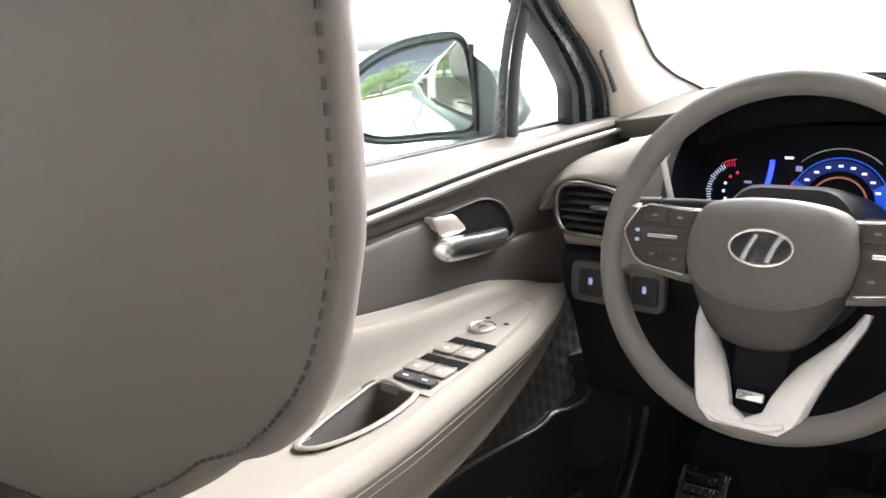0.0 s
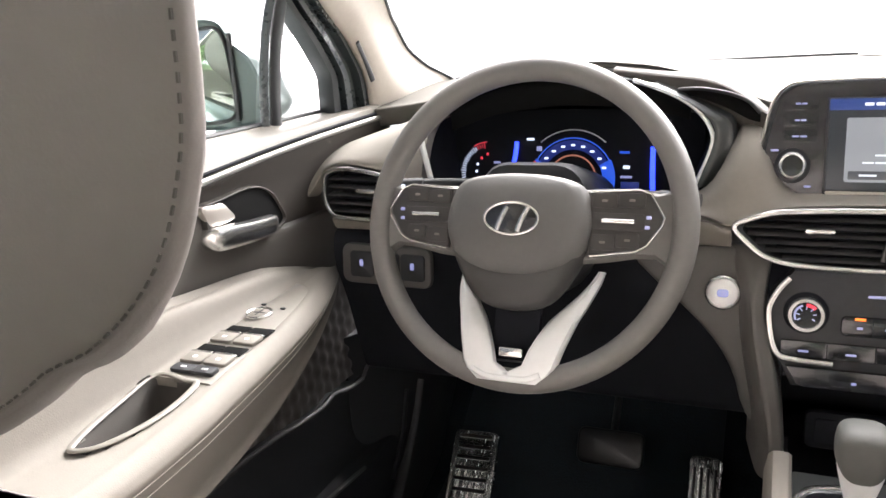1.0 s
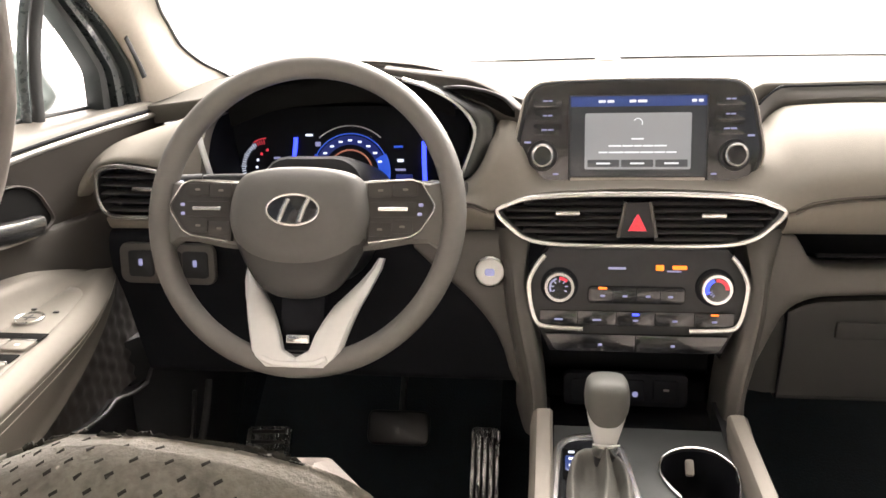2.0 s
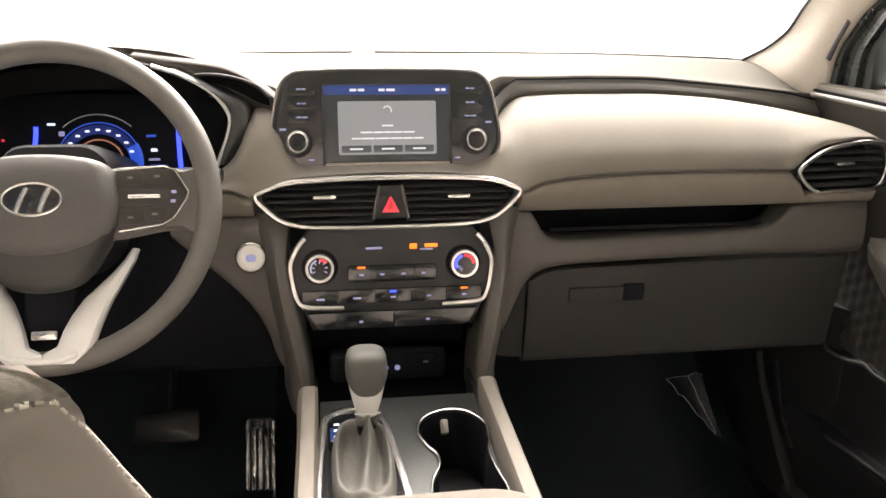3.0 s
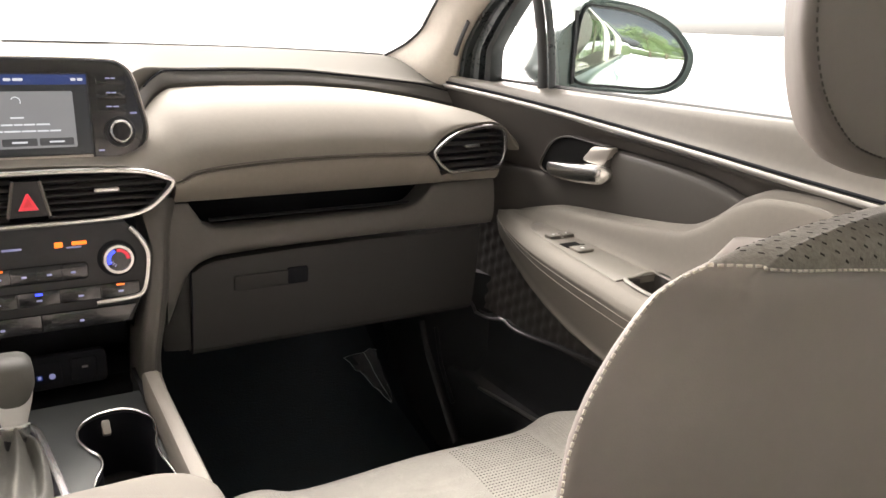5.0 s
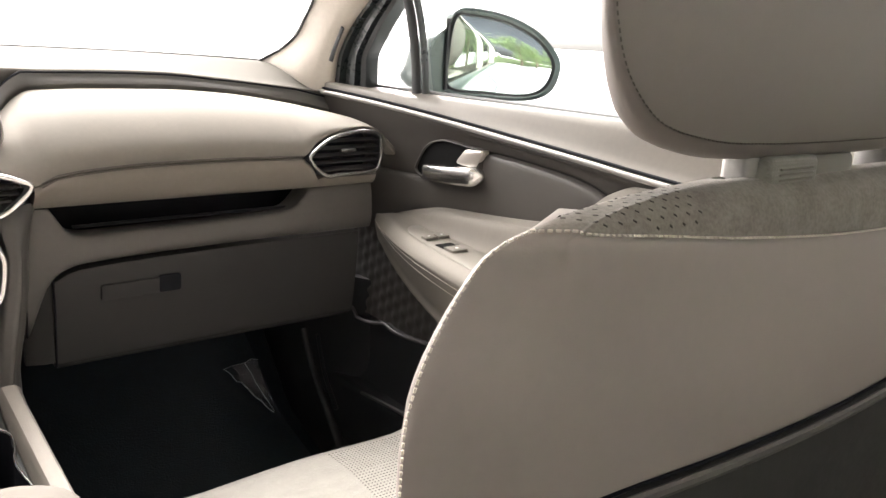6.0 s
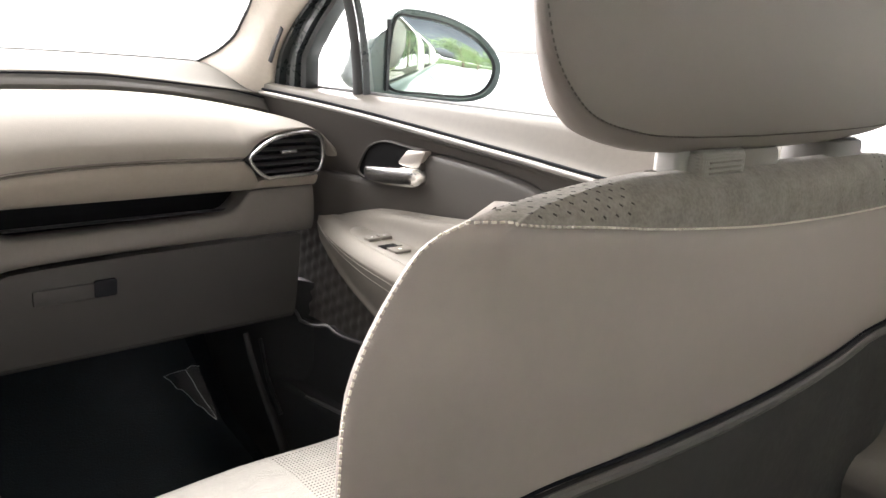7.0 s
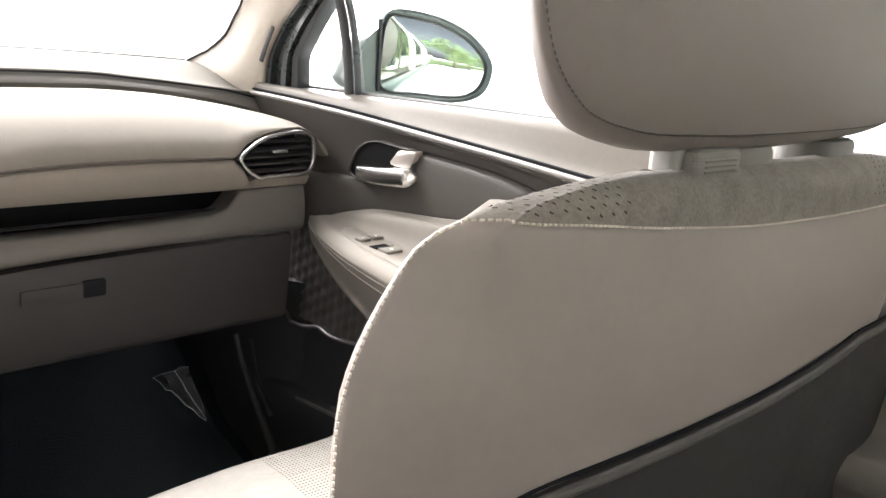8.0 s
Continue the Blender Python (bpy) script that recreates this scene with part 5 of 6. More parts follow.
sm = hermite([(z, w * 1.06, d * 1.06, dy) for z, w, d, dy in shape])
part("knob_stem", loft([knob_ring(z, *sm(z), 0.97) for z in steps(0.0, 0.056, 14)]), SILVER, lever, "satin silver lower body of the knob")


def grip_ring(u):
    # the vinyl comes down in a rounded tongue over the front
    out = []
    for j in range(36):
        a = 2 * math.pi * j / 36
        c, q = math.cos(a), math.sin(a)
        z0 = 0.048 - 0.017 * max(0.0, -q) ** 1.5 - 0.008 * max(0.0, q)
        z = z0 + (0.0805 - z0) * u
        w, d, dy = sm(z)
        g = 0.985 + 0.045 * min(1.0, u * 12)
        out.append(mk @ Vector((math.copysign(abs(c) ** 0.65, c) * w * g, dy + math.copysign(abs(q) ** 0.65, q) * d * g, 0.008 + z)))
    return out


part("knob", loft([grip_ring(u) for u in [0.0, 0.02, 0.05, 0.09] + steps(0.15, 1.0, 16)]), KNOB, lever, "taupe vinyl gear knob")
part("knob_rim", sweep([mk @ Vector((f * 0.0135, -0.0150 - 0.0030 * (1 - f * f), 0.0175)) for f in steps(-1, 1, 10)], 0.0022, 0.0018, sides=6), SILVER, lever, "bright lower edge of the knob")

# cup holders
cups = thing("cup_holder", "black double cup holder with chrome rim in the console", "cup holder")
mc = pose(0.052, 0.735, 0.3945, 5)
part("rim", sweep([mc @ Vector((a, b, 0.003)) for a, b in cup_outline], 0.0030, 0.0034, closed=True, sides=8), CHROME, cups, "thin chrome rim")
rings = [[mc @ Vector((a * k, b * k, z)) for a, b in cup_outline] for k, z in ((1.0, 0.002), (0.985, -0.004), (0.95, -0.05), (0.90, -0.075))]
bm = loft(rings, cap=False)
part("well", bm, MATT, cups, "deep black wells")
part("well_floor", slab([(a * 0.91, b * 0.91) for a, b in cup_outline], mc @ Matrix.Translation((0, 0, -0.080)), 0.006, 0.001), DARK, cups, "black rubber floor")
part("tab", slab(rounded(0.008, 0.016, 0.002, 3, -0.009, 0.034), mc @ Matrix.Translation((0, 0.008, -0.010)) @ pose(0, 0, 0, 40), 0.006, 0.001), TAUPE_LIGHT, cups, "small pale gripping tab")

# armrest lid
lid = thing("console_armrest", "padded beige vinyl armrest lid on the console", "armrest")
rings = []
for z, g in ((0.405, 0.93), (0.42, 0.985), (0.44, 1.0), (0.455, 0.985), (0.466, 0.94), (0.472, 0.86), (0.474, 0.6)):
    rings.append([Vector((a * 1.0, 0.335 + b, z)) for a, b in [(p[0] * (1 - (1 - g) * 1.0), p[1] * (1 - (1 - g) * 0.45)) for p in rounded(0.205, 0.46, 0.05, 8)]])
# beige like the rails; the darker colour stands in for the roof's shade
part("cushion", loft(rings), material("lid_vinyl_shaded", (0.125, 0.116, 0.104), 0.7, spec=0.1, grain=0.25, grain_size=0.0011, kind="leather", vary=0.035), lid, "padded beige vinyl top")
part("base", slab(rounded(0.18, 0.43, 0.03, 5, 0, 0), pose(0, 0.335, 0.36), 0.046, 0.003), DARK, lid, "black lid base")

# ---- instrument cluster ----
cluster = thing("instrument_cluster", "dark instrument cluster with glowing blue dials behind the steering wheel", "instrument cluster")
edge = [(-0.533, 0.722), (-0.530, 0.745), (-0.512, 0.768), (-0.475, 0.786), (-0.42, 0.796), (-0.34, 0.797), (-0.28, 0.786), (-0.235, 0.772), (-0.205, 0.754), (-0.188, 0.728), (-0.190, 0.705), (-0.208, 0.662), (-0.225, 0.640), (-0.36, 0.632), (-0.50, 0.640), (-0.518, 0.660)]
ring0 = smooth_outline(edge, 4)
cc = (-0.362, 0.715)
rings = []
for k, wide, y in ((0.99, 1.10, 1.02), (1.0, 1.06, 0.990), (1.0, 1.0, 0.980), (0.985, 1.0, 0.985), (0.95, 1.0, 1.04), (0.90, 1.0, 1.10)):
    rings.append([Vector((cc[0] + (x - cc[0]) * k * wide, y + 0.12 * (z - 0.64) * (0.3 if y > 1.03 else 0.35), min(cc[1] + (z - cc[1]) * k, lip(min(max(cc[0] + (x - cc[0]) * k * wide, -0.68), 0))[1] - 0.010))) for x, z in ring0])
part("cowl", loft(rings, cap=False), MATT, cluster, "black cowl round the dials")
part("cowl_back", loft([rings[-1], [Vector((cc[0], 1.11, cc[1])).lerp(p, 0.4) for p in rings[-1]]]), MATT, cluster, "black back of the cowl")


rings = [spline([(x, lip(x)[0] + 0.012, lip(x)[1] - 0.006), (x, lip(x)[0] - 0.006, lip(x)[1] - 0.005), (x, 1.0, lip(x)[1] - 0.016), (x, 0.998, lip(x)[1] - 0.045)], 3) for x in steps(-0.500, -0.215, 30)]
part("hood_liner", skin(rings, (0, 0.01, 0)), DEEP, cluster, "matt black underside of the hood")


def cowl_edge(pts, y=0.979):
    return spline([(x, y + 0.042 * (z - 0.64), z) for x, z in pts], 6)


part("chrome_strip", sweep(cowl_edge([(-0.275, 0.7855), (-0.238, 0.772), (-0.207, 0.753), (-0.190, 0.728), (-0.192, 0.705), (-0.209, 0.662)]), 0.005, 0.006, sides=10, up=(0, 1, 0)), SILVER, cluster, "satin silver strip beside the dials")
part("chrome_strip", sweep(cowl_edge([(-0.525, 0.732), (-0.521, 0.710), (-0.511, 0.668), (-0.503, 0.645)], 0.950), 0.0075, 0.007, sides=10, up=(0, 1, 0)), SILVER, cluster, "satin silver strip beside the dials")
mcl = face_frame(-0.372, 1.050, 0.690, 14)
part("dial_plate", slab(rounded(0.330, 0.120, 0.02, 5, 0.004, -0.002), mcl @ Matrix.Translation((0, 0, -0.006)), 0.004, 0.001), MATT, cluster, "black dial plate")


def arc(parent, name, mat, cx, cz, r, a0, a1, w, lift=0.001, label="", n=28, h=0.0012):
    pts = [mcl @ Vector((cx + r * math.cos(radians(a)), cz + r * math.sin(radians(a)), lift)) for a in steps(a0, a1, n)]
    return part(name, sweep(pts, w, h, sides=6, up=mcl.to_3x3() @ Vector((0, 0, 1))), mat, parent, label)


DX, DZ = 0.012, -0.030
LIT_DEEP = material("lit_deep_blue", (0.01, 0.015, 0.06), 0.4, glow=(0.01, 0.03, 0.30), power=0.035, vary=0)
arc(cluster, "speed_ring", LIT_DEEP, DX, DZ, 0.043, 28, 152, 0.012, label="dim blue speed ring")
for a0 in (-20, 152):
    arc(cluster, "speed_ring_end", LIT_CYAN, DX, DZ, 0.046, a0, a0 + 48, 0.016, label="glowing blue end of the speed ring")
arc(cluster, "speed_ring_edge", LIT_CYAN, DX, DZ, 0.0515, 25, 155, 0.0016, label="bright blue ring edge")
arc(cluster, "dial_brow", SILVER, DX, DZ, 0.0615, 48, 132, 0.0016, 0.004, "thin silver brow over the dial")
arc(cluster, "inner_ring", material("lit_copper", (0.2, 0.1, 0.08), 0.4, glow=(0.45, 0.16, 0.10), power=0.06, vary=0), DX, DZ, 0.030, -30, 210, 0.0022, label="copper inner ring")
arc(cluster, "rev_ring", LIT_RED, -0.100, -0.022, 0.0385, 95, 122, 0.0009, label="red end of the rev counter")
for k in range(9):
    a = radians(20 + 140 * k / 8)
    bar(cluster, "numeral", LIT_WHITE, mcl @ Matrix.Translation((0, 0, 0.0022)), DX + 0.0425 * math.cos(a), DZ + 0.0425 * math.sin(a), 0.0055, 0.0028, 0.0008, 0.0003)
for k in range(26):
    a = radians(100 + 130 * k / 25)
    q = mcl @ Matrix.Translation((-0.100 + 0.034 * math.cos(a), -0.022 + 0.034 * math.sin(a), 0.001)) @ pose(0, 0, 0, 0, 0, math.degrees(a))
    bar(cluster, "rev_tick", LIT_WHITE if k > 3 else LIT_RED, q, 0, 0, 0.008 if k % 5 == 0 else 0.0055, 0.0008, 0.0004, 0.0003)
for k in range(5):
    a = radians(110 + 100 * k / 4)
    bar(cluster, "numeral", LIT_WHITE if k > 1 else LIT_RED, mcl, -0.094 + 0.022 * math.cos(a), -0.020 + 0.022 * math.sin(a), 0.0032, 0.0036, 0.001, 0.0012)
for u, v_, h in ((-0.066, -0.008, 0.050), (0.106, -0.018, 0.058)):
    pts = [mcl @ Vector((u - (0.010 if u < 0 else -0.002) * (1 - t_) ** 2 + 0.004, v_ - h / 2 + h * t_, 0.001)) for t_ in steps(0, 1, 8)]
    part("blue_light_bar", sweep(pts, 0.0060, 0.0012, sides=6, up=mcl.to_3x3() @ Vector((0, 0, 1))), LIT_BLUE, cluster, "glowing blue light bar")
for u, v_, w, h, mat_ in ((DX, -0.018, 0.020, 0.0032, LIT_WHITE), (DX, -0.025, 0.028, 0.003, LIT_WHITE), (DX, -0.034, 0.008, 0.008, LIT_WHITE), (-0.044, 0.020, 0.010, 0.003, LIT_WHITE), (-0.032, 0.008, 0.007, 0.006, LIT_DIM),
                          (-0.036, -0.010, 0.006, 0.005, LIT_RED), (-0.034, -0.026, 0.012, 0.004, LIT_DIM), (0.079, -0.014, 0.008, 0.004, LIT_WHITE), (0.079, -0.026, 0.014, 0.003, LIT_DIM), (0.076, 0.004, 0.012, 0.003, LIT_CYAN), (0.084, -0.036, 0.022, 0.008, LIT_DEEP), (-0.050, -0.040, 0.016, 0.006, LIT_DEEP), (-0.088, -0.010, 0.009, 0.003, LIT_DIM), (-0.085, -0.024, 0.012, 0.003, LIT_WHITE)):
    bar(cluster, "legend", mat_, mcl, u, v_, w, h, 0.0008, 0.0012)


# dark trim beside the cowl, with a near-black sheet for its open slot's shade
rings = []
for x in steps(-0.30, -0.135, 18):
    u = (x + 0.30) / 0.165
    zt = 0.798 - 0.022 * u - 0.030 * max(0, (u - 0.55) / 0.45) ** 2
    rings.append(spline([(x, 1.03, zt + 0.002), (x, 1.004, zt), (x, 0.998, zt - 0.006), (x, 1.004, zt - 0.022 - 0.012 * u), (x, 1.02, zt - 0.034 - 0.012 * u)], 3))
part("side_trim", skin(rings, (0, 0.02, -0.004)), HOOD, dash, "dark brown trim beside the cluster cowl")
slot_low = hermite([(-0.227, 0.769), (-0.205, 0.764), (-0.175, 0.752), (-0.150, 0.739), (-0.142, 0.737)])
slot_high = hermite([(-0.227, 0.7725), (-0.211, 0.7735), (-0.176, 0.768), (-0.149, 0.755), (-0.142, 0.746)])
rings = [spline([(x, 0.992, slot_high(x)[0]), (x, 0.996, slot_high(x)[0] * 0.6 + slot_low(x)[0] * 0.4), (x, 0.994, slot_low(x)[0])], 2) for x in steps(-0.227, -0.142, 22)]
part("trim_slot_shade", skin(rings, (0, 0.006, 0)), DEEP, dash, "near-black leaf for the shade in a narrow slot")
part("slot_lip", sweep(spline([(x, 0.990, slot_high(x)[0] + 0.0012) for x in steps(-0.227, -0.142, 8)], 3), 0.003, 0.004, sides=8), DARK, dash, "rounded lip over the slot")
# satin grey band outside the silver strip
inner = spline([(-0.262, 0.986, 0.783), (-0.233, 0.983, 0.770), (-0.206, 0.982, 0.753), (-0.188, 0.981, 0.733), (-0.190, 0.980, 0.713), (-0.199, 0.978, 0.683), (-0.204, 0.977, 0.668)], 5)
outer = spline([(-0.252, 0.990, 0.7815), (-0.228, 0.988, 0.7715), (-0.198, 0.987, 0.7555), (-0.172, 0.986, 0.741), (-0.167, 0.986, 0.721), (-0.173, 0.985, 0.699), (-0.190, 0.984, 0.668)], 5)
rings = [spline([a, a.lerp(b, 0.3) + Vector((0, -0.003, 0)), a.lerp(b, 0.75) + Vector((0, -0.001, 0)), b, b + Vector((0.002, 0.014, 0.002))], 3) for a, b in zip([Vector(p) for p in inner], [Vector(p) for p in outer])]
part("grey_band", skin(rings, (0, 0.006, 0)), GREY_METAL, dash, "satin grey band beside the silver strip")

# ---- driver's lower dash ----
knee = thing("knee_panel", "black knee panel under the steering column", "knee panel")
rings = [spline([(x, 0.972, 0.606), (x, 0.955, 0.596), (x, 0.952, 0.56), (x, 0.975, 0.50), (x, 1.0, 0.42), (x, 1.02, 0.38), (x, 1.10, 0.37)], 4) for x in steps(-0.66, -0.13, 24)]
part("panel", skin(rings, (0, 0.012, 0)), MATT, knee, "black grained knee panel")
# paler rod on the black panel: an edge highlight put into colour
part("panel_edge_glint", sweep([(x, 0.9985, 0.424) for x in steps(-0.47, -0.40, 4)], 0.004, 0.003, sides=6), SLAT, knee, "paler line for the highlight along the panel's edge")
start_low = hermite([(-0.262, 0.588), (-0.235, 0.562), (-0.21, 0.540), (-0.19, 0.520), (-0.17, 0.495), (-0.155, 0.465), (-0.145, 0.43), (-0.125, 0.40)])
rings = [spline([(x, 0.968, 0.606), (x, 0.948, 0.604), (x, 0.944, 0.604 * 0.5 + start_low(x)[0] * 0.5), (x, 0.946, start_low(x)[0]), (x, 0.97, start_low(x)[0] - 0.010)], 4) for x in steps(-0.262, -0.125, 24)]
part("start_surround", skin(rings, (0, 0.012, 0)), TAUPE, knee, "taupe surround of the start button")
mbn = face_frame(-0.578, 0.946, 0.564, 6, -3)
part("switch_bank", slab(rounded(0.130, 0.052, 0.012, 5), mbn, 0.008, 0.003), TAUPE, knee, "taupe bank of switches")
for u in (-0.034, 0.004, 0.040):
    part("switch", slab(rounded(0.034, 0.034, 0.005, 4, u, 0), mbn @ Matrix.Translation((0, 0, 0.0075)), 0.003, 0.001), DARK, knee, "square black switch")
    bar(knee, "legend", LIT_DIM, mbn @ Matrix.Translation((0, 0, 0.0105)), u, 0.002, 0.0055, 0.009, 0.0015, 0.0003)
start = thing("start_button", "round silver engine start button in a chrome ring", "start button")
mst = face_frame(-0.1695, 0.940, 0.561, 6)
part("ring", lathe([(0.0190, 0), (0.0190, 0.005), (0.0172, 0.0065), (0.0155, 0.005)], mst, 36), CHROME, start, "chrome ring")
part("cap", lathe([(0.0157, 0.0), (0.0155, 0.006), (0.012, 0.0075), (0.003, 0.008)], mst, 32), SILVER, start, "silver cap")
bar(start, "legend", LIT_DIM, mst @ Matrix.Translation((0, 0, 0.0075)), 0, 0, 0.012, 0.009, 0.003, 0.0006)

# ---- steering wheel ----
wheel = thing("steering_wheel", "taupe vinyl steering wheel with silver lower spokes and button pods", "steering wheel", at=pose(-0.369, 0.862, 0.650, -22))
R = 0.1675
part("rim", sweep([(R * math.cos(a), 0, R * math.sin(a)) for a in (2 * math.pi * k / 96 for k in range(96))], 0.0262, 0.031, closed=True, sides=18, up=(0, 1, 0)), WHEEL, wheel, "taupe grained rim")
pad_shape = smooth_outline([(-0.060, 0.041), (-0.030, 0.0475), (0.0, 0.049), (0.030, 0.0475), (0.060, 0.041), (0.073, 0.026), (0.079, 0.0), (0.076, -0.025), (0.062, -0.056), (0.042, -0.084), (0.018, -0.095), (-0.018, -0.095), (-0.042, -0.084), (-0.062, -0.056), (-0.076, -0.025), (-0.079, 0.0), (-0.073, 0.026)], 4)
hub_shape = pad_shape
rings = [[Vector((a * k, y, b * k)) for a, b in hub_shape] for k, y in ((0.88, 0.030), (0.96, 0.010), (0.985, -0.006), (0.97, -0.018), (0.90, -0.026), (0.75, -0.030))]
part("hub_trim", loft(rings), DARK_HUB, wheel, "darker lower hub moulding", sharp=60)
pad_shape = smooth_outline([(-0.060, 0.041), (-0.030, 0.0475), (0.0, 0.049), (0.030, 0.0475), (0.060, 0.041), (0.073, 0.026), (0.079, 0.0), (0.076, -0.022), (0.066, -0.040), (0.048, -0.054), (0.020, -0.062), (-0.020, -0.062), (-0.048, -0.054), (-0.066, -0.040), (-0.076, -0.022), (-0.079, 0.0), (-0.073, 0.026)], 4)
rings = [[Vector((a * k, y, b * k + dz)) for a, b in pad_shape] for k, y, dz in ((0.88, 0.030, 0), (0.97, 0.010, 0), (1.0, -0.008, 0), (0.985, -0.020, 0), (0.93, -0.030, 0.001), (0.80, -0.036, 0.003), (0.5, -0.040, 0.005), (0.2, -0.041, 0.006))]
part("airbag_cover", loft(rings), HUB, wheel, "taupe airbag cover", sharp=60)
em = pose(0, -0.0405, -0.002, 90)
badge = part("badge", slab(circle(0.0295, 40, ry=0.0175), em, 0.0020, 0.0006), PIANO, wheel, "oval badge of plain chrome shapes")
part("badge_ring", sweep([em @ Vector((0.0285 * math.cos(a), 0.0165 * math.sin(a), 0.002)) for a in (2 * math.pi * k / 48 for k in range(48))], 0.0034, 0.0030, closed=True, sides=8, up=(0, 1, 0)), CHROME, badge)
for u in (-0.010, 0.012):
    part("badge_bar", sweep(spline([em @ Vector(p) for p in ((u - 0.005, -0.013, 0.002), (u - 0.0005, 0.0, 0.0025), (u + 0.005, 0.012, 0.002))], 4), 0.0055, 0.003, sides=8, up=(0, 1, 0)), CHROME, badge)
bar(wheel, "airbag_legend", DARK, pose(0, -0.0365, -0.036, 90), 0, 0, 0.024, 0.003, 0.001, 0.0006)
for s in (-1, 1):
    # horizontal spoke and button pod
    rings = []
    for u, h0, h1, y in ((0.060, 0.036, -0.042, -0.008), (0.090, 0.0365, -0.039, -0.012), (0.120, 0.0365, -0.033, -0.011), (0.140, 0.034, -0.032, -0.008), (0.152, 0.037, -0.040, -0.006), (0.161, 0.047, -0.054, -0.004), (0.166, 0.060, -0.062, 0.0)):
        rings.append([Vector((s * u, yy, zz)) for yy, zz in ((y, h0 - 0.004), (y + 0.008, h0), (y + 0.022, h0 - 0.004), (y + 0.022, h1 + 0.004), (y + 0.008, h1), (y, h1 + 0.004))])
    part("spoke", loft(rings), WHEEL, wheel, "taupe side spoke")
    outline = [(s * a, b) for a, b in ((0.074, 0.031), (0.124, 0.034), (0.134, 0.030), (0.1475, 0.007), (0.146, 0.001), (0.132, -0.020), (0.122, -0.026), (0.076, -0.033))]
    if s > 0:
        outline = outline[::-1]
    pod = part("button_pod", slab(outline, pose(0, -0.012, 0, 90), 0.007, 0.002), POD, wheel, "dark button pod")
    rim_pts = [(0.076, 0.0325), (0.124, 0.0345), (0.135, 0.030), (0.1485, 0.007), (0.147, 0.000), (0.133, -0.021), (0.122, -0.0275), (0.078, -0.034)]
    part("pod_trim", sweep([Vector((s * a, -0.019, b)) for a, b in rim_pts], 0.0021, 0.0024, sides=8, up=(0, 1, 0)), CHROME, pod, "thin chrome outline")
    for u, v_, w, h in ((0.0895, 0.0225, 0.025, 0.0145), (0.1165, 0.0235, 0.0265, 0.0145), (0.0895, -0.0195, 0.025, 0.0155), (0.114, -0.0165, 0.0225, 0.0145)):
        part("button", slab(rounded(w, h, 0.003, 3, s * u, v_), pose(0, -0.0188, 0, 90), 0.0014, 0.0006), POD, pod, "dark push button")
        bar(pod, "legend", TAUPE_LIGHT, pose(0, -0.0202, 0, 90), s * u, v_, 0.006, 0.0026, 0.001, 0.0003)
    part("roller", sweep([Vector((s * 0.088, -0.0205, 0.002)), Vector((s * 0.120, -0.0205, 0.002))], 0.0055, 0.0055, sides=10), CHROME, pod, "chrome scroll bar")
    bar(pod, "rocker", POD, pose(0, -0.0188, 0, 90), s * 0.104, 0.002, 0.052, 0.0165, 0.003, 0.0012)
    bar(pod, "legend", LIT_DIM, pose(0, -0.019, 0, 90), s * 0.1335, 0.007, 0.005, 0.0035, 0.001, 0.0006)
    bar(pod, "legend", LIT_DIM, pose(0, -0.019, 0, 90), s * 0.1325, -0.003, 0.005, 0.0035, 0.001, 0.0006)
    # silver lower spoke
    rings = []
    for z, i, o, y in ((-0.044, 0.074, 0.080, 0.050), (-0.058, 0.069, 0.079, 0.036), (-0.073, 0.060, 0.075, 0.022), (-0.090, 0.046, 0.069, 0.010), (-0.102, 0.036, 0.064, 0.002), (-0.118, 0.027, 0.059, -0.006), (-0.134, 0.020, 0.054, -0.012), (-0.150, 0.015, 0.0495, -0.0155), (-0.158, 0.000, 0.045, -0.0165), (-0.168, 0.000, 0.034, -0.016)):
        rings.append([Vector((s * a, y + b, z)) for a, b in ((i, 0.012), (i, 0.002), (i + 0.003, -0.001), ((i + o) / 2, -0.003), (o - 0.003, 0.0), (o, 0.004), (o, 0.014))])
    part("lower_spoke", loft(rings), SILVER, wheel, "silver lower spoke")
part("hub_back", loft([[Vector((a * k, y, b * k - 0.01)) for a, b in circle(0.07, 24)] for k, y in ((0.8, 0.02), (1.0, 0.05), (0.9, 0.10))]), DARK, wheel, "black hub behind the spokes")
part("spoke_bridge", sweep(spline([(-0.036, -0.0165, -0.158), (-0.018, -0.0175, -0.164), (0.018, -0.0175, -0.164), (0.036, -0.0165, -0.158)], 5), 0.007, 0.010, sides=12, up=(0, 1, 0), power=2.4), SILVER, wheel, "silver bridge joining the lower spokes")
part("lower_insert", slab(rounded(0.026, 0.010, 0.002, 3, 0, -0.138), pose(0, 0.002, 0, 90), 0.010, 0.002), CHROME, wheel, "small chrome insert")
part("lower_fill", slab(rounded(0.050, 0.060, 0.006, 3, 0, -0.115), pose(0, 0.018, 0, 90), 0.010, 0.002), MATT, wheel)

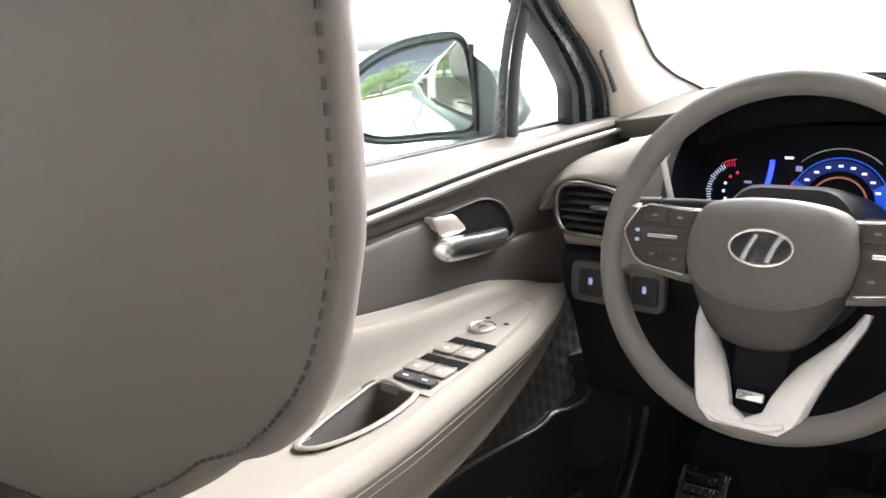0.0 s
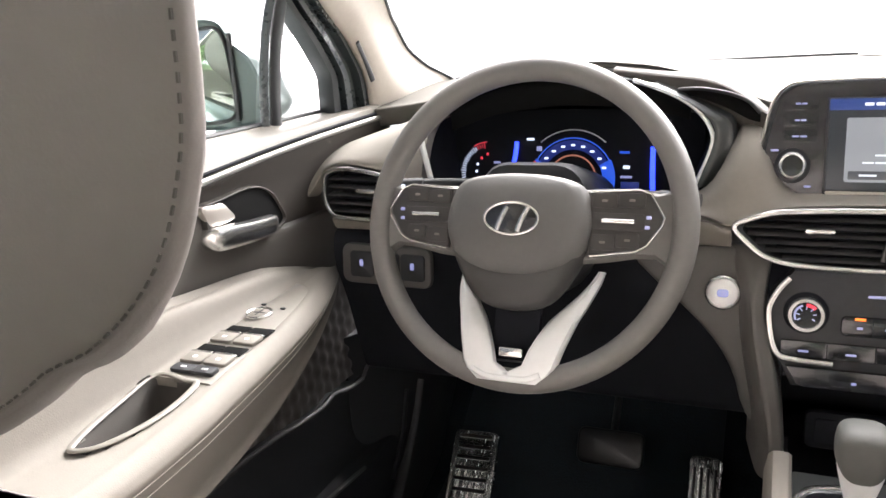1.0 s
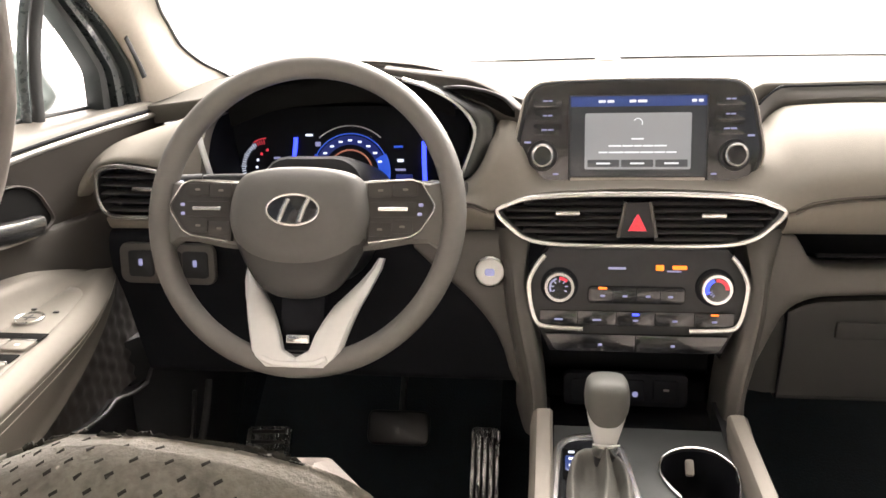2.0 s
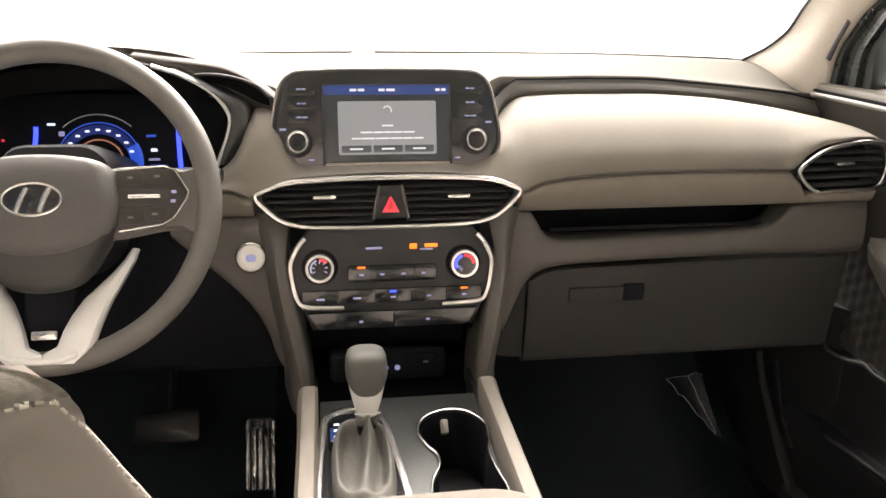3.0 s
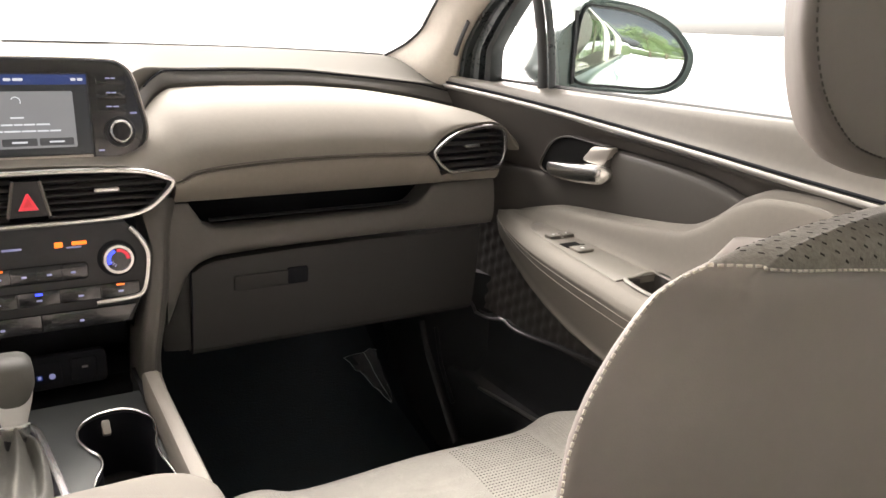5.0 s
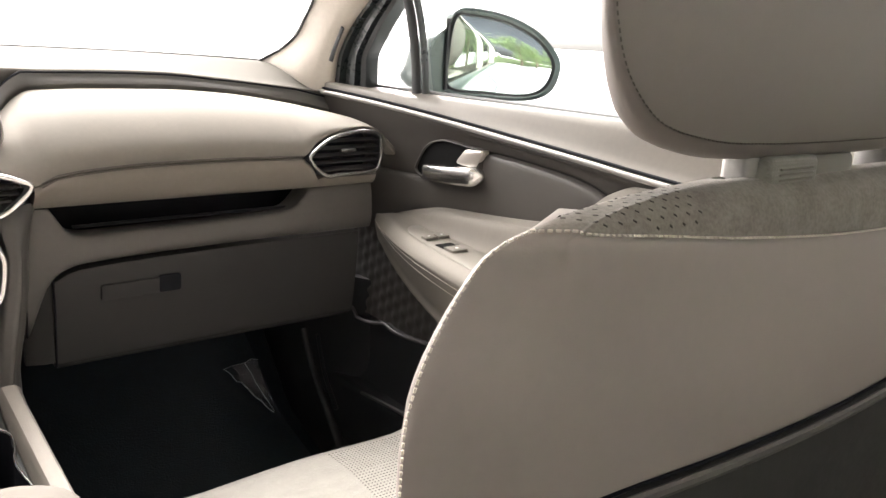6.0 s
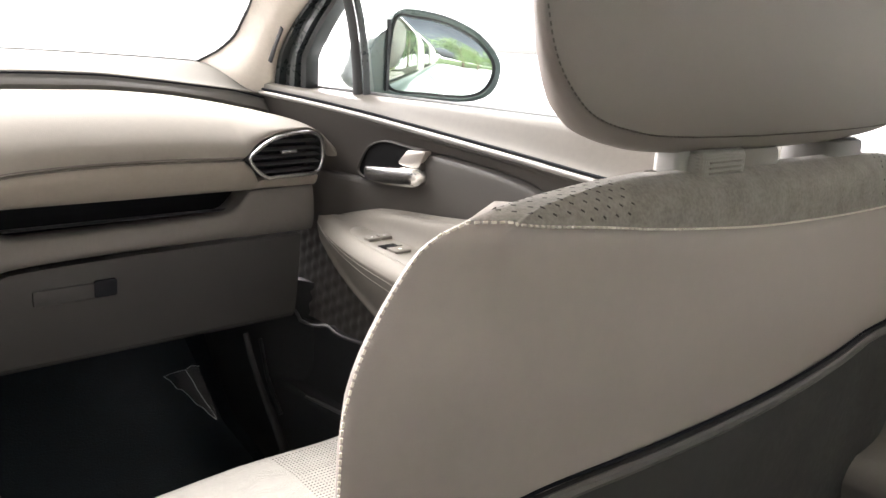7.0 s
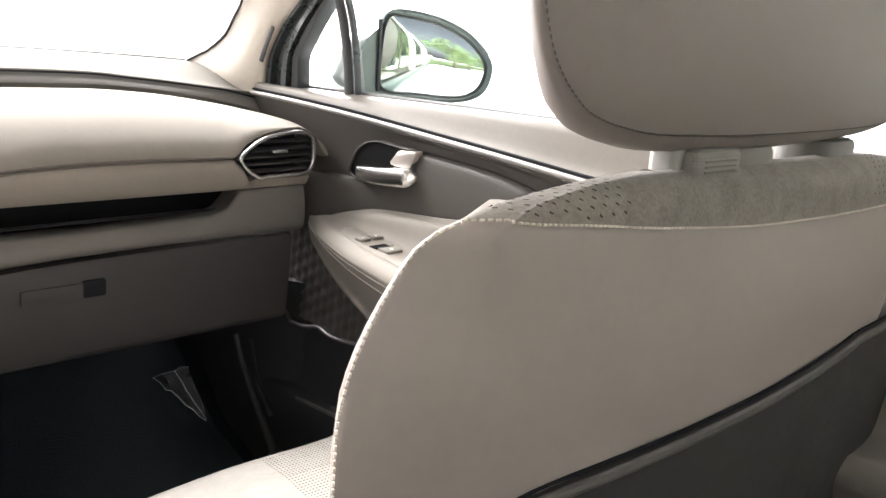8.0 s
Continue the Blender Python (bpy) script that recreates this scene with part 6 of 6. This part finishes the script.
column = thing("steering_column", "black steering column shroud with two stalks", "steering column")
part("shroud", loft([[Vector((-0.369 + a * k, y, 0.650 + b * k + dz)) for a, b in rounded(0.13, 0.11, 0.035, 5)] for k, y, dz in ((0.9, 0.90, 0.005), (1.0, 0.915, 0.0), (1.05, 0.96, -0.015), (1.1, 1.02, -0.035))]), DARK, column, "black shroud")
for s in (-1, 1):
    up_ = 0.010 if s < 0 else 0.002
    pts = [(-0.369 + s * 0.05, 0.925, 0.666 + up_), (-0.369 + s * 0.11, 0.918, 0.668 + up_), (-0.369 + s * 0.172, 0.905, 0.667 + up_)]
    st = part("stalk", sweep(spline(pts, 5), 0.013, 0.013, sides=12), DARK, column, "black stalk")
    part("stalk_tip", sweep([(-0.369 + s * 0.135, 0.911, 0.668 + up_), (-0.369 + s * 0.176, 0.903, 0.667 + up_)], 0.018, 0.016, sides=12), DARK, st, "knurled stalk tip")
    bar(st, "legend", LIT_WHITE, face_frame(-0.369 + s * 0.158, 0.8965, 0.668 + up_), 0, 0, 0.010, 0.005, 0.001, 0.0006)

# ---- front seats ----
seat_shape = hermite([(0.26, 0.225, 0.155, 0.245), (0.45, 0.245, 0.125, 0.215), (0.60, 0.268, 0.108, 0.192), (0.650, 0.276, 0.101, 0.188), (0.688, 0.278, 0.097, 0.184), (0.708, 0.274, 0.096, 0.180), (0.725, 0.266, 0.096, 0.176),
                      (0.742, 0.256, 0.096, 0.166), (0.752, 0.249, 0.096, 0.157), (0.758, 0.243, 0.097, 0.142), (0.762, 0.231, 0.098, 0.136), (0.766, 0.213, 0.101, 0.131), (0.769, 0.186, 0.105, 0.128), (0.7715, 0.146, 0.110, 0.127), (0.7725, 0.105, 0.115, 0.127)])
TOP_Z = 0.7725
rear_seam = hermite([(-0.26, 0.7622), (-0.223, 0.7632), (-0.19, 0.7600), (-0.113, 0.751), (0.0, 0.742), (0.15, 0.738), (0.26, 0.738)])


full_shoulder = hermite([(0.742, 0.2565), (0.750, 0.2520), (0.758, 0.2465), (0.762, 0.2430), (0.766, 0.2380), (0.769, 0.2280), (0.7715, 0.2050), (0.7725, 0.1650)])


def dished(x):
    k = max(0.0, min(1.0, (0.19 - abs(x)) / 0.08))
    return k * k * (3 - 2 * k)


def seat_ring(z, grow=0.0, hollow=0.0):
    w, a, b = seat_shape(z)
    if hollow and z > 0.742:
        w = max(w, full_shoulder(z)[0])
    if hollow:
        w += 0.007 * max(0.0, min(1.0, (z - 0.60) / 0.08))
        b -= min(0.020, 0.75 * (b - a - 0.012)) * max(0.0, min(1.0, (z - 0.68) / 0.05))
    k = min(1.0, (b - a) / 0.085)
    w, a, b = w + grow, a - grow, b + grow
    a0 = a - 0.010 * max(0.0, min(1.0, (0.745 - z) / 0.06))
    f = 0.046 + (0.0 if hollow else 0.020) * max(0.0, min(1.0, (z - 0.715) / 0.04))
    half = [(w * 0.30, a * 0.3 + a0 * 0.7), (w * 0.62, a * 0.8 + a0 * 0.2 + 0.001 * k), (w - 0.060 * k, a + 0.001 * k), (w - 0.042 * k, a + 0.006 * k), (w - 0.024 * k, a + 0.017 * k), (w - 0.013 * k, a + 0.031 * k), (w - f * k, a + 0.041 * k), (w * 0.5, b)]
    pts = [(0, a0)] + half + [(0, b - 0.015 * k)] + [(-x, y) for x, y in reversed(half)]
    rise = max(0.0, min(1.0, (z - 0.70) / 0.05))
    sag = 0.016 * rise
    return [Vector((p.x, p.y, p.z - hollow * rise * dished(p.x) - sag * max(0.0, min(1.0, 2 * (p.y - a) / (b - a) - 1)) * max(0.0, 1 - (p.x / 0.2) ** 2))) for p in spline([(x, y, z) for x, y in pts], 4, True)]


def stitch_run(bm, run, step=0.0031, length=0.0009, r=0.0012):
    dist, nxt = 0.0, 0.0
    for a, b in zip(run, run[1:]):
        seg = (b - a).length
        while nxt < dist + seg:
            p = a.lerp(b, (nxt - dist) / seg)
            t_ = (b - a).normalized()
            sweep([p - t_ * length, p + t_ * length], r, r, sides=5, bm=bm, up=(0.35, 1.0, 0.15))
            nxt += step
        dist += seg


def make_seat(name, label, at, inner, raised=0.0, dip=0.003, board_z=0.640, hollow=0.0):
    """A front seat; inner is the side on which the console lies (-1 or 1)."""
    def ring_at(z, grow=0.0):
        return seat_ring(z, grow, hollow)

    seat = thing(name, label, "car seat", group="front seats", at=at)
    levels = [0.752, 0.7545, 0.757, 0.7595, 0.762, 0.764, 0.766, 0.7675, 0.769, 0.7705, 0.7715, TOP_Z]

    base = ring_at(0.7515)
    half_n = len(base) // 2

    def seam(i):
        # along the rear edge, then level round the corner and over the front
        m_ = min(i, 2 * half_n - i)
        x = base[i if m_ <= 24 else 24 if i <= half_n else -24].x
        return rear_seam(-inner * x)[0] + (0.004 * math.exp(-((abs(x) - 0.24) / 0.02) ** 2) - 0.002 if hollow else 0.0)
    seams = [seam(i) for i in range(len(base))]

    rings = []
    for z in steps(0.26, 0.70, 20) + [0.708, 0.716, 0.724, 0.732, 0.738, 0.743, 0.748, 0.752, 0.756, 0.760, 0.763, 0.766]:
        plain, tucked = ring_at(z), ring_at(z, -0.011)
        rings.append([q if z > s0 + 0.0015 else p for p, q, s0 in zip(plain, tucked, seams)])

    def crown(ring, drop):
        # closes a shell along the ridge of the shoulders
        out = []
        for k in (0.6, 0.25, 0.03):
            out.append([Vector((p.x, 0.121 + (p.y - 0.121) * k, p.z * k + (1 - k) * (TOP_Z + 0.0015 - drop - hollow * dished(p.x) - 0.008 * max(0.0, 1 - (p.x / 0.2) ** 2)))) for p in ring])
        return out
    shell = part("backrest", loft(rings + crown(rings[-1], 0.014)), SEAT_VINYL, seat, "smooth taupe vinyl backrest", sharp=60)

    def cap_ring(u, grow):
        return [ring_at(q + (TOP_Z - q) * u, grow)[i] for i, q in enumerate(seams)]
    cap = part("shoulder_cap", loft([cap_ring(0.0, -0.001)] + [cap_ring(u, 0.0010) for u in (0.02, 0.1, 0.2, 0.32, 0.45, 0.58, 0.7, 0.8, 0.88, 0.95, 1.0)] + crown(cap_ring(1.0, 0.0010), 0.0)), SEAT_CLOTH, seat, "woven grey-beige cloth over the shoulders", sharp=70)
    # stitching along the cap's rear edge and down both sides
    bm = bmesh.new()
    ring = cap_ring(0.0, 0.0016)
    n = len(ring)
    idx = list(range(n - 23, n)) + list(range(0, 24))
    thick = 0.0009 if hollow else 0.0012
    stitch_run(bm, [ring[k] for k in idx], r=thick)
    for k in (23, n - 23):
        stitch_run(bm, [ring[k]] + [ring_at(z, 0.0006)[k] for z in steps(seams[k] - 0.004, 0.50, 40)], r=thick)
    tagged(part("stitching", bm, THREAD, seat, "pale dashed top stitching"), kind="stuff")
    # perforated shoulder fields, following the cap from its rear seam over to the front
    bm = bmesh.new()
    bpy.context.view_layer.update()
    for s_ in (-1, 1):
        for i in range(24):
            x = 0.139 + 0.0042 * i
            line = []
            for z in [0.740, 0.744, 0.748] + levels:
                w, a, b = seat_shape(z)
                if x < w - 0.001:
                    line.append((a, z))
            top_a, top_z = line[-1]
            for z in reversed(levels):
                w, a, b = seat_shape(z)
                if x < w - 0.001:
                    line.append((b, z))
            dist, nxt = 0.0, 0.003 + 0.0045 * (i % 2)
            for (ya, za), (yb, zb) in zip(line, line[1:]):
                seg = math.hypot(yb - ya, zb - za)
                while nxt < dist + seg:
                    u = (nxt - dist) / seg
                    nxt += 0.0090
                    ok, c, n_, _ = cap.closest_point_on_mesh(Vector((s_ * x, ya + (yb - ya) * u, za + (zb - za) * u + 0.004)))
                    if not ok or abs(c.x) > 0.232 or (hollow and c.y > 0.121) or c.z + hollow * dished(c.x) < (rear_seam(-inner * c.x)[0] + 0.0025 if c.y < 0.12 else 0.748):
                        continue
                    t_ = n_.cross(Vector((-1, 0, 0))).normalized()
                    d_ = (t_ * 0.55 + t_.cross(n_).normalized() * 0.8 * s_).normalized()
                    sweep([c - d_ * 0.0010 - n_ * 0.0002, c + d_ * 0.0010 - n_ * 0.0002], 0.0015, 0.0006, sides=6, bm=bm, up=n_)
                dist += seg
    tagged(part("perforation", bm, HOLE, seat, "rows of dark dashed perforations"), kind="stuff")
    # hard lower back board, its top edge slanting
    rings = []
    for u in steps(-0.258 - 0.05 * (inner > 0), 0.258 + 0.05 * (inner < 0), 28):
        zt = board_z
        y0 = seat_shape(zt)[1] - 0.0065 - 0.010 * max(0.0, 1 - (u / 0.17) ** 2) + 0.020 * max(0, (abs(u) - 0.20) / (0.058 if u * inner > 0 else 0.15)) ** 2
        rings.append([(u, y0 + 0.012, zt + 0.004), (u, y0, zt), (u, y0 - 0.002, zt - 0.012), (u, y0 + 0.006, 0.52), (u, y0 + 0.03, 0.28)])
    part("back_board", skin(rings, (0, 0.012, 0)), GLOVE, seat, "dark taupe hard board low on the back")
    part("board_edge", sweep([(r[1][0], r[1][1] + 0.001, r[1][2] + 0.000) for r in rings], 0.005, 0.006, sides=8), TAUPE, seat, "paler raised edge of the board")
    part("board_gap", sweep([(r[1][0], r[1][1] + 0.005, r[1][2] + 0.0040) for r in rings], 0.0016, 0.002, sides=6), MATT, seat)
    # cushion
    rings = []
    for y, g, zt in ((0.20, 0.9, 0.30), (0.28, 1.0, 0.315), (0.40, 1.0, 0.318), (0.52, 1.0, 0.328), (0.62, 1.0, 0.338), (0.67, 0.99, 0.336), (0.70, 0.97, 0.322), (0.715, 0.94, 0.295), (0.718, 0.92, 0.25)):
        w = 0.262 * g
        rings.append([Vector((p.x, y, p.y)) for p in spline([(-w, 0.20, 0), (-w, zt - 0.03, 0), (-w + 0.02, zt + 0.006, 0), (-w + 0.06, zt + 0.010, 0), (-w + 0.11, zt - 0.004, 0), (0, zt, 0), (w - 0.11, zt - 0.004, 0), (w - 0.06, zt + 0.010, 0), (w - 0.02, zt + 0.006, 0), (w, zt - 0.03, 0), (w, 0.20, 0)], 4)])
    pad_ = part("cushion", loft(rings), SEAT_LIGHT, seat, "pale woven seat cushion")
    bpy.context.view_layer.update()
    bm = bmesh.new()
    for i in range(26):
        for j in range(26):
            ok, c, n_, _ = pad_.closest_point_on_mesh(Vector((0.030 + 0.0046 * i, 0.555 + 0.0048 * j, 0.345)))
            if c.y < 0.682:
                sweep([c - Vector((0.0009, 0, 0)), c + Vector((0.0009, 0, 0))], 0.0014, 0.0006, sides=5, bm=bm, up=n_)
    tagged(part("cushion_perforation", bm, HOLE, seat, "fine perforated rows on the cushion's centre"), kind="stuff")
    part("base", slab(rounded(0.46, 0.46, 0.04, 4), pose(0, 0.46, 0.07), 0.14, 0.01), DARK, seat, "black seat base")
    # headrest: a broad block, bulging to the rear, with a stitched seam round its rear face and a gusset beyond it
    low_half = [(0.100, 0.792), (0.135, 0.7945), (0.158, 0.799), (0.172, 0.807), (0.184, 0.819), (0.191, 0.833), (0.1945, 0.850), (0.195, 0.900), (0.193, 0.960), (0.185, 1.000), (0.165, 1.022), (0.125, 1.032)]
    face = smooth_outline([(0, 0.7915)] + low_half + [(0, 1.036)] + [(-x, z) for x, z in reversed(low_half)], 4)

    def head_ring(k, y, drop=0.0, sag=0.0):
        return [Vector((-0.010 + x * k * (1.25 if x * inner < 0 else 1.0), y, raised + 0.913 + (z - 0.913) * k - ((dip + sag) * max(0.0, 1 - abs(x / 0.155) ** 2.3) if z < 0.86 else 0.0) - drop * max(0.0, min(1.0, (0.86 - z) / 0.05)))) for x, z in face]
    sag = 0.002
    rings = [head_ring(k, 0.1005 - 0.020 * (1 - k ** 3)) for k in (0.1, 0.3, 0.5, 0.65, 0.78, 0.88, 0.94, 0.975, 0.990)]
    rings += [head_ring(0.9985, 0.1006), head_ring(1.000, 0.1015), head_ring(1.002, 0.1030, 0.001)]
    rings += [head_ring(k, y, 0.1215 * (1 - k) + e, sag) for k, y, e in ((0.992, 0.106, 0.003), (0.974, 0.1095, 0.005), (0.947, 0.1145, 0.007), (0.903, 0.122, 0.007), (0.835, 0.134, 0.005), (0.75, 0.148, 0.0), (0.60, 0.160, -0.010), (0.4, 0.168, -0.03), (0.12, 0.170, -0.06))]
    head = part("headrest", loft(rings), HEAD_VINYL_DIM, seat, "large taupe vinyl headrest", sharp=60)
    bm = bmesh.new()
    loop = head_ring(0.9955, 0.0996)
    stitch_run(bm, loop + loop[:1], 0.0030, 0.0008, 0.0007)
    tagged(part("stitching", bm, THREAD_DARK, head, "dark dashed stitching"), kind="stuff")
    for x0 in (-0.010, 0.107):
        x0 *= -inner
        part("headrest_post", sweep([(x0, 0.126, 0.70), (x0, 0.126, 0.81)], 0.011, 0.011, sides=14), CHROME, head, "chrome headrest post")
        sl = part("headrest_sleeve", slab(rounded(0.062, 0.034, 0.014, 5), pose(x0, 0.126, 0.760), 0.0215, 0.004), TAUPE_LIGHT if x0 * -inner < 0.05 else TAUPE, seat, "grey-beige plastic post sleeve")
        if x0 * -inner < 0.05:
            bx = x0 - 0.044
            part("button_collar", slab(rounded(0.052, 0.016, 0.004, 4), pose(bx - 0.004, 0.120, 0.760), 0.0225, 0.002), DULL, sl, "satin collar behind the button")
            part("release_button", slab(rounded(0.046, 0.016, 0.005, 4), pose(bx, 0.113, 0.760), 0.0225, 0.004), SEAT_LIGHT, sl, "ribbed release button")
            for k in range(4):
                part("rib", sweep([(bx - 0.015, 0.1048, 0.7685 + 0.0026 * k), (bx + 0.015, 0.1048, 0.7685 + 0.0026 * k)], 0.0012, 0.0012, sides=6), TAUPE_LIGHT, sl)
    # padded wing low on the console side
    rings = []
    for z, o, y0 in ((0.560, 0.206, 0.150), (0.552, 0.222, 0.146), (0.542, 0.234, 0.144), (0.525, 0.244, 0.144), (0.49, 0.248, 0.146), (0.40, 0.246, 0.156)):
        rings.append([Vector((inner * x, y, z)) for x, y in ((0.20, y0 + 0.012), (o - 0.050, y0 + 0.003), (o - 0.014, y0 + 0.003), (o - 0.002, y0 + 0.010), (o - 0.020, y0 + 0.034), (0.20, y0 + 0.060))])
    part("side_wing", loft(rings), SEAT_VINYL, seat, "taupe vinyl wing low on the backrest's side", sharp=60)
    return seat


passenger = make_seat("passenger_seat", "taupe vinyl and cloth front passenger seat with headrest", pose(0.383, 0, 0), -1)
driver = make_seat("driver_seat", "taupe vinyl and cloth driver's seat with perforated shoulders", pose(-0.386, 0.068, -0.008), 1, 0.010, 0.034, hollow=0.020)

# ---- footwells ----
for s in (-1, 1):
    mat_ob = part("floor_mat", skin([[(s * 0.40 + x, y, z + 0.004 * math.sin(9 * x + 7 * y)) for y, z in ((0.72, 0.068), (0.9, 0.066), (1.06, 0.068), (1.20, 0.105), (1.38, 0.235))] for x in steps(-0.22, 0.22, 12)], (0, 0, 0.008)), MAT)
    tagged(mat_ob, "black carpeted floor mat in the footwell", "floor mat", "floor mats")
    kick = tagged(part("kick_panel", skin([[(s * 0.70, 1.02, z), (s * 0.66, 1.10, z), (s * 0.655, 1.25, z), (s * 0.68, 1.5, z)] for z in (0.06, 0.2, 0.35, 0.42)], (s * 0.02, 0, 0)), DARK),
           "black ribbed kick panel beside the footwell", "kick panel", kind="structure")
    for w_, pts in ((0.020, ((1.175, 0.29), (1.150, 0.24), (1.109, 0.186), (1.028, 0.092))), (0.007, ((1.128, 0.293), (1.112, 0.25), (1.100, 0.222), (1.057, 0.171)))):
        part("ridge", sweep(spline([(s * 0.658, y, z) for y, z in pts], 5), w_, 0.010, sides=10), DARK, kick, "moulded black ridge")
    tagged(part("sill_guard", sweep([(s * 0.69, y, 0.085) for y in steps(0.1, 1.05, 6)], 0.09, 0.05, sides=12, power=4), DARK), "black plastic door sill guard", "sill guard", kind="structure")

rng = random.Random(11)
rows_ = []
for k in range(9):
    u = k / 8
    a, b = Vector((0.548, 1.300, 0.176)).lerp(Vector((0.604, 1.200, 0.112)), u), Vector((0.622, 1.306, 0.182)).lerp(Vector((0.610, 1.199, 0.112)), u)
    rows_.append([a.lerp(b, w) + Vector((0, rng.uniform(-0.004, 0.004), rng.uniform(0.002, 0.012))) for w in steps(0, 1, 5)])
film_ob = tagged(part("plastic_film", loft(rows_, closed=False, cap=False), FILM_CLEAR, sharp=10), "crumpled scrap of clear plastic film on the passenger mat", "plastic film")
# near-opaque pale strips carry the bright glints on the film's folds
for k in (0, 3):
    part("fold", sweep([r_[k] + Vector((0, 0, 0.001)) for r_ in rows_], 0.0022 if k == 0 else 0.0014, 0.0008, sides=5), FILM_GLINT, film_ob, "pale strip for the glint along a film fold")
for r_ in (rows_[0],):
    part("fold", sweep([p_ + Vector((0, 0, 0.001)) for p_ in r_], 0.0016, 0.0008, sides=5), FILM_GLINT, film_ob, "pale strip for the glint along a film fold")

rest = thing("foot_rest", "ribbed bright metal foot rest wrapped in clear film", "foot rest")
mr = pose(-0.572, 1.185, 0.128, 48, 0, 4)
part("plate", slab(rounded(0.078, 0.165, 0.010, 4, 0, -0.018), mr, 0.012, 0.003), WRAP, rest, "shiny metal plate")
for k in range(9):
    part("rubber_rib", slab(rounded(0.058, 0.006, 0.002, 2, 0, -0.090 + 0.018 * k), mr @ Matrix.Translation((0, 0, 0.012)), 0.003, 0.001), PEDAL, rest)
brake = thing("brake_pedal", "wide black rubber brake pedal", "pedal")
part("pad", slab(rounded(0.10, 0.055, 0.012, 4), pose(-0.335, 1.165, 0.22, 60), 0.014, 0.004), PEDAL, brake, "black rubber pad")
part("arm", sweep(spline([(-0.335, 1.18, 0.22), (-0.335, 1.26, 0.32), (-0.335, 1.28, 0.44)], 4), 0.012, 0.022, sides=8), DARK, brake)
gas = thing("accelerator_pedal", "tall accelerator pedal wrapped in clear film", "pedal")
mg = pose(-0.200, 1.19, 0.130, 60)
part("pad", slab(rounded(0.048, 0.16, 0.010, 4, 0, -0.006), mg, 0.012, 0.003), WRAP, gas, "shiny film-wrapped pad")
for k in range(4):
    part("rubber_rib", slab(rounded(0.0045, 0.125, 0.002, 2, -0.0155 + 0.0103 * k, -0.006), mg @ Matrix.Translation((0, 0, 0.012)), 0.003, 0.001), PEDAL, gas)

# ---- outside ----
bm = bmesh.new()
loft([[(x, y, -0.55) for x in (-900, -60, -8, 8, 60, 900)] for y in (-900, -60, -10, 10, 60, 900)], closed=False, cap=False, bm=bm)
tagged(part("ground", bm, CONCRETE), "pale concrete forecourt under an overcast sky", "ground", kind="structure")
bm = bmesh.new()
loft([[(x, y, -0.545 + (0.3 if y < -30 else 0)) for x in (-60, -20, 20, 60)] for y in (-90, -34, -26)], closed=False, cap=False, bm=bm)
tagged(part("lawn", bm, GRASS), "green lawn behind the forecourt", "lawn", kind="structure")


def make_tree():
    tree = thing("tree", "leafy green roadside tree with an uneven crown", "tree", group="roadside trees")
    bm = bmesh.new()
    trunk = spline([(0, 0, 0), (0.05, 0, 1.2), (0.0, 0.1, 2.4), (0.1, 0.1, 3.8)], 4)
    rings = [[p + Vector((math.cos(a), math.sin(a), 0)) * (0.17 - 0.10 * i / len(trunk)) for a in (2 * math.pi * k / 10 for k in range(10))] for i, p in enumerate(trunk)]
    loft(rings, bm=bm)
    for k in range(6):
        a = k * 1.1
        sweep([(0, 0, 2.0 + 0.25 * k), (0.7 * math.cos(a), 0.7 * math.sin(a), 2.7 + 0.25 * k), (1.3 * math.cos(a), 1.3 * math.sin(a), 3.2 + 0.3 * k)], 0.07, sides=6, bm=bm)
    part("trunk", bm, BARK, tree, "brown trunk and limbs")
    rng = random.Random(4)
    verts, faces = [], []
    hubs = [Vector((rng.gauss(0, 0.9), rng.gauss(0, 0.9), 2.9 + rng.gauss(0, 1.0))) for _ in range(34)]
    for _ in range(4200):
        p = rng.choice(hubs) + Vector((rng.gauss(0, 0.36), rng.gauss(0, 0.36), rng.gauss(0, 0.3)))
        a, b = Vector((rng.gauss(0, 1), rng.gauss(0, 1), rng.gauss(0, 1))).normalized(), Vector((rng.gauss(0, 1), rng.gauss(0, 1), rng.gauss(0, 1))).normalized()
        n = len(verts)
        verts += [p - a * 0.10, p + b * 0.05, p + a * 0.10, p - b * 0.05]
        faces.append((n, n + 1, n + 2, n + 3))
    me = bpy.data.meshes.new("crown")
    me.from_pydata(verts, [], faces)
    me.materials.append(LEAF)
    crown = new("crown", me)
    crown.parent = tree
    return tree


tree = make_tree()
spots = [(8, -30, 1.6), (14, -32, 1.8), (21, -29, 1.5), (-8, -29, 1.7), (-14, -31, 1.5), (-21, -28, 1.8), (3.6, -24, 1.5), (-4.2, -25, 1.6), (5.6, -21, 1.2), (-6.2, -22, 1.3)]
for i, (x, y, k) in enumerate(spots):
    t_ = tree if i == 0 else copy_thing(tree, pose(0, 0, 0))
    t_.matrix_basis = pose(x, y, -0.5, 0, 0, 50 * i) @ Matrix.Scale(k, 4)
